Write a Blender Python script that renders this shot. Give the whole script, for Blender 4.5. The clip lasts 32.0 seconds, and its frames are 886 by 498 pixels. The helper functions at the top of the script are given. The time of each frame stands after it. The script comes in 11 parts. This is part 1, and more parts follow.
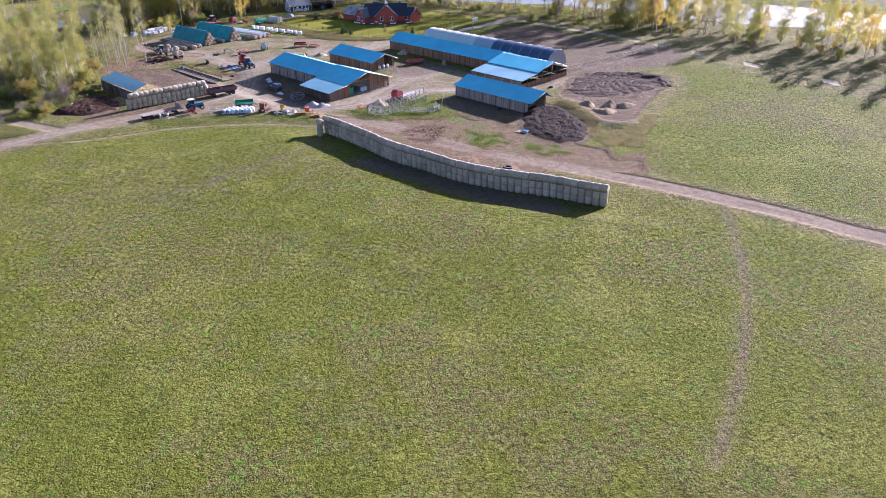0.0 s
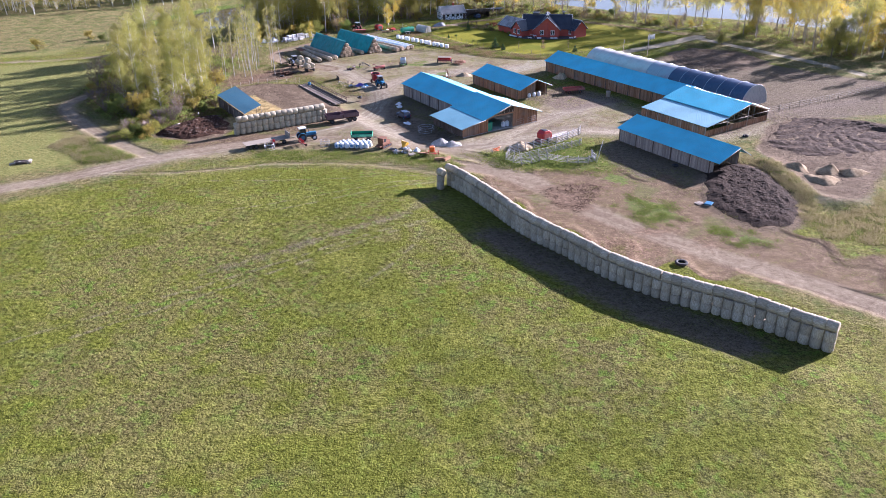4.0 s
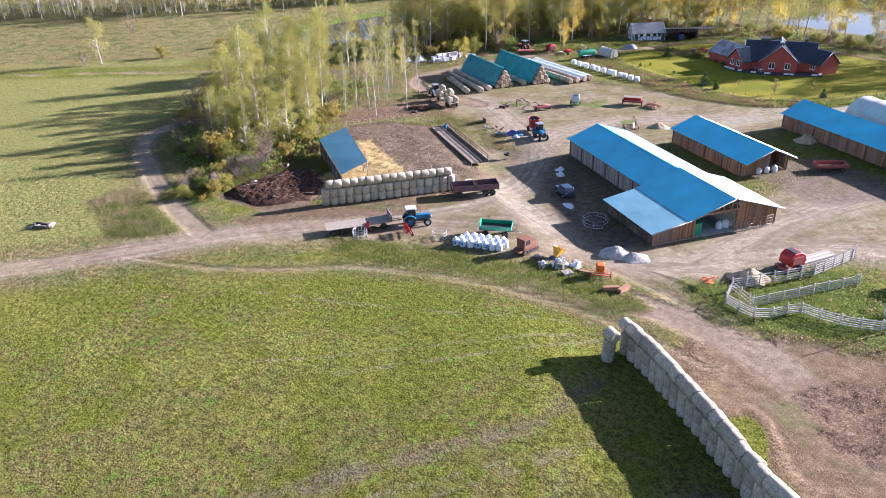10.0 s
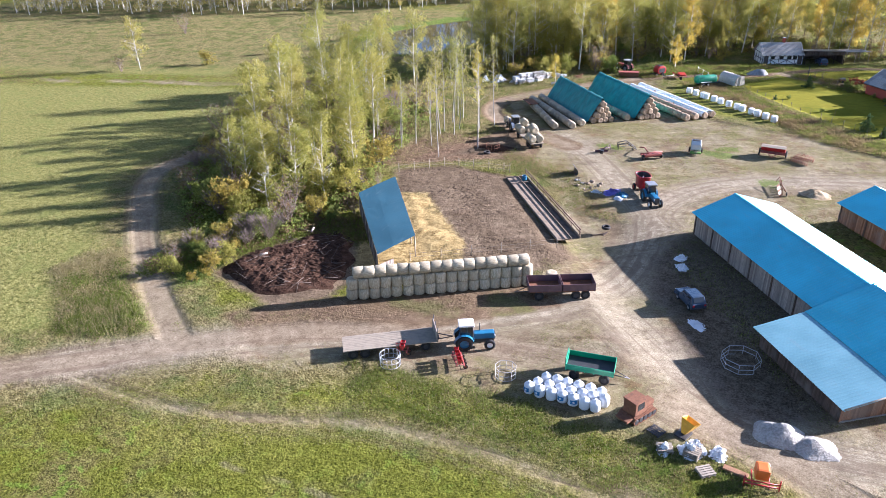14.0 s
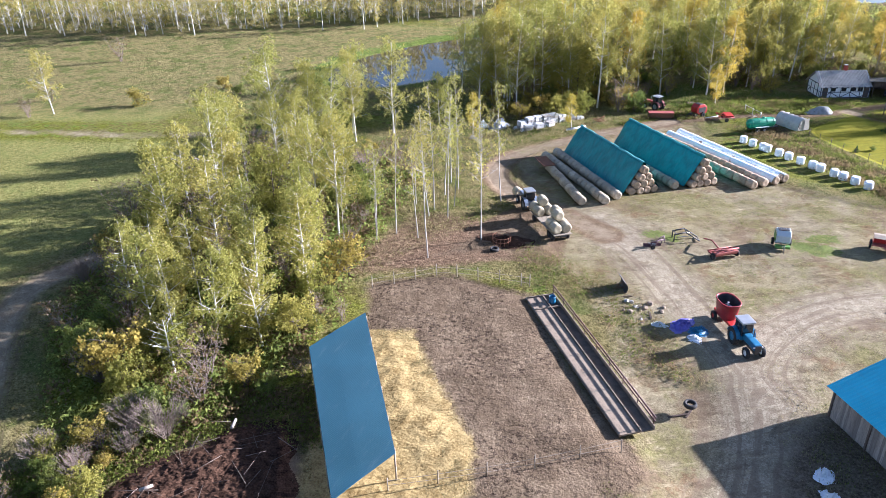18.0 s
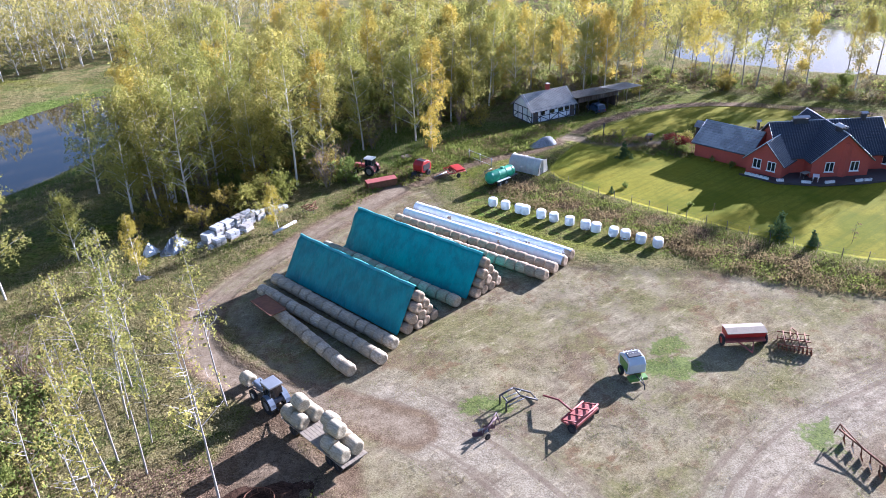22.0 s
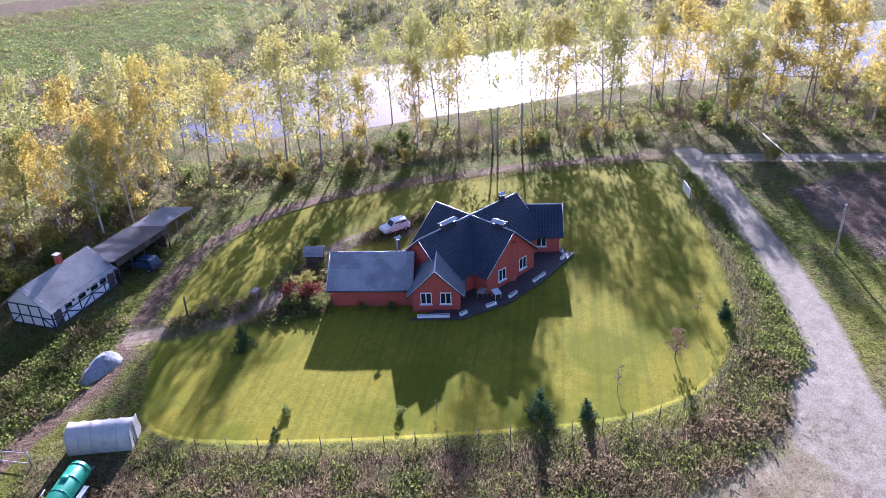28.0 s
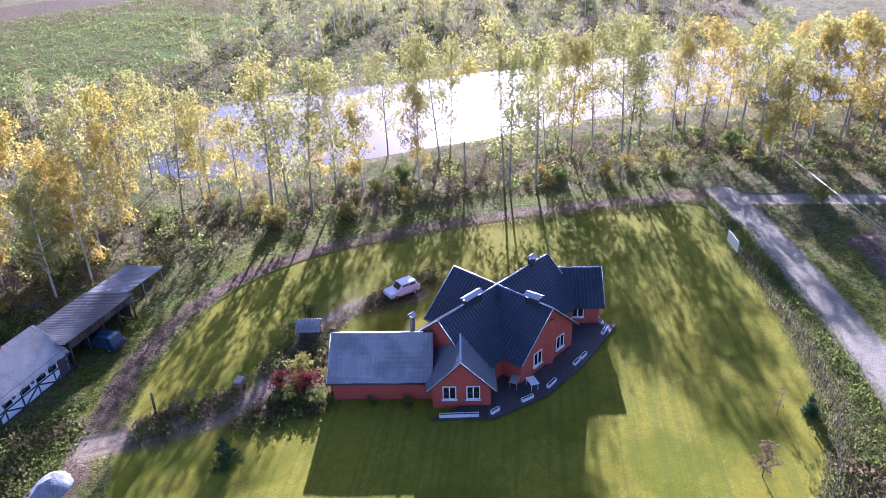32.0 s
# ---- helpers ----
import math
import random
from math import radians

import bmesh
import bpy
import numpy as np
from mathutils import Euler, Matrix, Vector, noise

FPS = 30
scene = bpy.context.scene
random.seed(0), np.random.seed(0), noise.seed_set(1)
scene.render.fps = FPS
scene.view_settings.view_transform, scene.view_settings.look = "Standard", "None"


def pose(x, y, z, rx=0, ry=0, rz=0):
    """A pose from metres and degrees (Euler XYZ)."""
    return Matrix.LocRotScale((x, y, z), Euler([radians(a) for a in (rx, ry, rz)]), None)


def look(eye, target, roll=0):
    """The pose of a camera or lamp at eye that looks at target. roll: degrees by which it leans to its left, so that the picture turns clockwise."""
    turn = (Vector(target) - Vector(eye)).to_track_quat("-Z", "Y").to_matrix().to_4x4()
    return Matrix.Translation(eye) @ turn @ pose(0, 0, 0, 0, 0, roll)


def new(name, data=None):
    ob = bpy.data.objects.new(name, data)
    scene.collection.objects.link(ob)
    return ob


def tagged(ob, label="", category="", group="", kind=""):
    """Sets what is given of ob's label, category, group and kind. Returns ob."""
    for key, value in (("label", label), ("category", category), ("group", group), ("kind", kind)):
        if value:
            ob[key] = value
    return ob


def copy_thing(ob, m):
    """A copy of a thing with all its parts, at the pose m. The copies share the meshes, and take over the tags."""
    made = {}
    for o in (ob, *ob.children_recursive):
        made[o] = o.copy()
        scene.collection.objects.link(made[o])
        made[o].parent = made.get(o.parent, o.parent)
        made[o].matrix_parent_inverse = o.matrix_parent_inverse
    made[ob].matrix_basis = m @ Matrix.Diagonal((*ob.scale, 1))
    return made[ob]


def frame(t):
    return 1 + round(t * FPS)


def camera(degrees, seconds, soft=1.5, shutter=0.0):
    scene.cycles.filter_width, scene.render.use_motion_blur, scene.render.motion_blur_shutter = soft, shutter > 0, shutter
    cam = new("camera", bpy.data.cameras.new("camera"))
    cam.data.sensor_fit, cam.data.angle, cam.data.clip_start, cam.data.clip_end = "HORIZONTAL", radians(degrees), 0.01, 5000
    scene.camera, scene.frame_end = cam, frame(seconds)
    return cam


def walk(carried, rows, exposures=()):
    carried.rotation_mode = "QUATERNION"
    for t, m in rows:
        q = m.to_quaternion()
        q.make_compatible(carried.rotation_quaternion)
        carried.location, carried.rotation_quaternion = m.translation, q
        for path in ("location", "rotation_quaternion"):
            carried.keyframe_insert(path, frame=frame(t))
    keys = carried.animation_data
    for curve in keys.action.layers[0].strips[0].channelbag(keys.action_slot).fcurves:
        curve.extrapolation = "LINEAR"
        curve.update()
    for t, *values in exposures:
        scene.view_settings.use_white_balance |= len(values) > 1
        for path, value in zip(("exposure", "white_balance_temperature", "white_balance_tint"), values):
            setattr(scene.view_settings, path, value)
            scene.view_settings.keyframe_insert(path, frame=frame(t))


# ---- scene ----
cam = camera(63.0, 32.0, soft=0.65)
PATH = [
    (0, (-4.704, -17.94, 48.003), (-4.481, -16.178, 47.084), -0.6),
    (0.5, (-3.342, -13.609, 47.717), (-3.18, -11.839, 46.8), -0.7),
    (1, (-1.877, -8.908, 47.441), (-1.774, -7.132, 46.527), -0.8),
    (1.5, (-1.249, -4.612, 47.4), (-1.193, -2.834, 46.485), -0.8),
    (2, (-0.736, -0.238, 47.396), (-0.727, 1.54, 46.479), -0.9),
    (2.5, (-0.491, 4.038, 47.388), (-0.527, 5.815, 46.469), -1.0),
    (3, (-0.404, 8.213, 47.404), (-0.486, 9.987, 46.483), -1.0),
    (3.5, (-0.087, 12.673, 47.008), (-0.22, 14.444, 46.088), -1.1),
    (4, (0.099, 17.18, 46.441), (-0.084, 18.948, 45.524), -1.1),
    (4.5, (0.39, 21.826, 45.76), (0.155, 23.59, 44.847), -1.2),
    (6.5, (-0.882, 39.202, 43.874), (-1.27, 40.941, 42.966), -1.4),
    (7, (-1.518, 43.638, 43.736), (-1.94, 45.369, 42.827), -1.3),
    (7.5, (-2.205, 48.051, 43.327), (-2.661, 49.773, 42.419), -1.3),
    (8, (-2.708, 52.398, 42.962), (-3.204, 54.11, 42.054), -1.4),
    (8.5, (-3.49, 56.493, 42.76), (-4.02, 58.194, 41.851), -1.6),
    (9, (-4.307, 60.931, 42.276), (-4.87, 62.623, 41.371), -1.6),
    (9.5, (-5.319, 65.146, 41.864), (-5.909, 66.83, 40.962), -1.5),
    (10, (-6.511, 69.148, 41.695), (-7.126, 70.823, 40.792), -1.6),
    (10.5, (-7.787, 73.158, 41.507), (-8.425, 74.824, 40.602), -1.6),
    (11, (-9.043, 77.38, 40.975), (-9.708, 79.036, 40.073), -1.5),
    (11.5, (-10.372, 81.429, 40.664), (-11.063, 83.075, 39.761), -1.2),
    (12, (-11.804, 85.247, 40.573), (-12.518, 86.881, 39.667), -0.9),
    (12.5, (-13.25, 89.021, 40.322), (-13.989, 90.644, 39.416), -0.8),
    (13, (-14.636, 92.735, 39.983), (-15.398, 94.348, 39.078), -0.8),
    (13.5, (-16.128, 96.467, 39.7), (-16.906, 98.071, 38.794), -0.9),
    (14, (-17.772, 100.194, 39.385), (-18.57, 101.788, 38.479), -1.0),
    (14.5, (-19.508, 103.938, 39.079), (-20.327, 105.523, 38.174), -1.1),
    (16.5, (-27.422, 119.297, 38.887), (-28.243, 120.879, 37.98), -1.2),
    (17, (-29.788, 123.445, 38.838), (-30.607, 125.028, 37.93), -1.2),
    (17.5, (-31.995, 127.734, 38.901), (-32.802, 129.323, 37.993), -1.4),
    (18, (-34.219, 132.363, 38.85), (-34.981, 133.973, 37.941), -1.5),
    (18.5, (-36.532, 136.896, 38.646), (-37.224, 138.539, 37.74), -1.7),
    (19, (-38.52, 141.178, 39.024), (-39.148, 142.844, 38.113), -1.9),
    (19.5, (-40.518, 145.382, 39.406), (-41.071, 147.072, 38.491), -2.1),
    (20, (-42.725, 149.862, 39.543), (-43.164, 151.581, 38.621), -2.1),
    (20.5, (-44.685, 154.303, 39.568), (-44.986, 156.05, 38.642), -2.3),
    (21, (-46.411, 158.74, 39.441), (-46.569, 160.506, 38.515), -2.5),
    (21.5, (-48.016, 163.253, 39.31), (-48.037, 165.024, 38.382), -2.5),
    (22, (-49.341, 167.614, 39.493), (-49.24, 169.38, 38.561), -2.6),
    (22.5, (-50.311, 171.965, 39.7), (-50.091, 173.719, 38.764), -2.6),
    (23, (-50.817, 176.446, 39.847), (-50.473, 178.178, 38.909), -2.6),
    (23.5, (-50.971, 180.928, 40.017), (-50.497, 182.628, 39.075), -2.7),
    (24, (-51.226, 185.293, 39.925), (-50.629, 186.956, 38.989), -2.6),
    (24.5, (-51.065, 189.618, 40.076), (-50.372, 191.244, 39.14), -2.5),
    (25, (-50.567, 193.763, 40.221), (-49.776, 195.344, 39.285), -2.6),
    (25.5, (-49.802, 197.616, 40.325), (-48.912, 199.143, 39.388), -2.7),
    (26, (-48.895, 201.18, 40.349), (-47.91, 202.647, 39.412), -2.9),
    (26.5, (-48.017, 204.488, 40.504), (-46.938, 205.886, 39.565), -2.9),
    (28.5, (-43.118, 215.993, 40.452), (-41.814, 217.188, 39.518), -2.6),
    (29, (-41.961, 218.053, 40.49), (-40.656, 219.249, 39.559), -2.6),
    (29.5, (-40.868, 219.946, 40.584), (-39.559, 221.137, 39.652), -2.5),
    (30, (-39.855, 221.624, 40.654), (-38.54, 222.809, 39.722), -2.4),
    (30.5, (-38.956, 223.067, 40.659), (-37.633, 224.244, 39.728), -2.3),
    (31, (-38.04, 224.317, 40.611), (-36.711, 225.487, 39.681), -2.1),
    (31.5, (-37.179, 225.397, 40.602), (-35.848, 226.564, 39.671), -2.0),
    (32, (-36.407, 226.448, 40.395), (-35.074, 227.616, 39.468), -2.0),
]
walk(cam, [(t, look(eye, target, roll)) for t, eye, target, roll in PATH], exposures=[(0.0, 1.98, 5230, 35), (4.0, 2.12, 5330, 31), (9.0, 2.20, 5450, 29), (17.0, 2.24, 5380, 21), (22.0, 2.22, 5080, 25), (26.0, 2.18, 5000, 37), (32.0, 2.30, 4770, 44)])

# ---- sky and sun ----
SUN_AZ, SUN_EL = 38.0, 18.0
world = bpy.data.worlds.new("world")
scene.world = world
world.use_nodes = True
wt = world.node_tree
sky = wt.nodes.new("ShaderNodeTexSky")
sky.sky_type, sky.sun_disc = "NISHITA", False
sky.sun_elevation, sky.sun_rotation = radians(SUN_EL), radians(90 - SUN_AZ)
wt.links.new(sky.outputs[0], wt.nodes["Background"].inputs[0])
wt.nodes["Background"].inputs[1].default_value = 0.046
sun_data = bpy.data.lights.new("sun", "SUN")
sun_data.energy, sun_data.angle, sun_data.color = 5.0, radians(0.6), (1.0, 0.91, 0.80)
sun = new("sun", sun_data)
sun.matrix_world = look((0, 0, 0), (-math.cos(radians(SUN_AZ)) * math.cos(radians(SUN_EL)), -math.sin(radians(SUN_AZ)) * math.cos(radians(SUN_EL)), -math.sin(radians(SUN_EL))))

# ---- materials ----


class Mat:
    """A small builder for node materials."""

    def __init__(self, name):
        self.m = bpy.data.materials.new(name)
        self.m.use_nodes = True
        self.t = self.m.node_tree
        self.b = self.t.nodes["Principled BSDF"]
        self.out = self.t.nodes["Material Output"]

    def node(self, kind, **sets):
        n = self.t.nodes.new("ShaderNode" + kind)
        for k, v in sets.items():
            setattr(n, k, v)
        return n

    def put(self, socket, v):
        if isinstance(v, bpy.types.NodeSocket):
            self.t.links.new(v, socket)
        elif isinstance(v, (tuple, list)) and len(v) == 3 and socket.type == "RGBA":
            socket.default_value = (*v, 1)
        else:
            socket.default_value = v

    def math(self, op, a, b=0.0, c=0.0, clamp=False):
        n = self.node("Math", operation=op, use_clamp=clamp)
        for s, v in zip(n.inputs, (a, b, c)):
            self.put(s, v)
        return n.outputs[0]

    def mix(self, f, a, b, blend="MIX"):
        n = self.node("Mix", data_type="RGBA", blend_type=blend)
        self.put(n.inputs[0], f), self.put(n.inputs[6], a), self.put(n.inputs[7], b)
        return n.outputs[2]

    def step(self, v, lo, hi, a=0.0, b=1.0):
        n = self.node("MapRange", interpolation_type="SMOOTHSTEP")
        for s, x in zip(n.inputs, (v, lo, hi, a, b)):
            self.put(s, x)
        return n.outputs[0]

    def where(self, kind="Object"):
        return self.node("NewGeometry").outputs["Position"] if kind == "World" else self.node("TexCoord").outputs[kind]

    def noise(self, scale, detail=3.0, rough=0.55, at=None, stretch=None):
        at = at or self.where()
        if stretch:
            v = self.node("VectorMath", operation="MULTIPLY")
            self.put(v.inputs[0], at), self.put(v.inputs[1], stretch)
            at = v.outputs[0]
        n = self.node("TexNoise")
        self.put(n.inputs["Vector"], at)
        n.inputs["Scale"].default_value, n.inputs["Detail"].default_value, n.inputs["Roughness"].default_value = scale, detail, rough
        return n.outputs[0]

    def ramp(self, f, *stops):
        n = self.node("ValToRGB")
        e = n.color_ramp.elements
        while len(e) < len(stops):
            e.new(0.5)
        for el, (p, c) in zip(e, stops):
            el.position, el.color = p, (*c, 1)
        self.put(n.inputs[0], f)
        return n.outputs[0]

    def bump(self, h, strength=0.5, dist=0.05):
        n = self.node("Bump")
        n.inputs["Strength"].default_value, n.inputs["Distance"].default_value = strength, dist
        self.put(n.inputs["Height"], h)
        self.t.links.new(n.outputs[0], self.b.inputs["Normal"])

    def done(self, color, rough=0.8, metal=0.0, spec=0.5):
        self.put(self.b.inputs["Base Color"], color)
        self.put(self.b.inputs["Roughness"], rough)
        self.put(self.b.inputs["Metallic"], metal)
        self.b.inputs["Specular IOR Level"].default_value = spec
        return self.m


def simple(name, color, rough=0.7, metal=0.0, vary=0.25, scale=1.5, dirt=(0.16, 0.12, 0.08), dirty=0.25, spec=0.5):
    """Paint, metal, plastic or cloth with two scales of wear and grime."""
    k = Mat(name)
    big, fine = k.noise(scale, 3), k.noise(scale * 9, 2)
    f = k.math("ADD", k.math("MULTIPLY", big, 0.65), k.math("MULTIPLY", fine, 0.35))
    c = k.mix(k.step(f, 0.25, 0.75), tuple(x * (1 - vary) for x in color), tuple(min(1, x * (1 + vary * 0.6)) for x in color))
    c = k.mix(k.math("MULTIPLY", k.step(big, 0.52, 0.78), dirty), c, dirt)
    k.bump(fine, 0.15, 0.01)
    return k.done(c, k.step(f, 0.2, 0.8, max(0.05, rough - 0.12), min(1, rough + 0.12)), metal, spec)


def blend_of_leaf(k, color, amount, middle=None):
    """Light through leaves: a diffuse and a translucent half."""
    d, tr, mx = k.node("BsdfDiffuse"), k.node("BsdfTranslucent"), k.node("MixShader")
    k.put(d.inputs[0], color), k.put(tr.inputs[0], color)
    if middle is not None:  # a crown is shaded as one soft body as well as leaf by leaf
        out, nrm, both, one = (k.node("VectorMath", operation=o) for o in ("SUBTRACT", "NORMALIZE", "ADD", "NORMALIZE"))
        k.put(out.inputs[0], k.where()), k.put(out.inputs[1], (0.0, 0.0, middle))
        k.put(nrm.inputs[0], out.outputs[0])
        tc = k.node("VectorTransform", vector_type="NORMAL", convert_from="OBJECT", convert_to="WORLD")
        k.put(tc.inputs[0], nrm.outputs[0])
        half = k.node("VectorMath", operation="SCALE")
        k.put(half.inputs[0], k.node("NewGeometry").outputs["Normal"])
        half.inputs["Scale"].default_value = 1.9
        k.put(both.inputs[0], tc.outputs[0]), k.put(both.inputs[1], half.outputs[0])
        k.put(one.inputs[0], both.outputs[0])
        k.put(d.inputs["Normal"], one.outputs[0]), k.put(tr.inputs["Normal"], one.outputs[0])
    mx.inputs[0].default_value = amount
    k.t.links.new(d.outputs[0], mx.inputs[1]), k.t.links.new(tr.outputs[0], mx.inputs[2])
    k.t.links.new(mx.outputs[0], k.out.inputs[0])
    k.t.nodes.remove(k.b)
    return k.m


def leaves(name, dark, light, amount=0.45, middle=None):
    k = Mat(name)
    rnd = k.node("NewGeometry").outputs["Random Per Island"]
    tree = k.node("ObjectInfo").outputs["Random"]
    c = k.mix(rnd, dark, light)
    c = k.mix(k.math("MULTIPLY", tree, 0.5), c, (dark[0] * 0.9, dark[1] * 1.15, dark[2] * 1.1))
    return blend_of_leaf(k, c, amount, middle)


def ground_material():
    k = Mat("ground_cover")
    at = k.where("World")
    za, zb = k.node("Attribute", attribute_name="zone_a"), k.node("Attribute", attribute_name="zone_b")
    zc = k.node("Attribute", attribute_name="zone_c")
    sa, sb, sc = (k.node("SeparateColor") for _ in range(3))
    for s, z in ((sa, za), (sb, zb), (sc, zc)):
        k.t.links.new(z.outputs["Color"], s.inputs[0])
    yard, mud, lawn = sa.outputs
    dry, gravel, straw = sb.outputs
    weeds, bright, track = sc.outputs
    zd, sd = k.node("Attribute", attribute_name="zone_d"), k.node("SeparateColor")
    k.t.links.new(zd.outputs["Color"], sd.inputs[0])
    drive, dung, bare = sd.outputs
    ze, se = k.node("Attribute", attribute_name="zone_e"), k.node("SeparateColor")
    k.t.links.new(ze.outputs["Color"], se.inputs[0])
    path, wheels, hay = se.outputs
    big, mid, small, fine = k.noise(0.035, 3, 0.6, at), k.noise(0.25, 4, 0.62, at), k.noise(1.3, 4, 0.65, at), k.noise(5.0, 4, 0.72, at)
    mixn = k.math("ADD", k.math("MULTIPLY", mid, 0.5), k.math("MULTIPLY", small, 0.5))
    tuft = k.math("ADD", 0.5, k.math("MULTIPLY", k.math("SUBTRACT", k.math("ADD", k.math("MULTIPLY", small, 0.38), k.math("MULTIPLY", fine, 0.62)), 0.5), 1.6))

    def mask(d, soft, amp):
        v = k.math("ADD", d, k.math("MULTIPLY", k.math("SUBTRACT", mixn, 0.5), amp))
        return k.step(v, -soft, soft)

    # meadow: clumps of clover and grass over thin brown soil
    blade = k.math("ADD", 0.5, k.math("MULTIPLY", k.math("SUBTRACT", k.math("ADD", k.math("MULTIPLY", k.noise(1.5, 5, 0.72, at), 0.5), k.math("MULTIPLY", k.noise(5.0, 3, 0.7, at), 0.5)), 0.5), 3.4))
    soil = k.math("ADD", 0.5, k.math("MULTIPLY", k.math("SUBTRACT", k.math("ADD", k.math("MULTIPLY", k.noise(0.8, 6, 0.8, at), 0.5), k.math("MULTIPLY", k.noise(7.0, 3, 0.75, at), 0.5)), 0.5), 1.8))
    grass = k.ramp(blade, (0.08, (0.036, 0.042, 0.007)), (0.34, (0.084, 0.092, 0.012)), (0.62, (0.138, 0.150, 0.021)), (0.95, (0.216, 0.216, 0.041)))
    grass = k.mix(k.math("MULTIPLY", k.step(k.math("ADD", k.math("MULTIPLY", big, 0.5), k.math("MULTIPLY", mid, 0.5)), 0.45, 0.56), 0.8), grass, k.ramp(blade, (0.25, (0.064, 0.052, 0.020)), (0.70, (0.195, 0.166, 0.062))))
    grass = k.mix(k.math("MULTIPLY", k.step(mid, 0.54, 0.68), 0.4), grass, k.ramp(blade, (0.35, (0.045, 0.080, 0.010)), (0.65, (0.150, 0.210, 0.028))))
    clump = k.step(k.math("ADD", k.math("MULTIPLY", k.noise(0.75, 3, 0.6, at), 0.7), k.math("MULTIPLY", mid, 0.3)), 0.52, 0.60)
    clump = k.math("MULTIPLY", clump, k.step(k.noise(0.07, 4, 0.65, at), 0.44, 0.58, 0.25, 1.0))
    grass = k.mix(k.math("MULTIPLY", clump, 0.75), grass, k.ramp(blade, (0.22, (0.038, 0.074, 0.010)), (0.72, (0.125, 0.205, 0.022))))
    sweep = k.noise(0.055, 5, 0.66, at)
    grass = k.mix(k.math("MULTIPLY", k.step(sweep, 0.50, 0.62), 0.55), grass, k.ramp(blade, (0.15, (0.062, 0.066, 0.012)), (0.80, (0.270, 0.262, 0.055))))
    # tall dry weeds and old grass
    drygrass = k.ramp(tuft, (0.32, (0.062, 0.053, 0.022)), (0.5, (0.162, 0.138, 0.054)), (0.68, (0.290, 0.250, 0.115)))
    drygrass = k.mix(k.math("MULTIPLY", k.step(mid, 0.46, 0.62), 0.75), drygrass, k.ramp(tuft, (0.35, (0.040, 0.060, 0.014)), (0.65, (0.120, 0.150, 0.035))))
    weedy = k.ramp(tuft, (0.32, (0.036, 0.026, 0.014)), (0.5, (0.115, 0.080, 0.042)), (0.68, (0.230, 0.165, 0.090)))
    weedy = k.mix(k.math("MULTIPLY", k.step(mid, 0.48, 0.6), 0.6), weedy, k.ramp(tuft, (0.35, (0.035, 0.055, 0.014)), (0.65, (0.110, 0.145, 0.035))))
    # trodden earth of the yard, pale where it is driven on
    earth = k.ramp(soil, (0.30, (0.092, 0.076, 0.044)), (0.5, (0.200, 0.170, 0.104)), (0.70, (0.335, 0.292, 0.190)))
    earth = k.mix(k.math("MULTIPLY", k.step(k.noise(0.45, 4, 0.7, at), 0.46, 0.62), 0.6), earth, k.ramp(soil, (0.3, (0.140, 0.112, 0.070)), (0.7, (0.320, 0.268, 0.178))))
    earth = k.mix(k.math("MULTIPLY", k.step(k.noise(0.13, 5, 0.72, at), 0.50, 0.57), 0.75), earth, k.ramp(soil, (0.30, (0.070, 0.046, 0.026)), (0.70, (0.205, 0.142, 0.084))))
    wide = k.noise(0.11, 4, 0.6, at)
    earth = k.mix(k.math("MULTIPLY", k.step(wide, 0.45, 0.58), 0.7), earth, k.ramp(soil, (0.3, (0.105, 0.088, 0.046)), (0.5, (0.205, 0.174, 0.092)), (0.7, (0.335, 0.292, 0.172))))
    earth = k.mix(k.math("MULTIPLY", k.step(k.noise(0.10, 6, 0.72, at), 0.49, 0.60), 0.8), earth, k.ramp(tuft, (0.30, (0.060, 0.058, 0.018)), (0.50, (0.135, 0.124, 0.044)), (0.70, (0.235, 0.212, 0.098))))
    earth = k.mix(k.math("MULTIPLY", k.step(k.noise(0.22, 6, 0.75, at), 0.55, 0.63), 0.65), earth, k.ramp(tuft, (0.30, (0.066, 0.036, 0.018)), (0.70, (0.215, 0.128, 0.070))))

    def tyre_lines(d, wide_at):
        """Streaks that run beside a driven line, d metres off it."""
        sp, cb = k.node("SeparateXYZ"), k.node("CombineXYZ")
        k.put(sp.inputs[0], at)
        k.put(cb.inputs[0], k.math("MULTIPLY", d, 1.5)), k.put(cb.inputs[1], k.math("MULTIPLY", sp.outputs[0], wide_at)), k.put(cb.inputs[2], k.math("MULTIPLY", sp.outputs[1], wide_at))
        return k.step(k.noise(1.0, 3, 0.6, cb.outputs[0]), 0.50, 0.60, 0.0, 0.6)
    streak, streak2 = tyre_lines(drive, 0.07), tyre_lines(path, 0.07)
    ruts = k.noise(0.7, 3, 0.6, at, (1.0, 0.5, 1.0))
    earth = k.mix(k.math("MULTIPLY", k.step(ruts, 0.5, 0.66), 0.3), earth, (0.15, 0.110, 0.080))
    redearth = k.ramp(soil, (0.3, (0.066, 0.044, 0.026)), (0.5, (0.142, 0.098, 0.060)), (0.7, (0.255, 0.190, 0.122)))
    redearth = k.mix(k.math("MULTIPLY", k.step(mid, 0.47, 0.60), 0.5), redearth, k.ramp(tuft, (0.35, (0.085, 0.060, 0.032)), (0.65, (0.205, 0.150, 0.085))))
    redearth = k.mix(k.math("MULTIPLY", k.step(wide, 0.55, 0.66), 0.6), redearth, k.ramp(tuft, (0.32, (0.055, 0.060, 0.020)), (0.66, (0.160, 0.170, 0.055))))
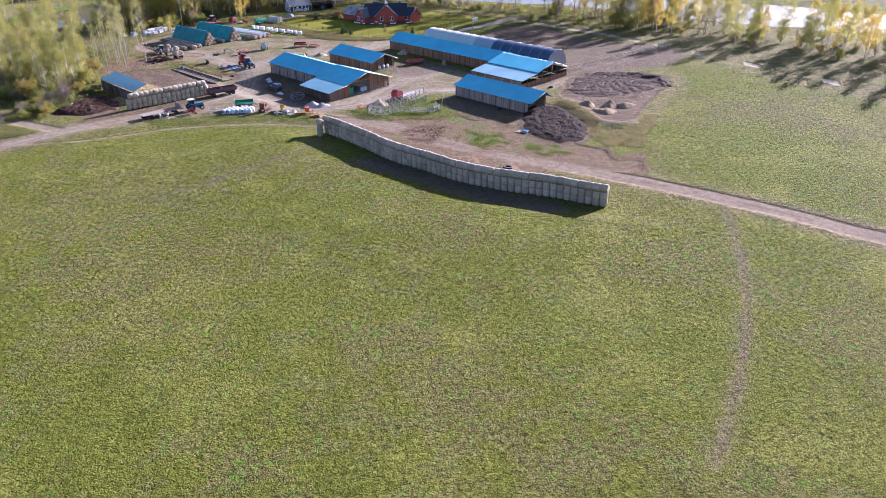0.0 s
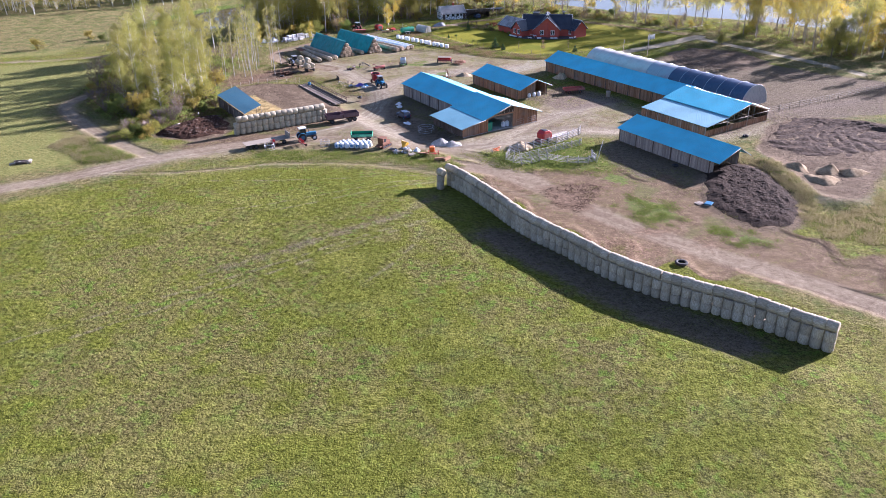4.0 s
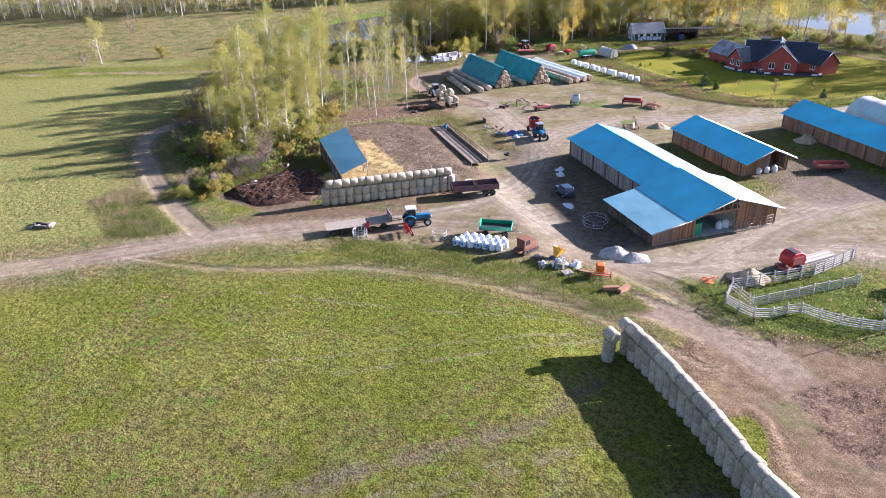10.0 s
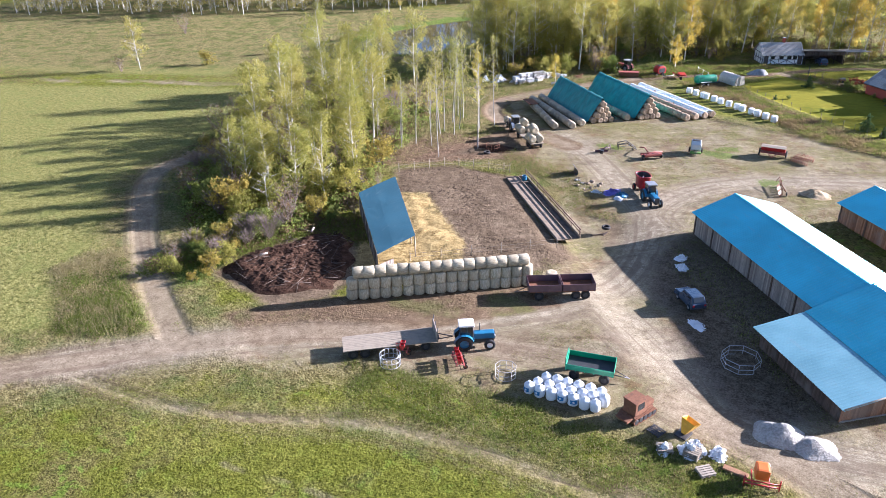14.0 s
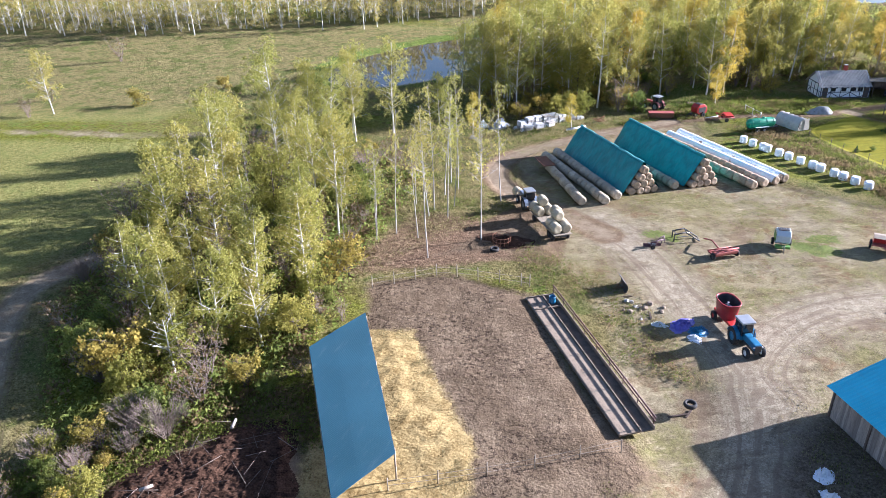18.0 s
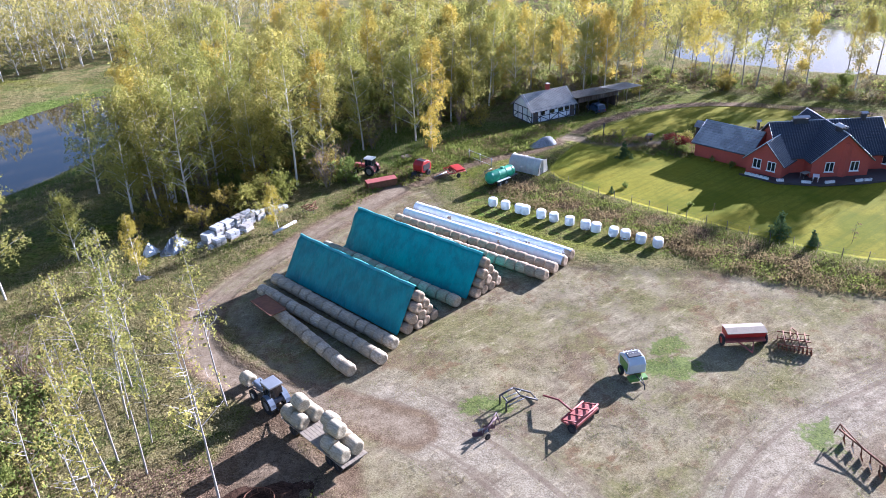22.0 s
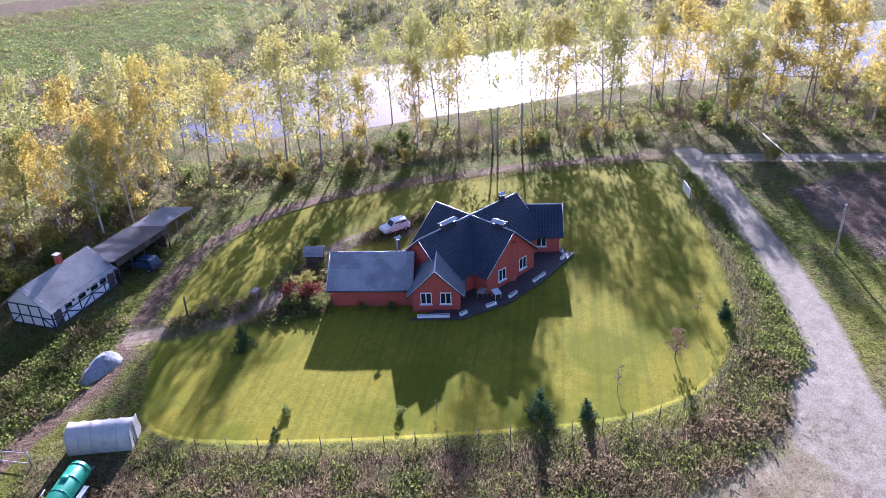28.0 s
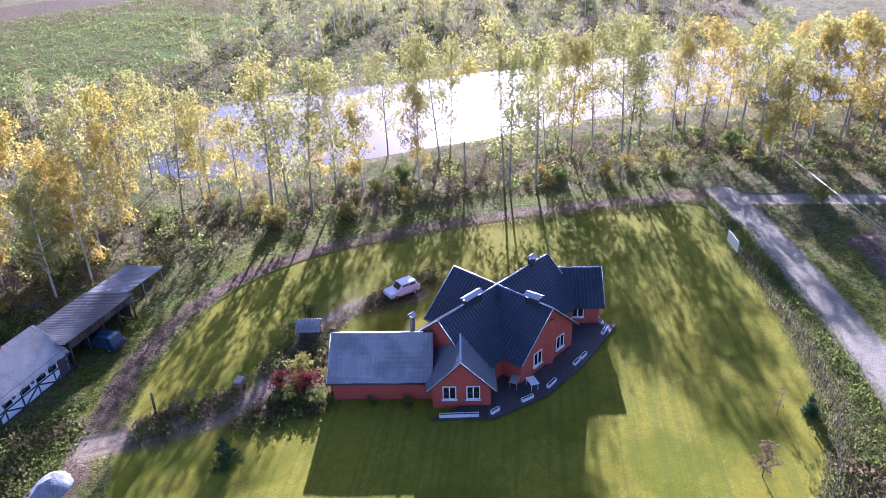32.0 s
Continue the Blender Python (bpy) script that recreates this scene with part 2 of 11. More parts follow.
    muddy = k.ramp(k.math("ADD", k.math("MULTIPLY", soil, 0.5), k.math("MULTIPLY", mid, 0.5)), (0.30, (0.076, 0.054, 0.033)), (0.48, (0.138, 0.101, 0.064)), (0.64, (0.230, 0.174, 0.114)))
    speck = k.math("MULTIPLY", k.step(k.noise(2.2, 8, 0.85, at), 0.51, 0.56), k.step(k.noise(0.16, 3, 0.6, at), 0.38, 0.62, 0.25, 0.9))
    muddy = k.mix(speck, muddy, (0.032, 0.022, 0.016))
    turned = k.node("Mapping")
    turned.inputs["Rotation"].default_value = (0, 0, radians(-34))
    k.put(turned.inputs["Vector"], at)
    furrow = k.noise(1.0, 3, 0.6, turned.outputs[0], (0.10, 1.1, 1.0))
    muddy = k.mix(k.math("MULTIPLY", k.step(furrow, 0.50, 0.64), 0.22), muddy, k.ramp(soil, (0.3, (0.075, 0.050, 0.034)), (0.66, (0.200, 0.143, 0.098))))
    mown = k.ramp(k.math("ADD", k.math("MULTIPLY", small, 0.4), k.math("MULTIPLY", fine, 0.6)), (0.3, (0.105, 0.108, 0.010)), (0.55, (0.208, 0.192, 0.018)), (0.75, (0.300, 0.266, 0.032)))
    mown = k.mix(k.math("MULTIPLY", k.step(mid, 0.42, 0.66), 0.4), mown, (0.200, 0.165, 0.012))
    mown = k.mix(k.math("MULTIPLY", k.step(k.noise(0.09, 3, 0.6, at), 0.48, 0.62), 0.6), mown, (0.085, 0.108, 0.006))
    stripes = k.noise(1.0, 2, 0.5, turned.outputs[0], (0.03, 1.6, 1.0))
    mown = k.mix(k.math("MULTIPLY", k.step(stripes, 0.5, 0.58), 0.3), mown, (0.085, 0.105, 0.014))
    pale = k.ramp(soil, (0.3, (0.165, 0.144, 0.098)), (0.5, (0.250, 0.221, 0.154)), (0.7, (0.340, 0.304, 0.216)))
    litter = k.ramp(tuft, (0.3, (0.150, 0.095, 0.036)), (0.48, (0.330, 0.245, 0.100)), (0.68, (0.500, 0.395, 0.190)))
    lush = k.ramp(tuft, (0.32, (0.025, 0.050, 0.010)), (0.5, (0.085, 0.150, 0.022)), (0.68, (0.200, 0.270, 0.050)))

    stubble = k.ramp(blade, (0.2, (0.095, 0.100, 0.026)), (0.5, (0.185, 0.180, 0.053)), (0.8, (0.285, 0.268, 0.100)))
    stubble = k.mix(k.math("MULTIPLY", k.step(mid, 0.48, 0.62), 0.4), stubble, (0.160, 0.185, 0.050))
    c = k.mix(mask(hay, 2.0, 6.0), grass, stubble)
    c = k.mix(mask(dry, 1.6, 7.0), c, drygrass)
    c = k.mix(mask(weeds, 0.8, 3.0), c, weedy)
    c = k.mix(k.math("MULTIPLY", mask(bright, 1.4, 9.0), 0.75), c, lush)
    c = k.mix(mask(lawn, 0.25, 0.6), c, mown)
    c = k.mix(mask(yard, 1.2, 7.5), c, earth)
    c = k.mix(k.math("MULTIPLY", mask(drive, 2.2, 4.0), 0.8), c, k.ramp(soil, (0.3, (0.145, 0.120, 0.083)), (0.5, (0.262, 0.222, 0.160)), (0.7, (0.400, 0.350, 0.262))))
    chaff = k.math("MULTIPLY", k.step(k.noise(0.9, 8, 0.82, turned.outputs[0], (0.35, 1.25, 1.0)), 0.52, 0.64), k.step(yard, -0.5, 2.0))
    c = k.mix(k.math("MULTIPLY", chaff, 0.6), c, k.ramp(tuft, (0.3, (0.185, 0.150, 0.088)), (0.7, (0.500, 0.430, 0.275))))
    stain = k.math("MULTIPLY", k.step(k.noise(0.30, 8, 0.80, turned.outputs[0], (0.5, 1.2, 1.0)), 0.54, 0.63), k.step(yard, -0.5, 2.0))
    c = k.mix(k.math("MULTIPLY", stain, 0.55), c, k.ramp(tuft, (0.3, (0.045, 0.032, 0.020)), (0.7, (0.160, 0.115, 0.072))))
    c = k.mix(k.math("MULTIPLY", k.math("MULTIPLY", streak, k.step(drive, -4.5, 1.0)), k.step(yard, -1.0, 1.5)), c, (0.150, 0.112, 0.078))
    # bare earth; this dark ramp also carries the shade beside wall and barn
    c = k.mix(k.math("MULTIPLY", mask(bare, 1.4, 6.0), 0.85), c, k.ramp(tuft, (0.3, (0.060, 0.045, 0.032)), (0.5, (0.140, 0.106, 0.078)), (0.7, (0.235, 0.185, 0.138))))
    c = k.mix(mask(track, 0.5, 2.2), c, redearth)
    c = k.mix(k.math("MULTIPLY", mask(path, 0.8, 1.4), 0.8), c, k.ramp(soil, (0.3, (0.125, 0.094, 0.060)), (0.5, (0.218, 0.172, 0.116)), (0.7, (0.325, 0.268, 0.190))))
    c = k.mix(k.math("MULTIPLY", k.math("MULTIPLY", streak2, k.step(path, -3.0, 0.0)), 0.8), c, (0.130, 0.092, 0.062))
    rutted = k.math("MULTIPLY", k.step(wheels, -0.45, -0.15), k.step(k.noise(0.5, 3, 0.6, at), 0.35, 0.6))
    c = k.mix(k.math("MULTIPLY", rutted, 0.8), c, k.ramp(tuft, (0.35, (0.090, 0.078, 0.036)), (0.65, (0.240, 0.212, 0.115))))
    c = k.mix(k.math("MULTIPLY", mask(dung, 1.2, 8.0), 0.9), c, k.ramp(tuft, (0.3, (0.055, 0.034, 0.022)), (0.5, (0.140, 0.092, 0.058)), (0.7, (0.300, 0.215, 0.140))))
    c = k.mix(k.math("MULTIPLY", mask(k.math("SUBTRACT", bright, 0.9), 0.5, 9.0), 0.8), c, k.ramp(tuft, (0.32, (0.035, 0.058, 0.012)), (0.5, (0.085, 0.125, 0.022)), (0.68, (0.170, 0.205, 0.050))))
    c = k.mix(mask(mud, 0.8, 4.0), c, muddy)
    c = k.mix(mask(gravel, 0.4, 1.6), c, pale)
    c = k.mix(mask(straw, 0.6, 3.4), c, litter)
    h = k.math("ADD", k.math("MULTIPLY", small, 0.7), k.math("MULTIPLY", fine, 0.45))
    flat = k.math("MAXIMUM", k.math("MAXIMUM", k.step(yard, -1.0, 2.0), k.step(gravel, -0.5, 0.5)), k.math("MAXIMUM", k.step(path, -1.0, 0.5), k.math("MAXIMUM", k.step(lawn, -0.3, 0.5), k.math("MULTIPLY", k.step(mud, -0.5, 1.0), 0.6))))
    k.bump(k.math("MULTIPLY", h, k.math("SUBTRACT", 1.0, k.math("MULTIPLY", flat, 0.95))), 1.0, 0.65)
    return k.done(c, 0.96, 0.0, 0.04)


def board_material(name, dark, light, moss=(0.20, 0.19, 0.17)):
    """Weathered upright boards, each its own tone."""
    k = Mat(name)
    rnd = k.node("NewGeometry").outputs["Random Per Island"]
    grain = k.noise(3.0, 4, 0.6, None, (6.0, 6.0, 0.5))
    c = k.mix(rnd, dark, light)
    c = k.mix(k.math("MULTIPLY", k.step(grain, 0.4, 0.7), 0.5), c, tuple(x * 0.45 for x in dark))
    c = k.mix(k.math("MULTIPLY", k.step(k.noise(0.35, 3), 0.48, 0.68), 0.5), c, moss)
    k.bump(grain, 0.3, 0.01)
    return k.done(c, 0.88, 0.0, 0.2)


def sheet_roof(name, color, rough=0.38, dirty=0.2, spec=0.6):
    k = Mat(name)
    big, fine = k.noise(0.25, 4), k.noise(2.5, 3, 0.6, None, (1.0, 0.15, 1.0))
    c = k.mix(k.step(big, 0.3, 0.7), tuple(x * 0.88 for x in color), tuple(x * 1.1 for x in color))
    c = k.mix(k.math("MULTIPLY", k.step(fine, 0.55, 0.8), dirty), c, (0.30, 0.32, 0.34))
    return k.done(c, k.step(big, 0.3, 0.7, rough - 0.06, rough + 0.1), 0.0, spec)


def bale_material(name, dark, light):
    k = Mat(name)
    rnd = k.node("ObjectInfo").outputs["Random"]
    fib = k.noise(7.0, 4, 0.65, None, (1.0, 1.0, 0.35))
    big = k.noise(1.2, 3)
    c = k.mix(k.step(fib, 0.3, 0.7), dark, light)
    c = k.mix(k.math("MULTIPLY", rnd, 0.55), c, tuple(x * 0.62 for x in dark))
    c = k.mix(k.math("MULTIPLY", k.step(big, 0.5, 0.75), 0.4), c, tuple(x * 0.7 for x in light))
    k.bump(fib, 0.5, 0.03)
    return k.done(c, 0.85, 0.0, 0.2)


GROUND = ground_material()
WOOD_GREY = board_material("grey_boards", (0.20, 0.17, 0.15), (0.40, 0.35, 0.30))
WOOD_BROWN = board_material("brown_boards", (0.19, 0.095, 0.050), (0.38, 0.215, 0.125))
WOOD_DARK = board_material("dark_boards", (0.055, 0.040, 0.032), (0.13, 0.095, 0.075))
DIRTY_CONCRETE = simple("muddy_concrete", (0.290, 0.230, 0.172), 0.95, vary=0.45, scale=1.2, dirt=(0.06, 0.04, 0.028), dirty=0.7, spec=0.1)
BUNK_KERB = simple("stained_kerb", (0.235, 0.190, 0.145), 0.92, vary=0.4, scale=1.5, dirt=(0.07, 0.048, 0.034), dirty=0.6, spec=0.15)
BUNK_RUST = simple("dark_rusty_rail", (0.105, 0.050, 0.042), 0.7, vary=0.4, scale=2.0)
BUNK_FLOOR = simple("feed_floor", (0.125, 0.105, 0.085), 0.9, vary=0.5, scale=1.2, dirty=0.5, spec=0.15)
WOOD_POLE = simple("raw_pole", (0.34, 0.29, 0.23), 0.85, scale=2.0)
ROOF_BLUE = sheet_roof("blue_sheet_metal", (0.075, 0.500, 0.630), 0.36)
ROOF_PALE = sheet_roof("pale_blue_sheet_metal", (0.170, 0.360, 0.420), 0.40)
ROOF_NAVY = sheet_roof("dark_blue_sheet_metal", (0.026, 0.078, 0.112), 0.6, 0.12, 0.10)
NET = bale_material("net_wrapped_hay", (0.360, 0.305, 0.205), (0.660, 0.580, 0.420))
HAYEND = bale_material("hay_ends", (0.190, 0.120, 0.055), (0.490, 0.360, 0.200))
FILM = simple("white_wrap_film", (0.80, 0.82, 0.84), 0.28, vary=0.1, dirty=0.12, scale=2.5)


def tarp_material():
    """Woven plastic sheet with creases that hang down the slope and dusty streaks."""
    k = Mat("teal_tarpaulin")
    crease, dust = k.noise(0.9, 4, 0.6, None, (1.0, 1.0, 0.35)), k.noise(2.4, 4, 0.7)
    # the creases' shading is also mixed in as darker and lighter teal
    c = k.mix(k.step(crease, 0.35, 0.65), (0.008, 0.180, 0.185), (0.014, 0.265, 0.258))
    c = k.mix(k.math("MULTIPLY", k.step(dust, 0.52, 0.75), 0.3), c, (0.10, 0.26, 0.25))
    k.bump(k.math("ADD", crease, k.math("MULTIPLY", dust, 0.3)), 0.9, 0.25)
    return k.done(c, k.step(dust, 0.3, 0.7, 0.42, 0.62))


TARP = tarp_material()
# lighter copy of the tarpaulin teal: sunlight on the ridge put into colour
TARP_LIT = simple("sunlit_tarpaulin_fold", (0.090, 0.380, 0.370), 0.5, dirty=0.1)
BRICK = simple("red_brick_wall", (0.420, 0.080, 0.052), 0.8, vary=0.15, scale=3.0, dirty=0.08)
WHITE = simple("white_paint", (0.78, 0.78, 0.76), 0.5, vary=0.08, dirty=0.12)
CONCRETE = simple("concrete", (0.36, 0.34, 0.31), 0.9, vary=0.3, scale=1.2)
STEEL = simple("galvanised_steel", (0.46, 0.47, 0.48), 0.42, 0.7, vary=0.15, dirty=0.25)
DARKSTEEL = simple("dark_steel", (0.055, 0.055, 0.060), 0.5, 0.3, dirty=0.35)
RUST = simple("rusty_steel", (0.190, 0.080, 0.040), 0.85, 0.1, vary=0.45, scale=3.0, dirty=0.3)
RUBBER = simple("black_rubber", (0.022, 0.022, 0.023), 0.85, vary=0.2, dirty=0.35)
RED = simple("red_machine_paint", (0.400, 0.022, 0.022), 0.42, vary=0.2, dirty=0.18)
DULLRED = simple("faded_red_paint", (0.330, 0.085, 0.070), 0.6, vary=0.3, dirty=0.35)
BLUE = simple("blue_machine_paint", (0.018, 0.140, 0.265), 0.42, vary=0.2, dirty=0.2)
GREEN = simple("green_machine_paint", (0.020, 0.260, 0.145), 0.42, vary=0.2, dirty=0.15)
LEAFGREEN = simple("light_green_paint", (0.110, 0.250, 0.050), 0.45, vary=0.2, dirty=0.2)
YELLOW = simple("yellow_paint", (0.620, 0.340, 0.030), 0.5, vary=0.2, dirty=0.25)
ORANGE = simple("orange_plastic", (0.620, 0.140, 0.020), 0.5, vary=0.2, dirty=0.2)
RAIL_GREY = simple("bleached_rails", (0.40, 0.38, 0.35), 0.85, vary=0.3, scale=2.0)
DUSTGREY = simple("worn_grey_planks", (0.285, 0.240, 0.180), 0.85, vary=0.3, scale=2.0)
PURPLE = simple("brown_violet_paint", (0.130, 0.075, 0.085), 0.65, vary=0.3, dirty=0.35)
BAGWHITE = simple("white_woven_bag", (0.72, 0.74, 0.76), 0.65, vary=0.1, dirty=0.12)
BAGBLUE = simple("blue_print", (0.035, 0.190, 0.420), 0.6, vary=0.1, dirty=0.1)


def glass_material():
    k = Mat("dark_window_glass")
    return k.done((0.020, 0.025, 0.030), 0.06, 0.0, 0.8)


GLASS = glass_material()
BARK_WHITE = simple("birch_bark", (0.62, 0.60, 0.55), 0.8, vary=0.35, scale=3.0, dirt=(0.05, 0.045, 0.04), dirty=0.75)
BARK_PALE = simple("grey_bark", (0.36, 0.34, 0.31), 0.85, vary=0.35, scale=3.0, dirt=(0.06, 0.05, 0.045), dirty=0.7)
# birch bark darkened so the colour holds the trunks' shade; also on logs
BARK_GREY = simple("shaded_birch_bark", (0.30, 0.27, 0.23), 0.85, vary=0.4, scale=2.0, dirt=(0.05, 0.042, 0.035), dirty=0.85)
BARK_TWIG = simple("grey_twigs", (0.205, 0.160, 0.130), 0.9, vary=0.3, scale=3.0)
BARK_DARK = simple("dark_bark", (0.120, 0.095, 0.075), 0.9, vary=0.35, scale=3.0)
LEAF_BIRCH = leaves("birch_leaves", (0.300, 0.280, 0.072), (0.560, 0.490, 0.150), 0.62, 9.0)
LEAF_FAR = leaves("far_birch_leaves", (0.300, 0.270, 0.085), (0.540, 0.470, 0.170), 0.60)
LEAF_YELLOW = leaves("yellow_leaves", (0.420, 0.320, 0.062), (0.660, 0.500, 0.115), 0.62, 9.0)
LEAF_AMBER = leaves("amber_leaves", (0.260, 0.205, 0.050), (0.480, 0.380, 0.095), 0.55, 2.0)
LEAF_GREEN = leaves("green_leaves", (0.150, 0.180, 0.045), (0.330, 0.350, 0.095), 0.58, 2.0)
LEAF_OLIVE = leaves("olive_leaves", (0.240, 0.230, 0.055), (0.470, 0.420, 0.110), 0.6, 2.0)
LEAF_BROWN = leaves("brown_leaves", (0.130, 0.085, 0.045), (0.300, 0.215, 0.110), 0.45)
LEAF_RED = leaves("red_leaves", (0.130, 0.034, 0.026), (0.240, 0.075, 0.048), 0.4)
LEAF_SPRUCE = leaves("spruce_needles", (0.050, 0.085, 0.034), (0.110, 0.160, 0.065), 0.25)
BLADES = leaves("grass_blades", (0.150, 0.172, 0.032), (0.262, 0.277, 0.068), 0.55)
BLADES_LUSH = leaves("lush_weeds", (0.108, 0.132, 0.026), (0.215, 0.232, 0.055), 0.55)
BLADES_RUST = leaves("rusty_stalks", (0.165, 0.114, 0.056), (0.325, 0.240, 0.128), 0.5)
BLADES_DRY = leaves("dry_stalks", (0.235, 0.188, 0.092), (0.400, 0.332, 0.178), 0.5)


def water_material(name, rough, ripple):
    k = Mat(name)
    k.bump(k.noise(1.6, 3, 0.6, k.where("World")), ripple, 0.03)
    # brown base colour stands in for the reflection of the woods
    return k.done((0.040, 0.030, 0.016), rough, 0.0, 0.5)


WATER, STILL = water_material("lake_water", 0.10, 0.10), water_material("pond_water", 0.03, 0.03)

# ---- building blocks ----
FARM = 37.7  # the way in which the farm's buildings stand
FC, FS = math.cos(radians(FARM)), math.sin(radians(FARM))


def farm_xy(u, v):
    return FC * u - FS * v, FS * u + FC * v


def lie(x, y):
    """The slow rise and fall of the land: a swell in the meadow before the bale wall, a dip beside the long barn, both
    added to set how far the shadows reach.
    """
    u, v = FC * x + FS * y, -FS * x + FC * y

    def ease(t):
        t = np.clip(t, 0.0, 1.0)
        return t * t * (3 - 2 * t)
    line = 71.0 + np.clip(62 - v, 0, 30) * 0.5
    swell = 0.85 * ease((line - 0.8 - u) / 7.5) * (1 - ease((line - 12 - u) / 34)) * ease((v - 30) / 12) * (1 - ease((v - 112) / 12))
    dip = -0.65 * ease((91 - u) / 8) * (1 - ease((79.5 - u) / 6)) * ease((v - 126) / 8) * (1 - ease((v - 166) / 10))
    return swell + dip


def empty_thing(name, x, y, rz=0.0, z=0.0):
    ob = new(name)
    ob.matrix_world = pose(x, y, z + (float(lie(x, y)) if abs(z) < 0.01 else 0.0), 0, 0, rz)
    return ob


def part(name, bm, mat, parent=None, label=""):
    me = bpy.data.meshes.new(name)
    bm.to_mesh(me)
    bm.free()
    for m in mat if isinstance(mat, (list, tuple)) else (mat,):
        me.materials.append(m)
    ob = new(name, me)
    if parent:
        ob.parent = parent
    if label:
        ob["label"] = label
    return ob


def fresh():
    return bmesh.new()


def box(bm, x0, x1, y0, y1, z0, z1, m=None, mi=0):
    vs = [bm.verts.new(Vector((x, y, z)) if m is None else m @ Vector((x, y, z))) for x in (x0, x1) for y in (y0, y1) for z in (z0, z1)]
    for f in ((0, 1, 3, 2), (4, 6, 7, 5), (0, 4, 5, 1), (2, 3, 7, 6), (0, 2, 6, 4), (1, 5, 7, 3)):
        bm.faces.new([vs[i] for i in f]).material_index = mi
    return vs


def rbox(bm, x0, x1, y0, y1, z0, z1, r=0.05, m=None):
    """A box with its edges taken off."""
    b2 = bmesh.new()
    box(b2, x0, x1, y0, y1, z0, z1)
    bmesh.ops.recalc_face_normals(b2, faces=b2.faces)
    bmesh.ops.bevel(b2, geom=list(b2.edges), offset=r, segments=2, affect="EDGES", profile=0.6)
    join(bm, b2, m)


def join(bm, b2, m=None, mi=None):
    at = {}
    for v in b2.verts:
        at[v] = bm.verts.new(m @ v.co if m is not None else v.co)
    for f in b2.faces:
        g = bm.faces.new([at[v] for v in f.verts])
        g.smooth = f.smooth
        g.material_index = f.material_index if mi is None else mi
    b2.free()


def tube(bm, p, q, r0, r1=None, seg=8, cap=True, mi=0, smooth=True):
    """A round bar from p to q."""
    p, q = Vector(p), Vector(q)
    r1 = r0 if r1 is None else r1
    d = (q - p).normalized()
    a = d.orthogonal().normalized()
    b = d.cross(a)
    rings = []
    for c, r in ((p, r0), (q, r1)):
        rings.append([bm.verts.new(c + r * (math.cos(2 * math.pi * i / seg) * a + math.sin(2 * math.pi * i / seg) * b)) for i in range(seg)])
    for i in range(seg):
        f = bm.faces.new((rings[0][i], rings[0][(i + 1) % seg], rings[1][(i + 1) % seg], rings[1][i]))
        f.smooth, f.material_index = smooth, mi
    if cap:
        bm.faces.new(rings[0][::-1]).material_index = mi
        bm.faces.new(rings[1]).material_index = mi


def lathe(bm, profile, seg=20, m=None, mi=0, smooth=True):
    """A turned form round z; profile: rows of (radius, height)."""
    rows = []
    for r, z in profile:
        if r < 1e-5:
            v = bm.verts.new(m @ Vector((0, 0, z)) if m is not None else (0, 0, z))
            rows.append([v] * seg)
        else:
            rows.append([bm.verts.new((m @ Vector(c)) if m is not None else c) for c in ((r * math.cos(2 * math.pi * i / seg), r * math.sin(2 * math.pi * i / seg), z) for i in range(seg))])
    for a, b in zip(rows, rows[1:]):
        for i in range(seg):
            j = (i + 1) % seg
            vs = list(dict.fromkeys((a[i], a[j], b[j], b[i])))
            if len(vs) > 2:
                f = bm.faces.new(vs)
                f.smooth, f.material_index = smooth, mi


def slab(bm, a, b, c, d, thick, mi=0):
    """A plate with corners a b c d (counter-clockwise from its outer side)."""
    a, b, c, d = (Vector(p) for p in (a, b, c, d))
    n = (b - a).cross(d - a).normalized() * thick
    top = [bm.verts.new(p) for p in (a, b, c, d)]
    low = [bm.verts.new(p - n) for p in (a, b, c, d)]
    bm.faces.new(top).material_index = mi
    bm.faces.new(low[::-1]).material_index = mi
    for i in range(4):
        j = (i + 1) % 4
        bm.faces.new((top[i], low[i], low[j], top[j])).material_index = mi


def sheet(bm, a, b, c, d, step=0.35, rise=0.035, thick=0.03):
    """Ribbed sheet metal from the eave a-b up to the ridge d-c, with ribs that run up the slope."""
    a, b, c, d = (Vector(p) for p in (a, b, c, d))
    n = (b - a).cross(d - a).normalized()
    count = max(2, int((b - a).length / step))
    low, high = [], []
    for i in range(count):
        for f, h in ((0.0, 0.0), (0.55, 0.0), (0.66, rise), (0.89, rise)):
            s = (i + f) / count
            low.append(a.lerp(b, s) + n * h), high.append(d.lerp(c, s) + n * h)
    low.append(b.copy()), high.append(c.copy())
    lv, hv = [bm.verts.new(p) for p in low], [bm.verts.new(p) for p in high]
    lw, hw = [bm.verts.new(p - n * thick) for p in low], [bm.verts.new(p - n * thick) for p in high]
    for i in range(len(lv) - 1):
        bm.faces.new((lv[i], lv[i + 1], hv[i + 1], hv[i]))
        bm.faces.new((lw[i + 1], lw[i], hw[i], hw[i + 1]))
        bm.faces.new((lw[i], lw[i + 1], lv[i + 1], lv[i]))
        bm.faces.new((hv[i], hv[i + 1], hw[i + 1], hw[i]))
    bm.faces.new((lv[0], hv[0], hw[0], lw[0]))
    bm.faces.new((lw[-1], hw[-1], hv[-1], lv[-1]))


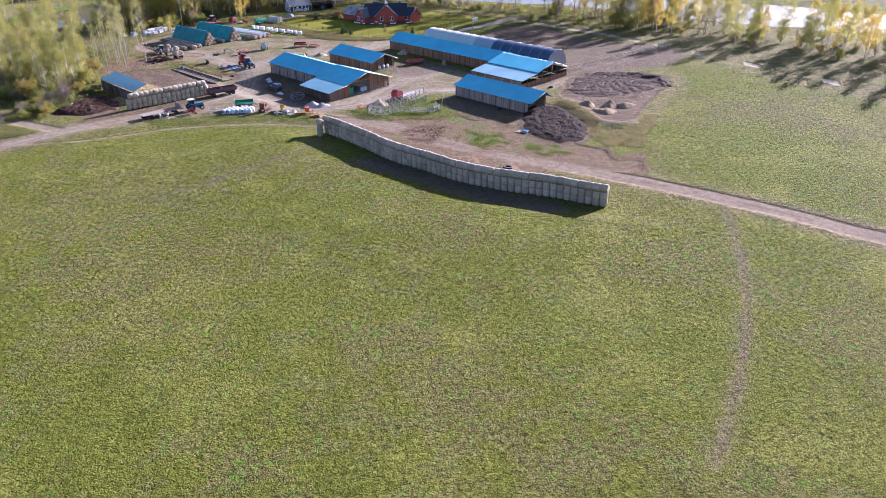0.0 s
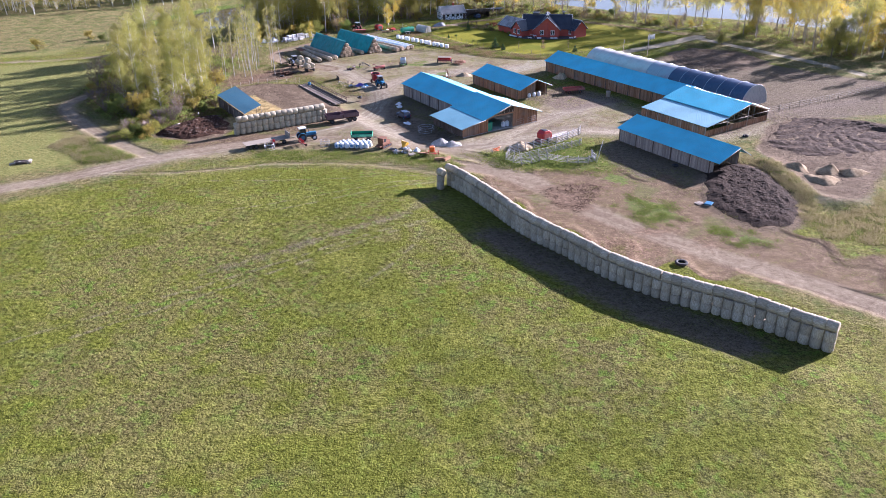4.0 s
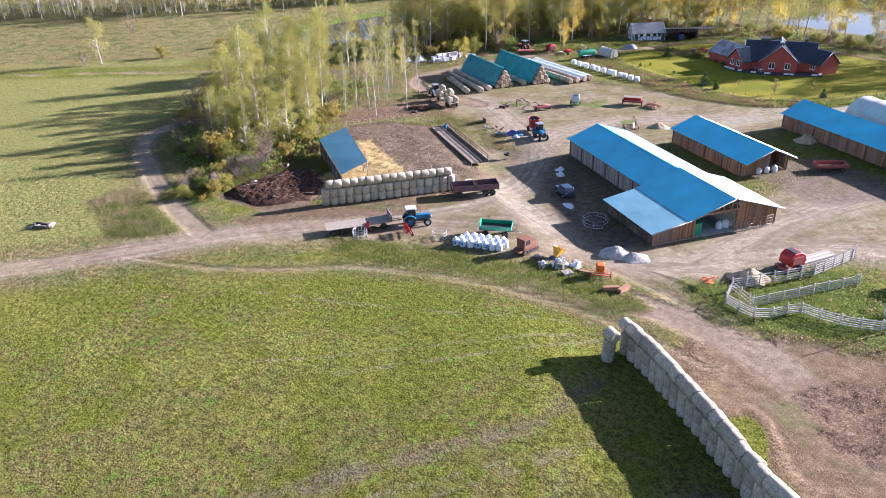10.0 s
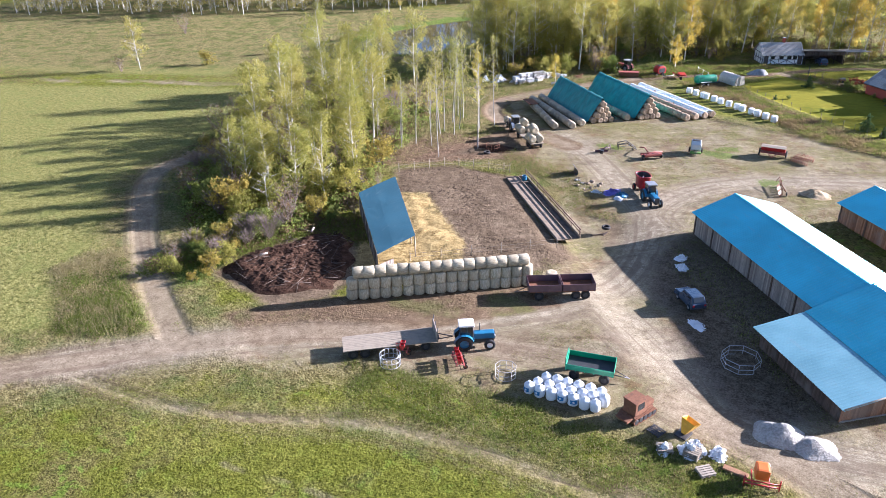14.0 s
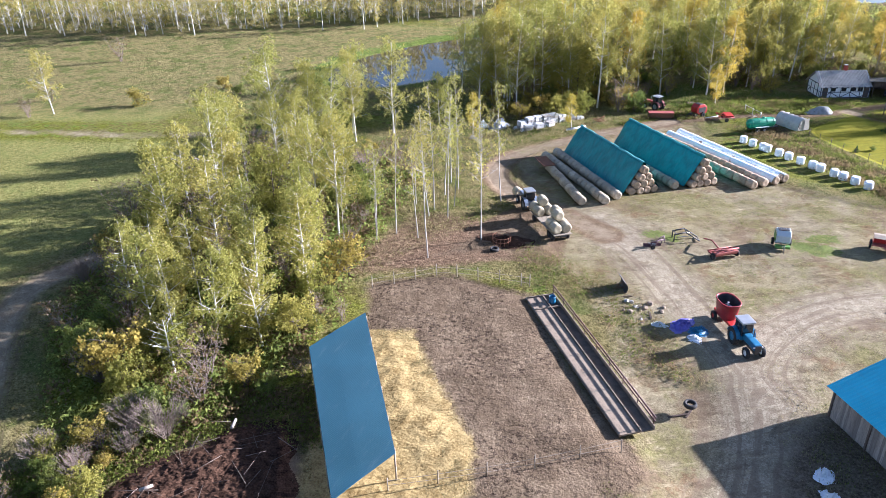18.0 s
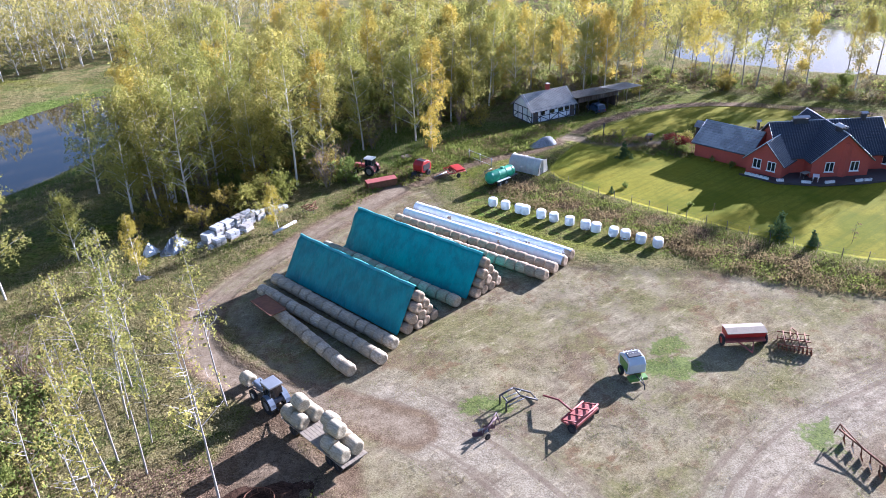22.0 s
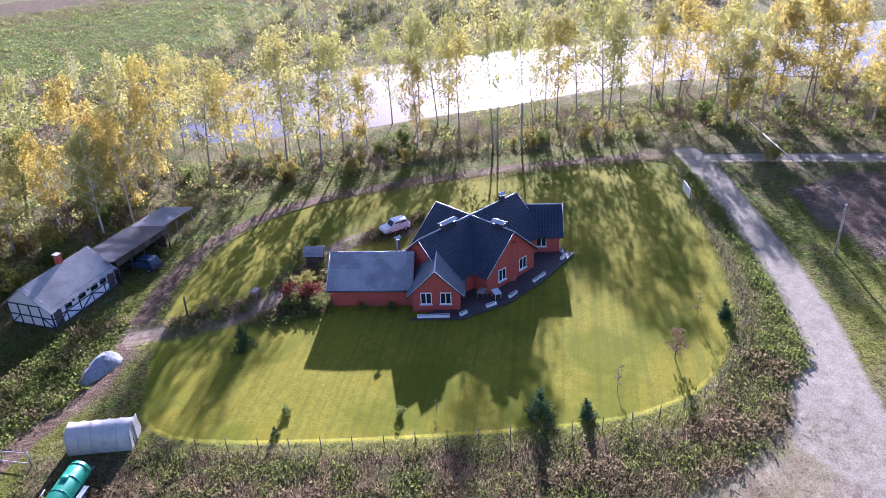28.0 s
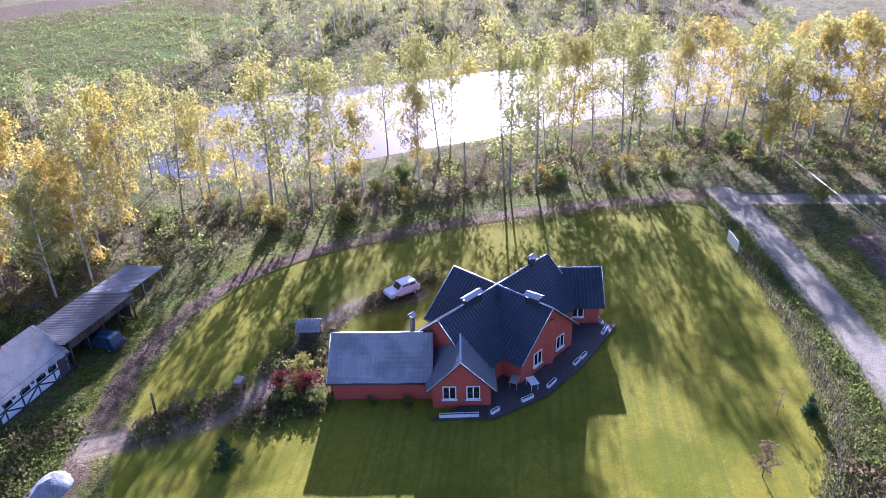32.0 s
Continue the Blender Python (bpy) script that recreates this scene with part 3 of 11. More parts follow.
def boards(bm, p, q, z0, top, width=0.22, thick=0.04, skip=()):
    """Upright boards along p-q; top(s) gives the height at s from 0 to 1; skip: spans of s left open."""
    p, q = Vector((*p, 0)), Vector((*q, 0))
    d = q - p
    n = max(1, int(d.length / width))
    side = Vector((-d.y, d.x, 0)).normalized()
    ang = math.atan2(d.y, d.x)
    for i in range(n):
        s0, s1 = i / n, (i + 0.94) / n
        s = (s0 + s1) / 2
        if any(a <= s <= b for a, b in skip):
            continue
        o = side * random.uniform(-0.012, 0.012)
        zl = z0 + random.uniform(0, 0.06)
        a, b = p + d * s0 + o, p + d * s1 + o
        t0, t1 = top(s0) - 0.01, top(s1) - 0.01
        vs = []
        for base, zt in ((a, t0), (b, t1)):
            for off in (side * thick / 2, -side * thick / 2):
                for z in (zl, zt):
                    vs.append(bm.verts.new((base.x + off.x, base.y + off.y, z)))
        for f in ((0, 1, 3, 2), (4, 6, 7, 5), (0, 4, 5, 1), (2, 3, 7, 6), (0, 2, 6, 4), (1, 5, 7, 3)):
            bm.faces.new([vs[j] for j in f])

# ---- the lie of the land ----


def poly_dist(px, py, pts):
    """Signed distance to a closed outline, positive inside."""
    best = np.full(px.shape, 1e9)
    inside = np.zeros(px.shape, bool)
    for (x0, y0), (x1, y1) in zip(pts, pts[1:] + pts[:1]):
        dx, dy = x1 - x0, y1 - y0
        t = np.clip(((px - x0) * dx + (py - y0) * dy) / (dx * dx + dy * dy), 0, 1)
        best = np.minimum(best, np.hypot(px - x0 - t * dx, py - y0 - t * dy))
        cross = ((y0 > py) != (y1 > py)) & (px < (x1 - x0) * (py - y0) / (y1 - y0 + 1e-12) + x0)
        inside ^= cross
    return np.where(inside, best, -best)


def line_dist(px, py, pts, half):
    """Positive within half a width of an open line."""
    best = np.full(px.shape, 1e9)
    for (x0, y0), (x1, y1) in zip(pts, pts[1:]):
        dx, dy = x1 - x0, y1 - y0
        t = np.clip(((px - x0) * dx + (py - y0) * dy) / (dx * dx + dy * dy), 0, 1)
        best = np.minimum(best, np.hypot(px - x0 - t * dx, py - y0 - t * dy))
    return half - best


def rounded(pts, closed=False, rounds=2):
    """The same line with its corners cut."""
    for _ in range(rounds):
        out = [] if closed else [pts[0]]
        for a, b in zip(pts, pts[1:] + (pts[:1] if closed else [])):
            out.append((a[0] * 0.75 + b[0] * 0.25, a[1] * 0.75 + b[1] * 0.25))
            out.append((a[0] * 0.25 + b[0] * 0.75, a[1] * 0.25 + b[1] * 0.75))
        pts = out if closed else out + [pts[-1]]
    return pts


ROAD_MAIN = rounded([(-260, 0), (-130, 95), (-87, 124), (-74, 134), (-64, 143), (-54, 150), (-30, 155)])
ROAD_BRANCH = rounded([(-67, 141), (-77, 147.6), (-88, 156.5), (-98, 166), (-103, 171.5), (-105, 176), (-104, 184), (-100, 192)])
ROAD_FAR = rounded([(-300, 160), (-178, 207), (-164, 212), (-150, 217.5), (-135, 221), (-118, 228), (-108, 238)])
PATH_FIELD = rounded([(-76, 134), (-71.6, 133), (-63.4, 132.9), (-56.8, 134), (-50.8, 136), (-44.4, 139), (-34.2, 139.8), (-25, 139), (-12, 136), (-2, 130), (14, 117), (30, 106)])
ROAD_EAST = rounded([(-22, 142), (-8, 140), (2, 134), (14, 119), (27, 108), (42, 97), (52, 88), (62, 79), (72, 67), (120, 20)])
TRACK_SOUTH = rounded([(54, 83), (50, 70), (42, 52), (36, 42), (26, 28)])
TRACK_HUT = rounded([(-58, 250), (-48, 262), (-38, 270), (-27, 273), (-21, 279), (-13, 286.5), (-1, 291.5), (12, 290), (28, 281.5), (42, 271), (56, 259)])
ROAD_GRAVEL = rounded([(58, 257.5), (46, 246), (36, 238), (25, 229), (12, 221), (4, 216), (-8, 204)])
ROAD_LAKE = rounded([(56, 256), (68, 240), (86, 214), (104, 180), (118, 150), (140, 110)])
DRIVE = rounded([(-22, 278), (-14, 273), (-9, 272), (-2, 275), (6, 277), (12, 273)])
YARD = [(-66, 144), (-52, 153), (-42, 161), (-38, 172), (-44, 190), (-50, 200), (-58, 206), (-58, 216), (-66, 226), (-70, 236), (-60, 249), (-50, 261), (-44, 262),
        (-44, 246), (-30, 236), (-16, 233), (-4, 226), (8, 225), (14, 216), (4, 206), (-4, 200), (-14, 196), (-22, 190), (-12, 174), (2, 172), (12, 188), (20, 186), (34, 166),
        (24, 158), (10, 160), (6, 152), (-6, 146), (-20, 148), (-34, 146), (-48, 146), (-58, 140)]
WALL_BEND = [(-10.4, 130.7), (-7.0, 126.4), (-3.9, 122.1), (-1.4, 118.0), (0.9, 113.9), (2.9, 111.2), (5.0, 109.1), (7.0, 107.0), (9.0, 104.6), (10.8, 102.4), (12.5, 100.4), (14.3, 98.9), (16.1, 97.4), (19.4, 94.9), (22.7, 93.0), (26.0, 91.4), (29.0, 89.6), (31.8, 87.4), (34.8, 85.3)]
PEN_MUD = [(-71, 191), (-64, 196), (-54, 195), (-46, 184), (-37, 174), (-42, 166), (-52, 166), (-60, 172), (-67, 182)]
MUD_NORTH = [(-70, 196), (-60, 202), (-54, 203), (-55, 210), (-62, 216), (-66, 206)]
MUD_FIELD = [(44, 150), (48, 158), (52, 168), (66, 173), (80, 166), (76, 154), (68, 146), (60, 133), (54.5, 124.5), (48, 126), (47, 138)]
MUD_HEAP = [(30, 128), (33, 139), (38, 144), (44, 142), (46.5, 130), (44, 118), (37, 114), (31, 120)]
GARDEN_PLOT = [(43, 233), (52, 241), (64, 236), (70, 222), (60, 212), (44, 218)]
EAST_SOIL = [(40, 226), (49, 234), (66, 221), (78, 208), (90, 201), (96, 190), (84, 176), (70, 173), (51, 168), (42, 160), (46, 176), (54, 188)]
BARN_EARTH = [(15, 146), (20, 156), (28, 152), (36, 142), (40, 147), (46, 142), (45, 128), (43, 117), (37, 113), (29, 122), (24, 131)]
NORTH_HEDGE = [(14, 288.4), (28, 280), (42, 269.5), (53, 260)]
MUD_BURN = [(-74, 153), (-74, 158.6), (-71.5, 163), (-71, 166), (-65, 169.6), (-62, 166), (-58, 159), (-58.5, 154), (-63, 150)]
WALL_YARD = [(-4, 136), (3, 138), (10, 139.5), (17, 140), (24, 137), (30, 130), (40, 118), (50, 104), (44, 96), (34, 100), (20, 104), (10, 112), (0, 121), (-6, 131)]
RING_TRACK = rounded([(-50, 212), (-57, 216), (-64.4, 219.8), (-68.4, 223.5), (-70.6, 228.5), (-70.4, 235), (-61.5, 248), (-50, 261)])
LAWN = rounded([(-29, 263), (-21, 253), (-9.5, 241), (-0.5, 233), (8, 230.5), (19, 233.5), (31, 241), (47, 253), (54, 259), (41, 270), (27, 280.5), (11, 289), (-1, 290), (-11, 285), (-19, 278), (-25, 270)], True)
STRAW_BED = [(-70, 181), (-62, 184), (-57, 178), (-51, 172), (-49, 167), (-54, 161), (-59, 160)]
WEED_STRIP = [(-36, 268), (-29, 261.5), (-21, 251), (-9.5, 239), (-0.5, 231), (8, 228), (6, 224), (-4, 225), (-12, 230), (-20, 240), (-30, 252), (-40, 262)]
EAST_VERGE = rounded([(8, 228.5), (20, 231.5), (31, 238.5), (48, 252)])
DRY_WEST = [(-70, 200), (-60, 204), (-60, 216), (-72, 230), (-66, 246), (-56, 258), (-50, 268), (-60, 275), (-90, 250), (-100, 236), (-84, 215)]
DRY_NORTH = [(-60, 276), (-40, 268), (-26, 282), (-10, 296), (10, 300), (40, 280), (62, 262), (140, 330), (60, 420), (-60, 420), (-120, 330)]
DRY_FAR = [(-120, 236), (-90, 250), (-60, 280), (-100, 340), (-300, 330), (-300, 190), (-180, 208)]
PEN_EDGE = [(-7.6, 145.8), (-2.6, 148.3), (3.5, 152.2), (12.9, 155.8), (16.8, 148.2), (19.7, 139.8), (17.2, 135.9), (9.9, 137.1), (-0.5, 137.8), (-4.0, 140.6)]
FAR_HEATH = [(-50, 345), (0, 352), (60, 362), (110, 340), (180, 300), (270, 330), (200, 540), (-50, 540)]
CROP = [(20, 392), (60, 398), (112, 428), (100, 470), (40, 490), (0, 440)]
LUSH_BITS = [[(18, 127.5), (25.2, 124.4), (27, 118.6), (21.7, 116.4), (17, 122)], [(29.6, 116), (34.3, 115), (37.8, 111.4), (33, 109.6)],
             [(-80, 152), (-75, 149), (-73.5, 154), (-74, 166), (-79, 166)], [(2, 143), (6, 145), (12, 143.5), (14, 147), (8, 149)], [(14, 134), (19, 131), (22, 135), (17, 138)], [(-32, 216), (-24, 214), (-24, 219), (-30, 220)], [(-47, 213), (-41, 212), (-41, 215.5), (-46, 216)], [(-29, 218), (-23, 219), (-24, 223), (-29, 221)], [(-22, 205), (-17, 205), (-17, 210), (-21, 209)],
             [(-83, 140.5), (-77, 138.5), (-71.5, 141.5), (-76, 145), (-81, 146)], [(-66, 282), (-50, 270), (-34, 273), (-22, 283), (-40, 292)], [(-3, 147), (-1, 143), (-4.5, 142), (-7, 146)]]
LAKE = rounded([(14, 334), (16, 325), (25, 319), (37, 309), (51, 303), (64, 296), (82, 288), (97, 279), (111, 262), (128, 240), (180, 200), (230, 200), (190, 250), (160, 277), (139, 300), (115, 312), (92, 327), (81, 333), (60, 348), (43, 358), (29, 347)], True)
POND = rounded([(-131, 272), (-130, 294), (-120, 316), (-110, 326), (-103, 316), (-99, 290), (-104, 274), (-116, 262)], True)
RIVER = rounded([(-20, 416), (-10, 412), (2, 440), (18, 480), (40, 540), (0, 540), (-12, 470)], True)


def axis(lo, hi, a, b, fine):
    mids = np.arange(a, b + 0.01, fine)

    def reach(start, stop):
        out, w, x = [], fine, start
        while abs(x - start) < abs(stop - start):
            w = min(w * 1.25, 250)
            x += w if stop > start else -w
            out.append(x)
        return out
    return np.array(reach(a, lo)[::-1] + list(mids) + reach(b, hi))


gx, gy = axis(-3000, 3000, -110, 70, 0.7), axis(-3000, 3000, 4, 310, 0.7)
px, py = np.meshgrid(gx, gy)
U_ = FC * px + FS * py
V_ = -FS * px + FC * py


def lump(x, y, size):
    """Smooth seeded unevenness of a given size, about -1 to 1."""
    f = np.zeros_like(x)
    r = np.random.RandomState(7)
    for k in range(7):
        a, ph, s = r.uniform(0, 6.28), r.uniform(0, 6.28), size * r.uniform(0.6, 1.6)
        f += np.sin((x * math.cos(a) + y * math.sin(a)) / s * 6.28 + ph)
    return f / 3.2


def most(*ds):
    return np.maximum.reduce(ds)


zone = {}
zone["yard"] = most(poly_dist(px, py, rounded(YARD, True, 1)), poly_dist(px, py, WALL_YARD) - 1.0 + 2.0 * lump(px, py, 8.0), line_dist(px, py, ROAD_MAIN, 2.6), line_dist(px, py, ROAD_BRANCH, 1.9), line_dist(px, py, ROAD_FAR, 1.3),
                    line_dist(px, py, ROAD_EAST, 2.0), line_dist(px, py, PATH_FIELD, 0.3) - 0.6)
zone["mud"] = most(poly_dist(px, py, PEN_MUD), poly_dist(px, py, MUD_NORTH) - 1.5, poly_dist(px, py, rounded(MUD_FIELD, True)) - 0.5, poly_dist(px, py, rounded(MUD_HEAP, True)) + 0.5, poly_dist(px, py, MUD_BURN), line_dist(px, py, TRACK_SOUTH, 0.15), poly_dist(px, py, GARDEN_PLOT) - 0.3)
zone["lawn"] = poly_dist(px, py, LAWN)
zone["dry"] = most(poly_dist(px, py, DRY_WEST), poly_dist(px, py, rounded(DRY_NORTH, True)), poly_dist(px, py, DRY_FAR) * 0.2 - 1.5, poly_dist(px, py, [(-100, 330), (60, 420), (140, 330), (260, 200), (400, 300), (300, 700), (-300, 700), (-300, 380)]) - 1.0, line_dist(px, py, ROAD_MAIN, 6.5), line_dist(px, py, ROAD_BRANCH, 5.0), line_dist(px, py, PATH_FIELD, 2.4) - 1,
                   line_dist(px, py, ROAD_EAST, 5.0), poly_dist(px, py, YARD) + 3.0, line_dist(px, py, ROAD_LAKE, 9.0), poly_dist(px, py, MUD_FIELD) + 4.0, line_dist(px, py, TRACK_SOUTH, 1.5) - 0.6)
zone["gravel"] = line_dist(px, py, ROAD_GRAVEL, 2.1)
zone["gravel"] = most(zone["gravel"], poly_dist(px, py, [(2, 216), (12, 219), (18, 224), (12, 226), (4, 223)]), line_dist(px, py, ROAD_LAKE, 1.7))
zone["straw"] = poly_dist(px, py, STRAW_BED)
zone["weeds"] = most(poly_dist(px, py, WEED_STRIP), line_dist(px, py, EAST_VERGE, 2.2), line_dist(px, py, NORTH_HEDGE, 1.3))
zone["weeds"] = most(zone["weeds"], poly_dist(px, py, FAR_HEATH) * 0.3)
zone["bright"] = most(*[poly_dist(px, py, b) for b in LUSH_BITS], poly_dist(px, py, CROP), poly_dist(px, py, PEN_EDGE) - 0.8)
zone["track"] = most(line_dist(px, py, TRACK_HUT, 1.2), line_dist(px, py, RING_TRACK, 2.3), line_dist(px, py, DRIVE, 1.1), poly_dist(px, py, [(-66, 147), (-58, 154), (-41, 165.5), (-36, 163), (-48, 152), (-60, 144)]) + 0.5, poly_dist(px, py, WALL_YARD) + 0.5 + 2.2 * lump(px, py, 8.0), line_dist(px, py, ROAD_EAST, 2.4),
                     poly_dist(px, py, MUD_NORTH) + 1.0)
BEDS = most(*[poly_dist(px, py, b) for b in ([(-18.9, 276.5), (-16.5, 277.6), (-10.7, 275.1), (-11.5, 273.2), (-17.3, 274.5)], [(-12.6, 271.2), (-8, 271.6), (-2.7, 270.3), (-5.9, 266.7), (-11.6, 268.6)],
                                            [(-6.6, 275.3), (-3.6, 276.4), (0.1, 275.3), (2.8, 275.6), (-1.7, 271.4), (-5.2, 273.4)], [(4.4, 276.4), (10.3, 276.1), (16.6, 274.7), (15.2, 273), (8.8, 273.7)])])
zone["lawn"] = np.minimum(zone["lawn"], -BEDS + 0.2)
zone["weeds"] = most(zone["weeds"], BEDS)
DRIVES = [rounded([(-74, 134), (-58, 147), (-44, 156), (-32, 166), (-30, 180), (-33, 192), (-26, 205), (-10, 212), (4, 216)]), rounded([(-32, 166), (-22, 156), (-8, 148), (8, 160), (24, 160)]), rounded([(-30, 186), (-44, 208), (-52, 215)]), rounded([(20, 182), (8, 170), (-4, 152)])]
WHEELS = [rounded([(-8, 118), (-10.9, 115.4), (-20, 109.5), (-29.1, 102.3), (-45, 90), (-60, 78)]), rounded([(-12, 114), (-16.6, 110.4), (-25.8, 102.6), (-35.7, 94.5), (-52, 80)]), rounded([(-12.5, 112), (-13.5, 104), (-18, 96)]), rounded([(-11.3, 134.1), (-25.2, 126.5), (-44, 118)]), rounded([(-11.7, 132.7), (-21.2, 125.8), (-36, 118)]), rounded([(-14, 134.8), (-28, 132), (-52, 130)])]
# bare earth cut to the long barn's shadow, its shade put into the colour
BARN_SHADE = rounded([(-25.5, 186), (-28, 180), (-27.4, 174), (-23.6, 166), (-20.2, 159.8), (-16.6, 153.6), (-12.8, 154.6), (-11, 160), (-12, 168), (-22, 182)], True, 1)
zone["path"] = most(line_dist(px, py, ROAD_EAST, 2.1), line_dist(px, py, RING_TRACK, 1.4), line_dist(px, py, DRIVE, 1.2), line_dist(px, py, PATH_FIELD, 0.2), line_dist(px, py, rounded([(-22, 152), (-8, 146), (0, 138), (6, 130)]), 2.0), line_dist(px, py, ROAD_MAIN, 1.9) - 0.2, line_dist(px, py, ROAD_BRANCH, 1.5))
zone["hay"] = most(poly_dist(px, py, [(-80, 137), (-92, 128), (-260, 8), (-500, 60), (-500, 150), (-176, 203), (-134, 218), (-116, 224), (-107, 178), (-92, 156)]), poly_dist(px, py, [(-500, 170), (-176, 211), (-134, 226), (-140, 300), (-100, 345), (-240, 300), (-500, 200)]) - 4.0)
PEN_SOIL = [(-77, 189), (-72, 190), (-64, 196), (-54, 197), (-51, 200), (-56, 208), (-62, 218), (-68, 230), (-78, 228), (-76, 208)]
zone["dry"] = most(zone["dry"], poly_dist(px, py, PEN_SOIL))
zone["wheels"] = most(*[line_dist(px, py, w, 0.0) for w in WHEELS])
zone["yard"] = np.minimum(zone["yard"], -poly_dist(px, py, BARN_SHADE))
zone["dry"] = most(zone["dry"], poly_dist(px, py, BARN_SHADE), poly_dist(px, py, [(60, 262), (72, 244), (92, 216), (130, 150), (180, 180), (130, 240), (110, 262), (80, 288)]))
zone["drive"] = most(*[line_dist(px, py, d, 3.0) for d in DRIVES], line_dist(px, py, [(50, 171), (81, 187)], 1.6), line_dist(px, py, [(41, 158), (54, 166)], 3.0), poly_dist(px, py, [(49.5, 133), (57, 130), (55, 125.6), (48, 126)]))
zone["dung"] = most(poly_dist(px, py, [(5.4, 128.6), (10.6, 132), (15.3, 131.6), (14.2, 127.6), (10.9, 121.1), (7.9, 122)]) + 0.8, poly_dist(px, py, [(17.8, 113.9), (21.1, 112.7), (23.9, 115), (20.5, 115.8)]), poly_dist(px, py, [(26.7, 112.6), (29.2, 111.4), (27.8, 108.6), (26.6, 109.9)]), poly_dist(px, py, [(10, 110.6), (15.5, 113), (22, 107), (15.5, 105), (11, 107.5)]) - 0.3, poly_dist(px, py, [(-60, 172), (-50, 168), (-44, 176), (-54, 188), (-62, 184)]) - 2.5, poly_dist(px, py, [(-76, 190), (-64, 197), (-58, 202), (-66, 212), (-75, 210)]) - 0.5)
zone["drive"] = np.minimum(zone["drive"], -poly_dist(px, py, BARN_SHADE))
VERGE = poly_dist(px, py, [(-50, 145.6), (-34.1, 146.8), (-25.1, 145.6), (-20.7, 146.2), (-16.3, 146), (-12.6, 143.6), (-8.6, 139.6), (-11.4, 137.8), (-18.1, 139.4), (-29.7, 141.8), (-46, 141)])
for key in ("yard", "drive", "path", "track"):
    zone[key] = np.minimum(zone[key], -VERGE - 0.5)
zone["dry"] = np.minimum(zone["dry"], -VERGE + 0.8)
STRIP = line_dist(px, py, WALL_BEND, 3.0)
for key in ("yard", "track", "path"):
    zone[key] = np.minimum(zone[key], -STRIP + 0.4 * lump(px, py, 5.0))
# first strip follows the bale wall's shadow: trodden earth with that shade in its colour
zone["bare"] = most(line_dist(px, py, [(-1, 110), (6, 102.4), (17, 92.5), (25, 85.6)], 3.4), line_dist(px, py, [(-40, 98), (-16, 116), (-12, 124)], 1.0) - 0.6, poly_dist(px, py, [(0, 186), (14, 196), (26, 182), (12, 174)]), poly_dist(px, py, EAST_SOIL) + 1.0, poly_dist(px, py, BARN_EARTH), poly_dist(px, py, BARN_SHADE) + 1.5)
shore = most(poly_dist(px, py, LAKE), poly_dist(px, py, POND), poly_dist(px, py, RIVER))
zone["bright"] = most(zone["bright"], 2.6 - np.abs(most(poly_dist(px, py, POND), poly_dist(px, py, RIVER)) + 2.2))
pz = 0.05 * lump(px, py, 24.0) + 0.03 * lump(px, py, 7.0)
pz -= np.clip((shore + 2.5) / 4.0, 0, 1) ** 1.2 * 1.3
core = np.clip((zone["mud"] - 0.6) / 2.0, 0, 1)
pz += core * (0.10 + 0.12 * np.abs(lump(px, py, 3.1)))
berm = np.clip(1 - np.abs(poly_dist(px, py, rounded(MUD_FIELD, True)) - 0.5) / 3.0, 0, 1) * np.clip((62 - px) / 10, 0, 1) * np.clip((150 - py) / 6, 0, 1)
pz += berm * 0.8
pz += np.clip((-150 - px + (py - 240) * 0.4) / 60, 0, 1) * np.clip((py - 235) / 60, 0, 1) * 1.0
pz += lie(px, py)

nx, ny = len(gx), len(gy)
verts = np.stack([px.ravel(), py.ravel(), pz.ravel()], 1)
ii, jj = np.meshgrid(np.arange(nx - 1), np.arange(ny - 1))
base = (jj * nx + ii).ravel()
quads = np.stack([base, base + 1, base + nx + 1, base + nx], 1)
cell = {k: (z[:-1, :-1] + z[1:, 1:] + z[:-1, 1:] + z[1:, :-1]).ravel() / 4 for k, z in zone.items()}
kind_of = np.zeros(len(quads), int)
kind_of[cell["yard"] > 0] = 1
kind_of[cell["mud"] > 0.5] = 2
kind_of[cell["lawn"] > 0] = 3
kind_of[cell["gravel"] > 0] = 4


def land(name, label, category, faces):
    """The faces of the land that belong together, as one sheet that meets its neighbours edge to edge."""
    used = np.unique(faces)
    back = np.full(len(verts), -1)
    back[used] = np.arange(len(used))
    me = bpy.data.meshes.new(name)
    me.vertices.add(len(used)), me.loops.add(faces.size), me.polygons.add(len(faces))
    me.vertices.foreach_set("co", verts[used].astype(np.float32).ravel())
    me.loops.foreach_set("vertex_index", back[faces].astype(np.int32).ravel())
    me.polygons.foreach_set("loop_start", np.arange(0, faces.size, 4, dtype=np.int32))
    me.polygons.foreach_set("use_smooth", np.ones(len(faces), bool))
    me.update(calc_edges=True)
    for tag, keys in (("zone_a", ("yard", "mud", "lawn")), ("zone_b", ("dry", "gravel", "straw")), ("zone_c", ("weeds", "bright", "track")), ("zone_d", ("drive", "dung", "bare")), ("zone_e", ("path", "wheels", "hay"))):
        at = me.attributes.new(tag, "FLOAT_VECTOR", "POINT")
        v = np.stack([np.clip(zone[k].ravel()[used], -8, 8) for k in keys], 1)
        at.data.foreach_set("vector", v.astype(np.float32).ravel())
    me.materials.append(GROUND)
    return tagged(new(name, me), label, category, kind="structure")


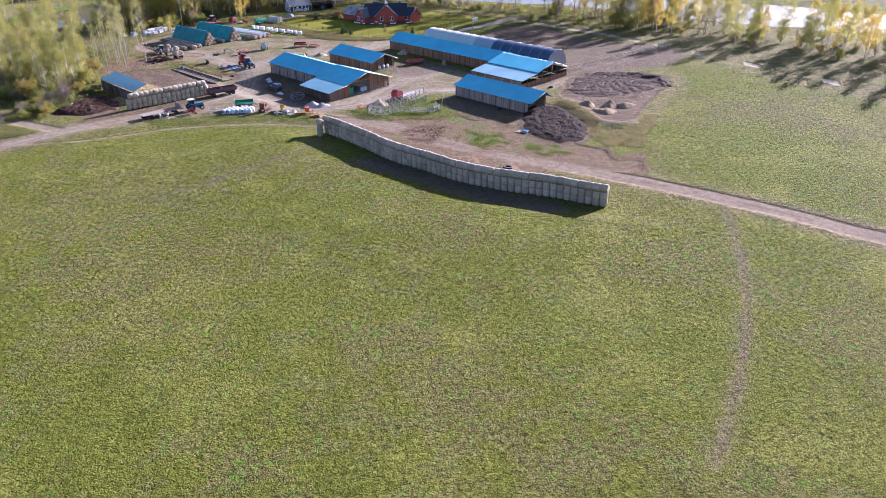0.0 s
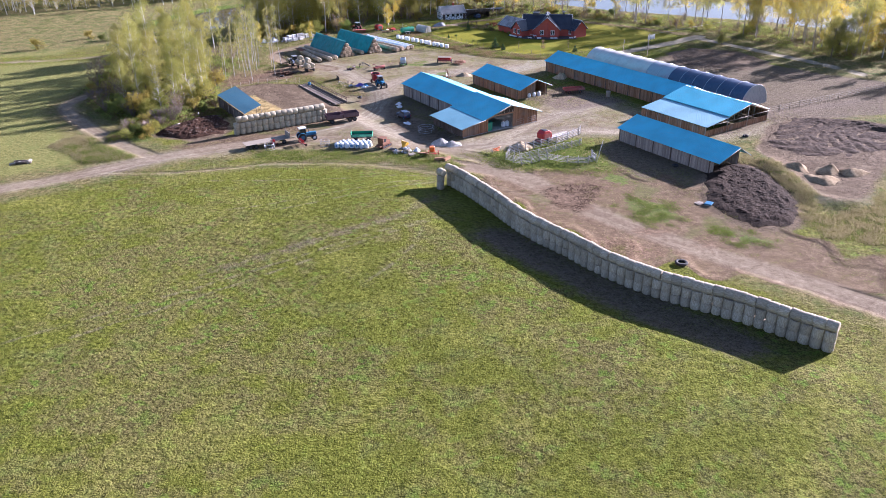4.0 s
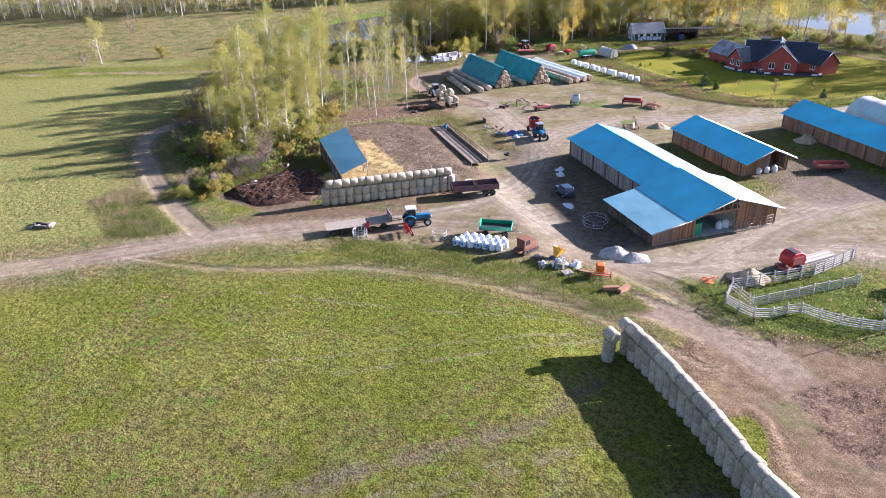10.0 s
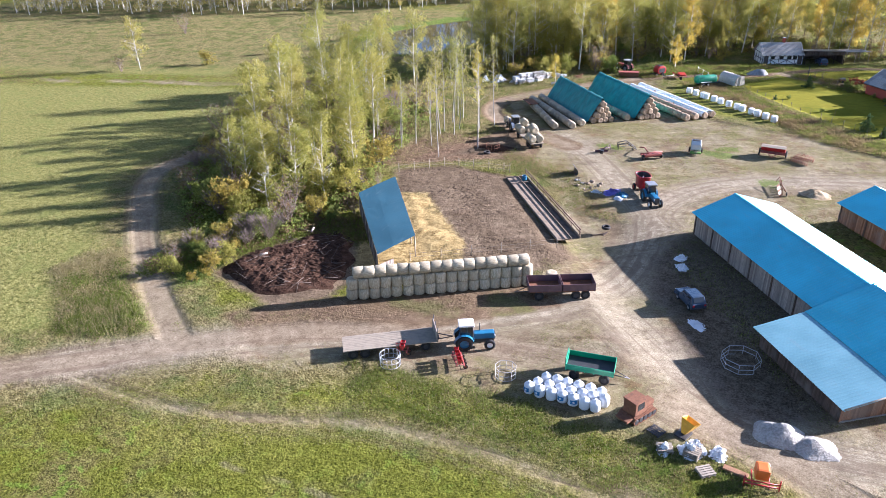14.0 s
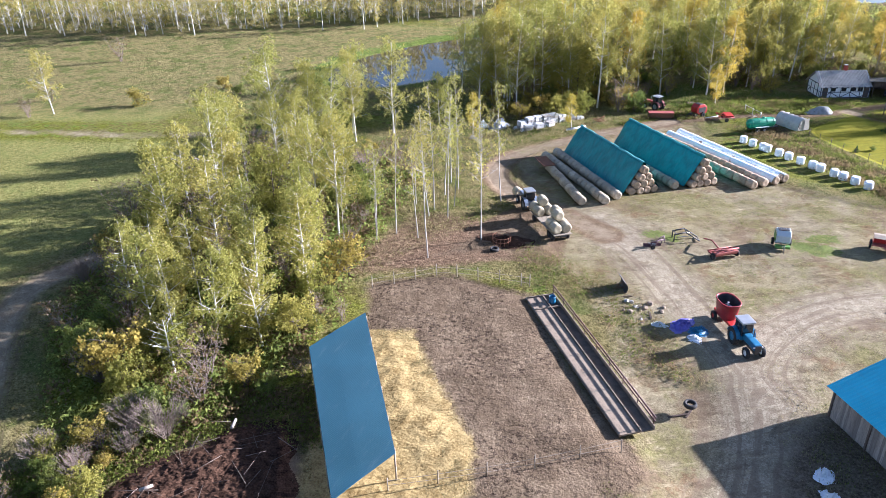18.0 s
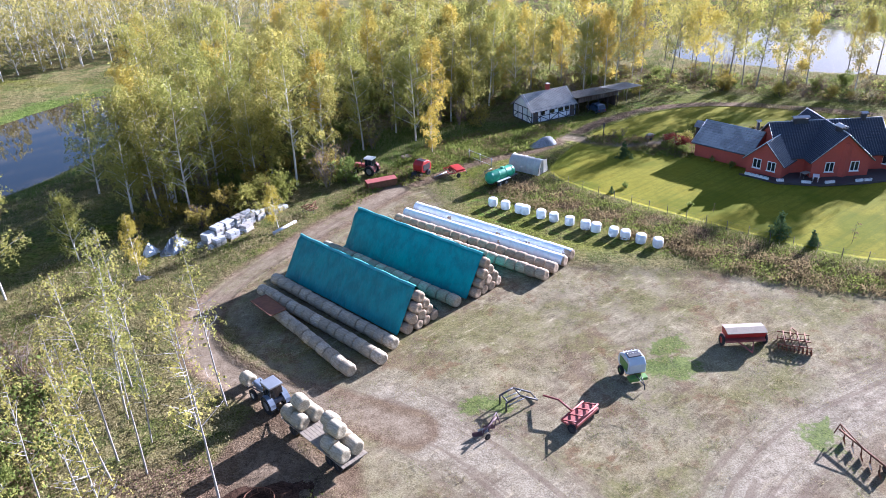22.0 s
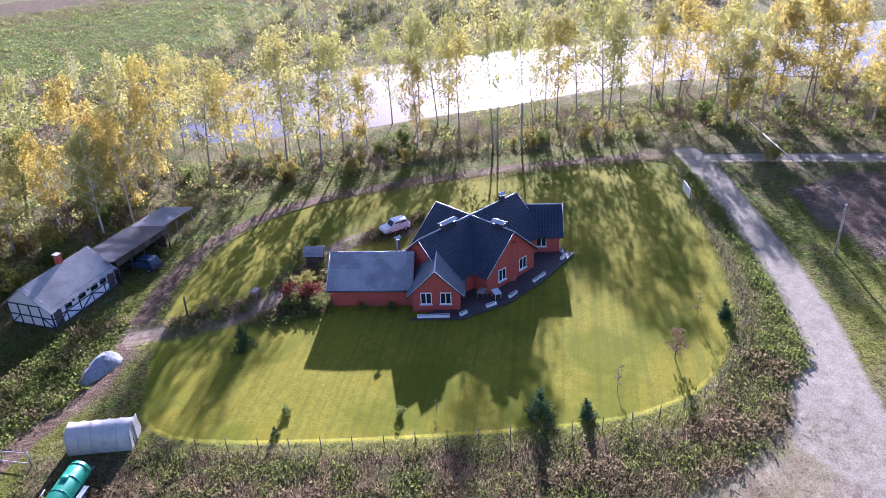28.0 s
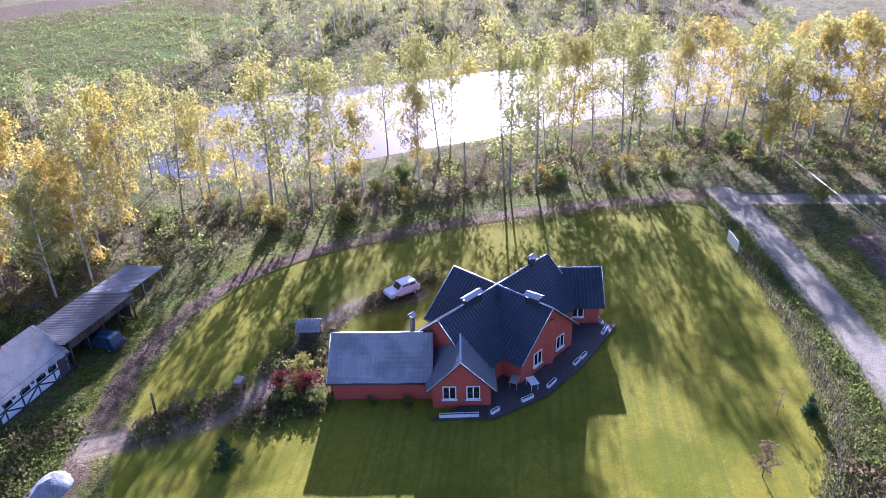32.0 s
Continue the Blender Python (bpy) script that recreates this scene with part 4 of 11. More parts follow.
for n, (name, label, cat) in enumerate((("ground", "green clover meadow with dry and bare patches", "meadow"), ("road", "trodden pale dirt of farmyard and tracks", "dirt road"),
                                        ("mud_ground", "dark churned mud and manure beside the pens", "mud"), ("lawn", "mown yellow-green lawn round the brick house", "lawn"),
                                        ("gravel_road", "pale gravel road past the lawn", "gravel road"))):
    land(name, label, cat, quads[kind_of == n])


def ground_z(x, y):
    i, j = np.clip(np.searchsorted(gx, x), 1, nx - 1), np.clip(np.searchsorted(gy, y), 1, ny - 1)
    fx, fy = (x - gx[i - 1]) / (gx[i] - gx[i - 1]), (y - gy[j - 1]) / (gy[j] - gy[j - 1])
    return float(pz[j - 1, i - 1] * (1 - fx) * (1 - fy) + pz[j - 1, i] * fx * (1 - fy) + pz[j, i - 1] * (1 - fx) * fy + pz[j, i] * fx * fy)


def zone_at(key, x, y):
    i, j = np.clip(np.searchsorted(gx, x), 1, nx - 1), np.clip(np.searchsorted(gy, y), 1, ny - 1)
    return zone[key][j, i]


for label, pts in (("bright lake behind the birch row", LAKE), ("dark still pond by the meadow", POND), ("narrow river through the marsh", RIVER)):
    bm = fresh()
    cx, cy = sum(p[0] for p in pts) / len(pts), sum(p[1] for p in pts) / len(pts)
    bm.faces.new([bm.verts.new((cx + (x - cx) * 1.03, cy + (y - cy) * 1.03, -0.55)) for x, y in pts])
    bmesh.ops.recalc_face_normals(bm, faces=bm.faces)
    if next(iter(bm.faces)).normal.z < 0:
        bmesh.ops.reverse_faces(bm, faces=bm.faces)
    tagged(part("water", bm, WATER if pts is LAKE else STILL), label, "water", kind="structure")

# ---- barns ----


def gable_barn(name, u0, u1, v0, v1, eave_l, eave_r, ridge_u, ridge, wood, label, over=0.5, front_over=0.6, front=True, open_span=None, posts_left=True):
    """A long shed in the farm's grid: boarded walls and two slopes of ribbed sheet metal."""
    cx, cy = (u0 + u1) / 2, (v0 + v1) / 2
    b = empty_thing(name, *farm_xy(cx, cy), FARM)
    tagged(b, label, "barn")
    x0, x1, y0, y1, xr = u0 - cx, u1 - cx, v0 - cy, v1 - cy, ridge_u - cx

    def rise(x):
        return eave_l + (ridge - eave_l) * (x - x0) / (xr - x0) if x < xr else eave_r + (ridge - eave_r) * (x1 - x) / (x1 - xr)
    bm = fresh()
    boards(bm, (x0, y1), (x0, y0), 0.0, lambda s: eave_l - 0.05)
    tagged(part("side_wall", bm, wood, b), kind="stuff")
    bm = fresh()
    boards(bm, (x1, y0), (x1, y1), 0.0, lambda s: eave_r - 0.05)
    tagged(part("side_wall", bm, wood, b), kind="stuff")
    bm = fresh()
    boards(bm, (x1, y1), (x0, y1), 0.0, lambda s: rise(x1 + (x0 - x1) * s) - 0.08)
    tagged(part("back_wall", bm, wood, b), kind="stuff")
    if front:
        spans = [(0.0, open_span[0]), (open_span[1], 1.0)] if open_span else [(0.0, 1.0)]
        for s0, s1 in spans:
            bm = fresh()
            xa, xb = x0 + (x1 - x0) * s0, x0 + (x1 - x0) * s1
            boards(bm, (xa, y0), (xb, y0), 0.0, lambda s: rise(xa + (xb - xa) * s) - 0.08)
            tagged(part("front_wall", bm, wood, b), kind="stuff")
    n = max(3, int((y1 - y0) / 3.6))
    for i in range(n + 1):
        y = y0 + (y1 - y0) * i / n
        for x, e in ((x0 - 0.06, eave_l), (x1 + 0.06, eave_r)):
            bm = fresh()
            box(bm, x - 0.07, x + 0.07, y - 0.08, y + 0.08, 0, e - 0.06)
            part("post", bm, WOOD_DARK, b)
    sl, sr = (ridge - eave_l) / (xr - x0), (ridge - eave_r) / (x1 - xr)
    yl, yh = y0 - front_over, y1 + over
    bm = fresh()
    sheet(bm, (x0 - over, yh, eave_l - over * sl), (x0 - over, yl, eave_l - over * sl), (xr, yl, ridge), (xr, yh, ridge))
    part("roof_slope", bm, ROOF_BLUE, b, "blue ribbed sheet metal")
    bm = fresh()
    sheet(bm, (x1 + over, yl, eave_r - over * sr), (x1 + over, yh, eave_r - over * sr), (xr, yh, ridge), (xr, yl, ridge))
    part("roof_slope", bm, ROOF_BLUE, b, "sunlit blue ribbed sheet metal")
    bm = fresh()
    slab(bm, (xr - 0.2, yl, ridge + 0.02 - 0.2 * sl + 0.05), (xr, yl, ridge + 0.07), (xr, yh, ridge + 0.07), (xr - 0.2, yh, ridge + 0.07 - 0.2 * sl), 0.02)
    slab(bm, (xr, yl, ridge + 0.07), (xr + 0.2, yl, ridge + 0.07 - 0.2 * sr), (xr + 0.2, yh, ridge + 0.07 - 0.2 * sr), (xr, yh, ridge + 0.07), 0.02)
    part("ridge_cap", bm, ROOF_BLUE, b)
    for y in (yl + 0.05, yh - 0.05):
        bm = fresh()
        tube(bm, (x0 - over + 0.05, y, eave_l - over * sl - 0.1), (xr, y, ridge - 0.1), 0.07, seg=4)
        tube(bm, (xr, y, ridge - 0.1), (x1 + over - 0.05, y, eave_r - over * sr - 0.1), 0.07, seg=4)
        part("verge_rafter", bm, WOOD_POLE, b)
    return b, (x0, x1, y0, y1, xr, cx, cy)


# long cattle barn with a wider gabled front and a lean-to
barn, dims = gable_barn("long_barn", 93.2, 103.8, 139.6, 163.0, 3.0, 2.9, 98.2, 4.75, WOOD_GREY, "long grey-boarded barn with blue sheet-metal gable roof", front=False, front_over=0.0)
cx, cy = dims[5], dims[6]


def front_house():
    """The wide front of the long barn."""
    x0, xl, xr, x1 = 87.0 - cx, 92.0 - cx, 98.2 - cx, 105.8 - cx
    y0, y1 = 128.6 - cy, 139.6 - cy

    def rise(x):
        if x < xl:
            return 2.05 + (3.0 - 2.05) * (x - x0) / (xl - x0)
        return 3.0 + (5.0 - 3.0) * (x - xl) / (xr - xl) if x < xr else 2.45 + (5.0 - 2.45) * (x1 - x) / (x1 - xr)
    w = x1 - x0
    for xa, xb in ((x0, x0 + 6.0), (x0 + 12.6, x1)):
        bm = fresh()
        boards(bm, (xa, y0), (xb, y0), 0.0, lambda s: rise(xa + (xb - xa) * s) - 0.1)
        tagged(part("front_wall", bm, WOOD_BROWN, barn, "weathered brown front boards"), kind="stuff")
    bm = fresh()
    boards(bm, (93.0 - cx, y0 + 0.03), (99.6 - cx, y0 + 0.03), 3.15, lambda s: rise(93.0 - cx + 6.6 * s) - 0.9)
    part("lintel_boards", bm, WOOD_DARK, barn)
    bm = fresh()
    boards(bm, (x0, y1), (x0, y0), 0.0, lambda s: 2.0)
    tagged(part("lean_to_wall", bm, WOOD_DARK, barn), kind="stuff")
    bm = fresh()
    boards(bm, (x1, y0), (x1, y1), 0.0, lambda s: 2.4)
    part("side_wall", bm, WOOD_GREY, barn)
    for xa, xb, zz in ((93.4 - cx, x0, 2.0), (x1, 103.6 - cx, 2.4)):
        bm = fresh()
        boards(bm, (xa, y1), (xb, y1), 0.0, lambda s: zz)
        tagged(part("back_wall", bm, WOOD_GREY, barn), kind="stuff")
    yl, yh = y0 - 0.9, y1 + 0.5
    bm = fresh()
    sheet(bm, (x0 - 0.7, yh, 1.95), (x0 - 0.7, yl, 1.95), (xl + 0.1, yl, 2.98), (xl + 0.1, yh, 2.98))
    part("lean_to_roof", bm, ROOF_PALE, barn, "pale worn sheet-metal lean-to roof")
    bm = fresh()
    sheet(bm, (xl - 0.5, yh, 2.93), (xl - 0.5, yl, 2.93), (xr, yl, 5.05), (xr, yh, 5.05))
    part("roof_slope", bm, ROOF_BLUE, barn, "blue ribbed sheet metal")
    bm = fresh()
    sheet(bm, (x1 + 0.6, yl, 2.3), (x1 + 0.6, yh, 2.3), (xr, yh, 5.05), (xr, yl, 5.05))
    part("roof_slope", bm, ROOF_BLUE, barn, "sunlit blue ribbed sheet metal")
    for a, b in ((x0 - 0.6, xl), (xl, xr), (xr, x1 + 0.5)):
        bm = fresh()
        za, zb = (rise(max(x0, min(x1, v))) - 0.05 for v in (a, b))
        tube(bm, (a, yl + 0.06, za), (b, yl + 0.06, zb), 0.08, seg=4)
        part("verge_rafter", bm, WOOD_POLE, barn)
    for x in (93.0 - cx, 99.6 - cx):
        bm = fresh()
        box(bm, x - 0.12, x + 0.12, y0 - 0.1, y0 + 0.14, 0, 3.3)
        part("door_post", bm, WOOD_BROWN, barn)
    bm = fresh()
    box(bm, 93.0 - cx, 99.6 - cx, y0 - 0.12, y0 + 0.12, 3.0, 3.25)
    part("lintel", bm, WOOD_BROWN, barn)
    for i in range(7):  # web of the open truss
        x = 93.3 - cx + i * 1.0
        bm = fresh()
        tube(bm, (x, y0 - 0.05, 3.2), (x + (0.5 if i % 2 else -0.3), y0 - 0.05, rise(x) - 0.25), 0.05, seg=4)
        part("truss_bar", bm, WOOD_POLE, barn)
    bm = fresh()
    box(bm, x0 + 0.1, x1 - 0.1, y0 - 0.1, y1, -0.05, 0.10)
    part("floor_slab", bm, CONCRETE, barn)
    for k, x in ((0.0, 99.9), (1.0, 103.0)):  # two gates leaning by the opening
        g = fresh()
        for z in (0.3, 0.7, 1.1, 1.5):
            tube(g, (x - cx, y0 - 0.5, z), (x - cx + 2.2, y0 - 0.25, z), 0.03, seg=5)
        for dx in (0.0, 1.1, 2.2):
            tube(g, (x - cx + dx, y0 - 0.5 + dx * 0.11, 0.05), (x - cx + dx, y0 - 0.5 + dx * 0.11, 1.6), 0.03, seg=5)
        part("gate", g, WOOD_GREY, barn)


front_house()
gable_barn("short_barn", 112.6, 121.2, 144.2, 162.0, 2.7, 2.6, 117.0, 4.35, WOOD_BROWN, "short brown-boarded barn with blue sheet-metal roof", open_span=(0.62, 0.95), front_over=1.6)
gable_barn("side_barn", 111.0, 118.4, 88.2, 109.6, 2.75, 2.75, 115.6, 4.4, WOOD_GREY, "low grey-panelled barn with blue sheet-metal roof", open_span=(0.15, 0.98), front_over=2.2)
far_barn, fd = gable_barn("far_barn", 135.6, 144.4, 117.0, 161.6, 2.9, 2.9, 139.8, 4.75, WOOD_BROWN, "very long brown-boarded barn with blue roof", front=False)


def cross_front():
    """The open, posted front of the far barn, under three slopes."""
    ox, oy = fd[5], fd[6]
    xs = [126.0 - ox, 132.4 - ox, 138.6 - ox, 145.0 - ox]
    zs = [2.15, 3.1, 4.7, 2.6]
    y0, y1 = 101.6 - oy, 118.4 - oy
    for i, (mat, lab) in enumerate(((ROOF_PALE, "pale sheet-metal lean-to roof"), (ROOF_BLUE, "blue ribbed sheet metal"))):
        bm = fresh()
        lift = 0.12 * i
        sheet(bm, (xs[i] - 0.3, y1, zs[i] + lift), (xs[i] - 0.3, y0 - 0.5, zs[i] + lift), (xs[i + 1], y0 - 0.5, zs[i + 1] + lift), (xs[i + 1], y1, zs[i + 1] + lift))
        part("roof_slope", bm, mat, far_barn, lab)
    bm = fresh()
    sheet(bm, (xs[3], y0 - 0.5, zs[3]), (xs[3], y1, zs[3]), (xs[2], y1, zs[2] + 0.12), (xs[2], y0 - 0.5, zs[2] + 0.12))
    part("roof_slope", bm, ROOF_BLUE, far_barn, "sunlit blue ribbed sheet metal")
    for x, z in zip(xs, zs):
        for k in range(6):
            y = y0 + (y1 - y0) * k / 5.5
            bm = fresh()
            tube(bm, (x, y, 0), (x, y, z), 0.1, seg=6)
            part("post", bm, WOOD_POLE, far_barn)
    bm = fresh()
    boards(bm, (xs[0], y0), (xs[3], y0), 0.0, lambda s: 1.25)
    part("front_parapet", bm, WOOD_BROWN, far_barn, "low red-brown board wall")
    bm = fresh()
    boards(bm, (xs[0], y1), (xs[0], y0), 0.0, lambda s: 1.9)
    part("side_wall", bm, WOOD_BROWN, far_barn)
    bm = fresh()
    boards(bm, (xs[3], y0), (xs[3], y1), 0.0, lambda s: 2.3)
    part("side_wall", bm, WOOD_BROWN, far_barn)
    for a in range(3):
        bm = fresh()
        tube(bm, (xs[a], y0 - 0.3, zs[a] - 0.1), (xs[a + 1], y0 - 0.3, zs[a + 1] - 0.1), 0.07, seg=4)
        tube(bm, (xs[a], y0 - 0.3, 2.2), (xs[a + 1], y0 - 0.3, 2.2), 0.06, seg=4)
        part("truss_bar", bm, WOOD_POLE, far_barn)


cross_front()


def hoop_tent(u0, u1, v0, v1, h):
    """A round-topped store of film on hoops, pale at the back and dark blue at the front."""
    ob = empty_thing("hoop_tent", *farm_xy((u0 + u1) / 2, (v0 + v1) / 2), FARM)
    tagged(ob, "long hoop-roofed store, white and dark blue film", "hoop barn")
    w, l = (u1 - u0) / 2, (v1 - v0) / 2
    bays = 14
    dark = simple("dark_blue_film", (0.040, 0.060, 0.105), 0.35, dirty=0.15)
    grey = simple("grey_film", (0.30, 0.32, 0.34), 0.45, dirty=0.3)
    cream = simple("aged_white_film", (0.520, 0.500, 0.455), 0.5, vary=0.2, scale=0.6, dirty=0.35, spec=0.25)
    for i in range(bays):
        ya, yb = -l + 2 * l * i / bays, -l + 2 * l * (i + 1) / bays - 0.02
        bm = fresh()
        rows = []
        for y, k in ((ya, 1.0), ((ya + yb) / 2, 0.975), (yb, 1.0)):
            rows.append([bm.verts.new((w * k * math.cos(a), y, h * k * math.sin(a) ** 0.85)) for a in (math.pi * j / 18 for j in range(19))])
        for r, q in zip(rows, rows[1:]):
            for j in range(18):
                bm.faces.new((r[j], q[j], q[j + 1], r[j + 1])).smooth = True
        part("film_bay", bm, dark if i < 6 else (grey if i < 8 else cream), ob, "dark blue film" if i < 6 else "white film")
        bm = fresh()
        for j in range(18):
            a, b = math.pi * j / 18, math.pi * (j + 1) / 18
            tube(bm, (w * 1.005 * math.cos(a), ya, h * 1.005 * math.sin(a) ** 0.85), (w * 1.005 * math.cos(b), ya, h * 1.005 * math.sin(b) ** 0.85), 0.04, seg=5, cap=False)
        part("hoop", bm, STEEL, ob)
    bm = fresh()
    boards(bm, (-w, -l), (w, -l), 0, lambda s: max(0.1, h * math.sqrt(max(0, 1 - (2 * s - 1) ** 2)) ** 0.85 - 0.05), 0.5)
    part("front_end", bm, grey, ob, "grey sheeted end")
    bm = fresh()
    boards(bm, (w, l), (-w, l), 0, lambda s: max(0.1, h * math.sqrt(max(0, 1 - (2 * s - 1) ** 2)) ** 0.85 - 0.05), 0.5)
    part("back_end", bm, FILM, ob)


hoop_tent(147.6, 156.4, 110.0, 160.0, 4.6)

# ---- round bales ----


def bale_mesh(name, skin, ends, d=1.25, l=1.22, k=1.0):
    """A bale with rounded shoulders; the smaller k, the sharper they are."""
    bm = fresh()
    r = d / 2
    rings = [(0.0, -l / 2 + 0.05), (r * 0.5, -l / 2 + 0.02), (r * (1 - 0.20 * k), -l / 2), (r * (1 - 0.07 * k), -l / 2 + 0.06 * k), (r * 0.99, -l / 2 + 0.17 * k), (r * 1.01, 0), (r * 0.99, l / 2 - 0.17 * k), (r * (1 - 0.07 * k), l / 2 - 0.06 * k), (r * (1 - 0.20 * k), l / 2), (r * 0.5, l / 2 - 0.02), (0.0, l / 2 - 0.05)]
    lathe(bm, rings, 22)
    for v in bm.verts:
        v.co += Vector((random.uniform(-1, 1), random.uniform(-1, 1), random.uniform(-1, 1))) * 0.016 * k
    for f in bm.faces:
        f.material_index = 1 if abs(f.normal.z) > 0.75 else 0
    me = bpy.data.meshes.new(name)
    bm.to_mesh(me)
    bm.free()
    me.materials.append(skin), me.materials.append(ends)
    return me


BALES = [bale_mesh("hay_bale", NET, HAYEND) for _ in range(4)]
GREYNET = bale_material("weathered_net_wrap", (0.320, 0.262, 0.180), (0.620, 0.538, 0.400))
OLD_BALES = [bale_mesh("hay_bale", GREYNET, GREYNET) for _ in range(4)]
WALL_BALES = [bale_mesh("hay_bale", GREYNET, GREYNET, 1.27, 1.24, 0.6) for _ in range(4)]
BROWNNET = bale_material("brown_net_wrap", (0.300, 0.215, 0.140), (0.560, 0.440, 0.310))
BROWN_BALES = [bale_mesh("hay_bale", BROWNNET, HAYEND) for _ in range(4)]


def bale(x, y, z, lying, heading, label, group, kinds=None, size=1.0, jit=1.0):
    """One round bale; lying: its axis is level and points along heading; else it stands on its end."""
    ob = new("round_bale", random.choice(kinds or BALES))
    turn = pose(0, 0, 0, 90, 0, heading + 90) if lying else Matrix.Identity(4)
    jitter = pose(random.uniform(-0.05, 0.05) * jit, random.uniform(-0.05, 0.05) * jit, 0, random.uniform(-2, 2), random.uniform(-2, 2), random.uniform(-4, 4))
    ob.matrix_world = Matrix.Translation((x, y, z)) @ jitter @ turn @ pose(0, 0, 0, 0, 0, random.uniform(0, 360)) @ Matrix.Scale(size, 4)
    return tagged(ob, label, "hay bale", group)


def along(pts, step, start=0.0):
    """Points at even steps along a line, with the heading in degrees."""
    out, left = [], start
    for (x0, y0), (x1, y1) in zip(pts, pts[1:]):
        d = math.hypot(x1 - x0, y1 - y0)
        while left < d:
            out.append((x0 + (x1 - x0) * left / d, y0 + (y1 - y0) * left / d, math.degrees(math.atan2(y1 - y0, x1 - x0))))
            left += step
        left -= d
    return out


# places where light slips between two thinner bales
WALL_GAPS = ((-2.2, 119.4), (3.0, 111.1), (8.2, 105.6), (11.6, 101.4), (25.0, 91.9), (28.4, 90.0))
WALL_LINE = rounded(WALL_BEND, False, 1)
for i, (x, y, a) in enumerate(along(WALL_LINE, 1.215, 0.5)):
    off = 0.05 * math.sin(i * 0.5) + random.uniform(-0.03, 0.03)
    slim = 0.07 if any(math.hypot(x - gx_, y - gy_) < 0.62 for gx_, gy_ in WALL_GAPS) else 0.0
    for k in (0, 1):
        bale(x + off, y + off, 0.62 + 1.23 * k, False, 0, "weathered net-wrapped round bale standing in the wall", "bales of the long wall", WALL_BALES, random.uniform(0.99, 1.02) - slim, 0.3)
for i, (x, y, a) in enumerate(along(WALL_LINE, 1.22, 0.2)):
    off = 0.05 * math.sin(i * 0.5) + random.uniform(-0.06, 0.06)
    bale(x + off, y + off, 2.47 + 0.60 + random.uniform(-0.03, 0.04), True, a + random.uniform(-5, 5), "weathered net-wrapped round bale lying on the wall", "bales of the long wall", WALL_BALES, random.uniform(0.98, 1.05))
for k in (0, 1):
    bale(-11.6, 128.6, 0.62 + 1.23 * k, False, 0, "weathered round bale standing before the wall's end", "bales of the long wall", WALL_BALES)
bale(-11.5, 128.5, 3.0, True, -49, "weathered round bale lying on top of two", "bales of the long wall", WALL_BALES)

SHORT_LINE = [(-56.1, 155.2), (-39.5, 166.3)]
for i, (x, y, a) in enumerate(along(SHORT_LINE, 1.18)):
    for k in (0, 1):
        bale(x, y, 0.61 + 1.21 * k, False, 0, "straw-coloured round bale standing in the short wall", "bales of the short wall")
    if i < 16:
        bale(x + 0.7 * FC, y + 0.7 * FS, 3.02, True, a, "straw-coloured round bale lying on the short wall", "bales of the short wall")
bale(-38.2, 167.4, 0.61, False, 0, "loose straw-coloured round bale standing at the wall's end", "bales of the short wall")


def row(x0, y0, x1, y1, label, kinds=None, film=False, step=1.29):
    """Bales laid end to end."""
    pts = along([(x0, y0), (x1, y1)], step, 0.6)
    for x, y, a in pts:
        bale(x, y, 0.62, True, a, label, "bales of the stack yard", kinds)
    if film:
        d = Vector((x1 - x0, y1 - y0, 0))
        n = d.normalized()
        side = Vector((-n.y, n.x, 0))
        bm = fresh()
        rows = []
        m = int(d.length / 0.6)
        for i in range(m + 1):
            p = Vector((x0, y0, 0)) + d * i / m
            sag = 0.02 * random.uniform(-1, 1) + (0.02 if i % 2 else 0)
            ring = []
            for j in range(11):
                a = math.radians(-18 + 216 * j / 10 + random.uniform(-2, 2))
                r = 0.655 + sag + random.uniform(0, 0.02)
                ring.append(bm.verts.new(p + side * r * math.cos(a) + Vector((0, 0, 0.62 + r * math.sin(a)))))
            rows.append(ring)
        for r, q in zip(rows, rows[1:]):
            for j in range(10):
                bm.faces.new((r[j], q[j], q[j + 1], r[j + 1])).smooth = True
        tagged(part("plastic_film", bm, FILM), "long white plastic film laid over a row of bales", "plastic sheet")


row(-63.2, 230.9, -54.9, 219.4, "weathered round bale in the outer row by the tarped stack", OLD_BALES)
row(-65.0, 235.2, -51.8, 220.6, "weathered round bale in a row by the tarped stack", OLD_BALES)
row(-63.9, 237.4, -50.6, 222.6, "weathered round bale in a row by the tarped stack", OLD_BALES)
row(-58.8, 244.4, -44.4, 229.4, "weathered round bale in the row between two stacks", OLD_BALES)
row(-51.5, 249.3, -34.9, 233.8, "brown net-wrapped round bale in a row", BROWN_BALES)
row(-50.3, 250.6, -33.6, 235.2, "brown net-wrapped round bale in a row", BROWN_BALES)
row(-49.0, 252.0, -32.1, 236.4, "round bale under white film", BROWN_BALES, True)
row(-47.6, 253.6, -30.9, 237.7, "round bale under white film", BROWN_BALES, True)


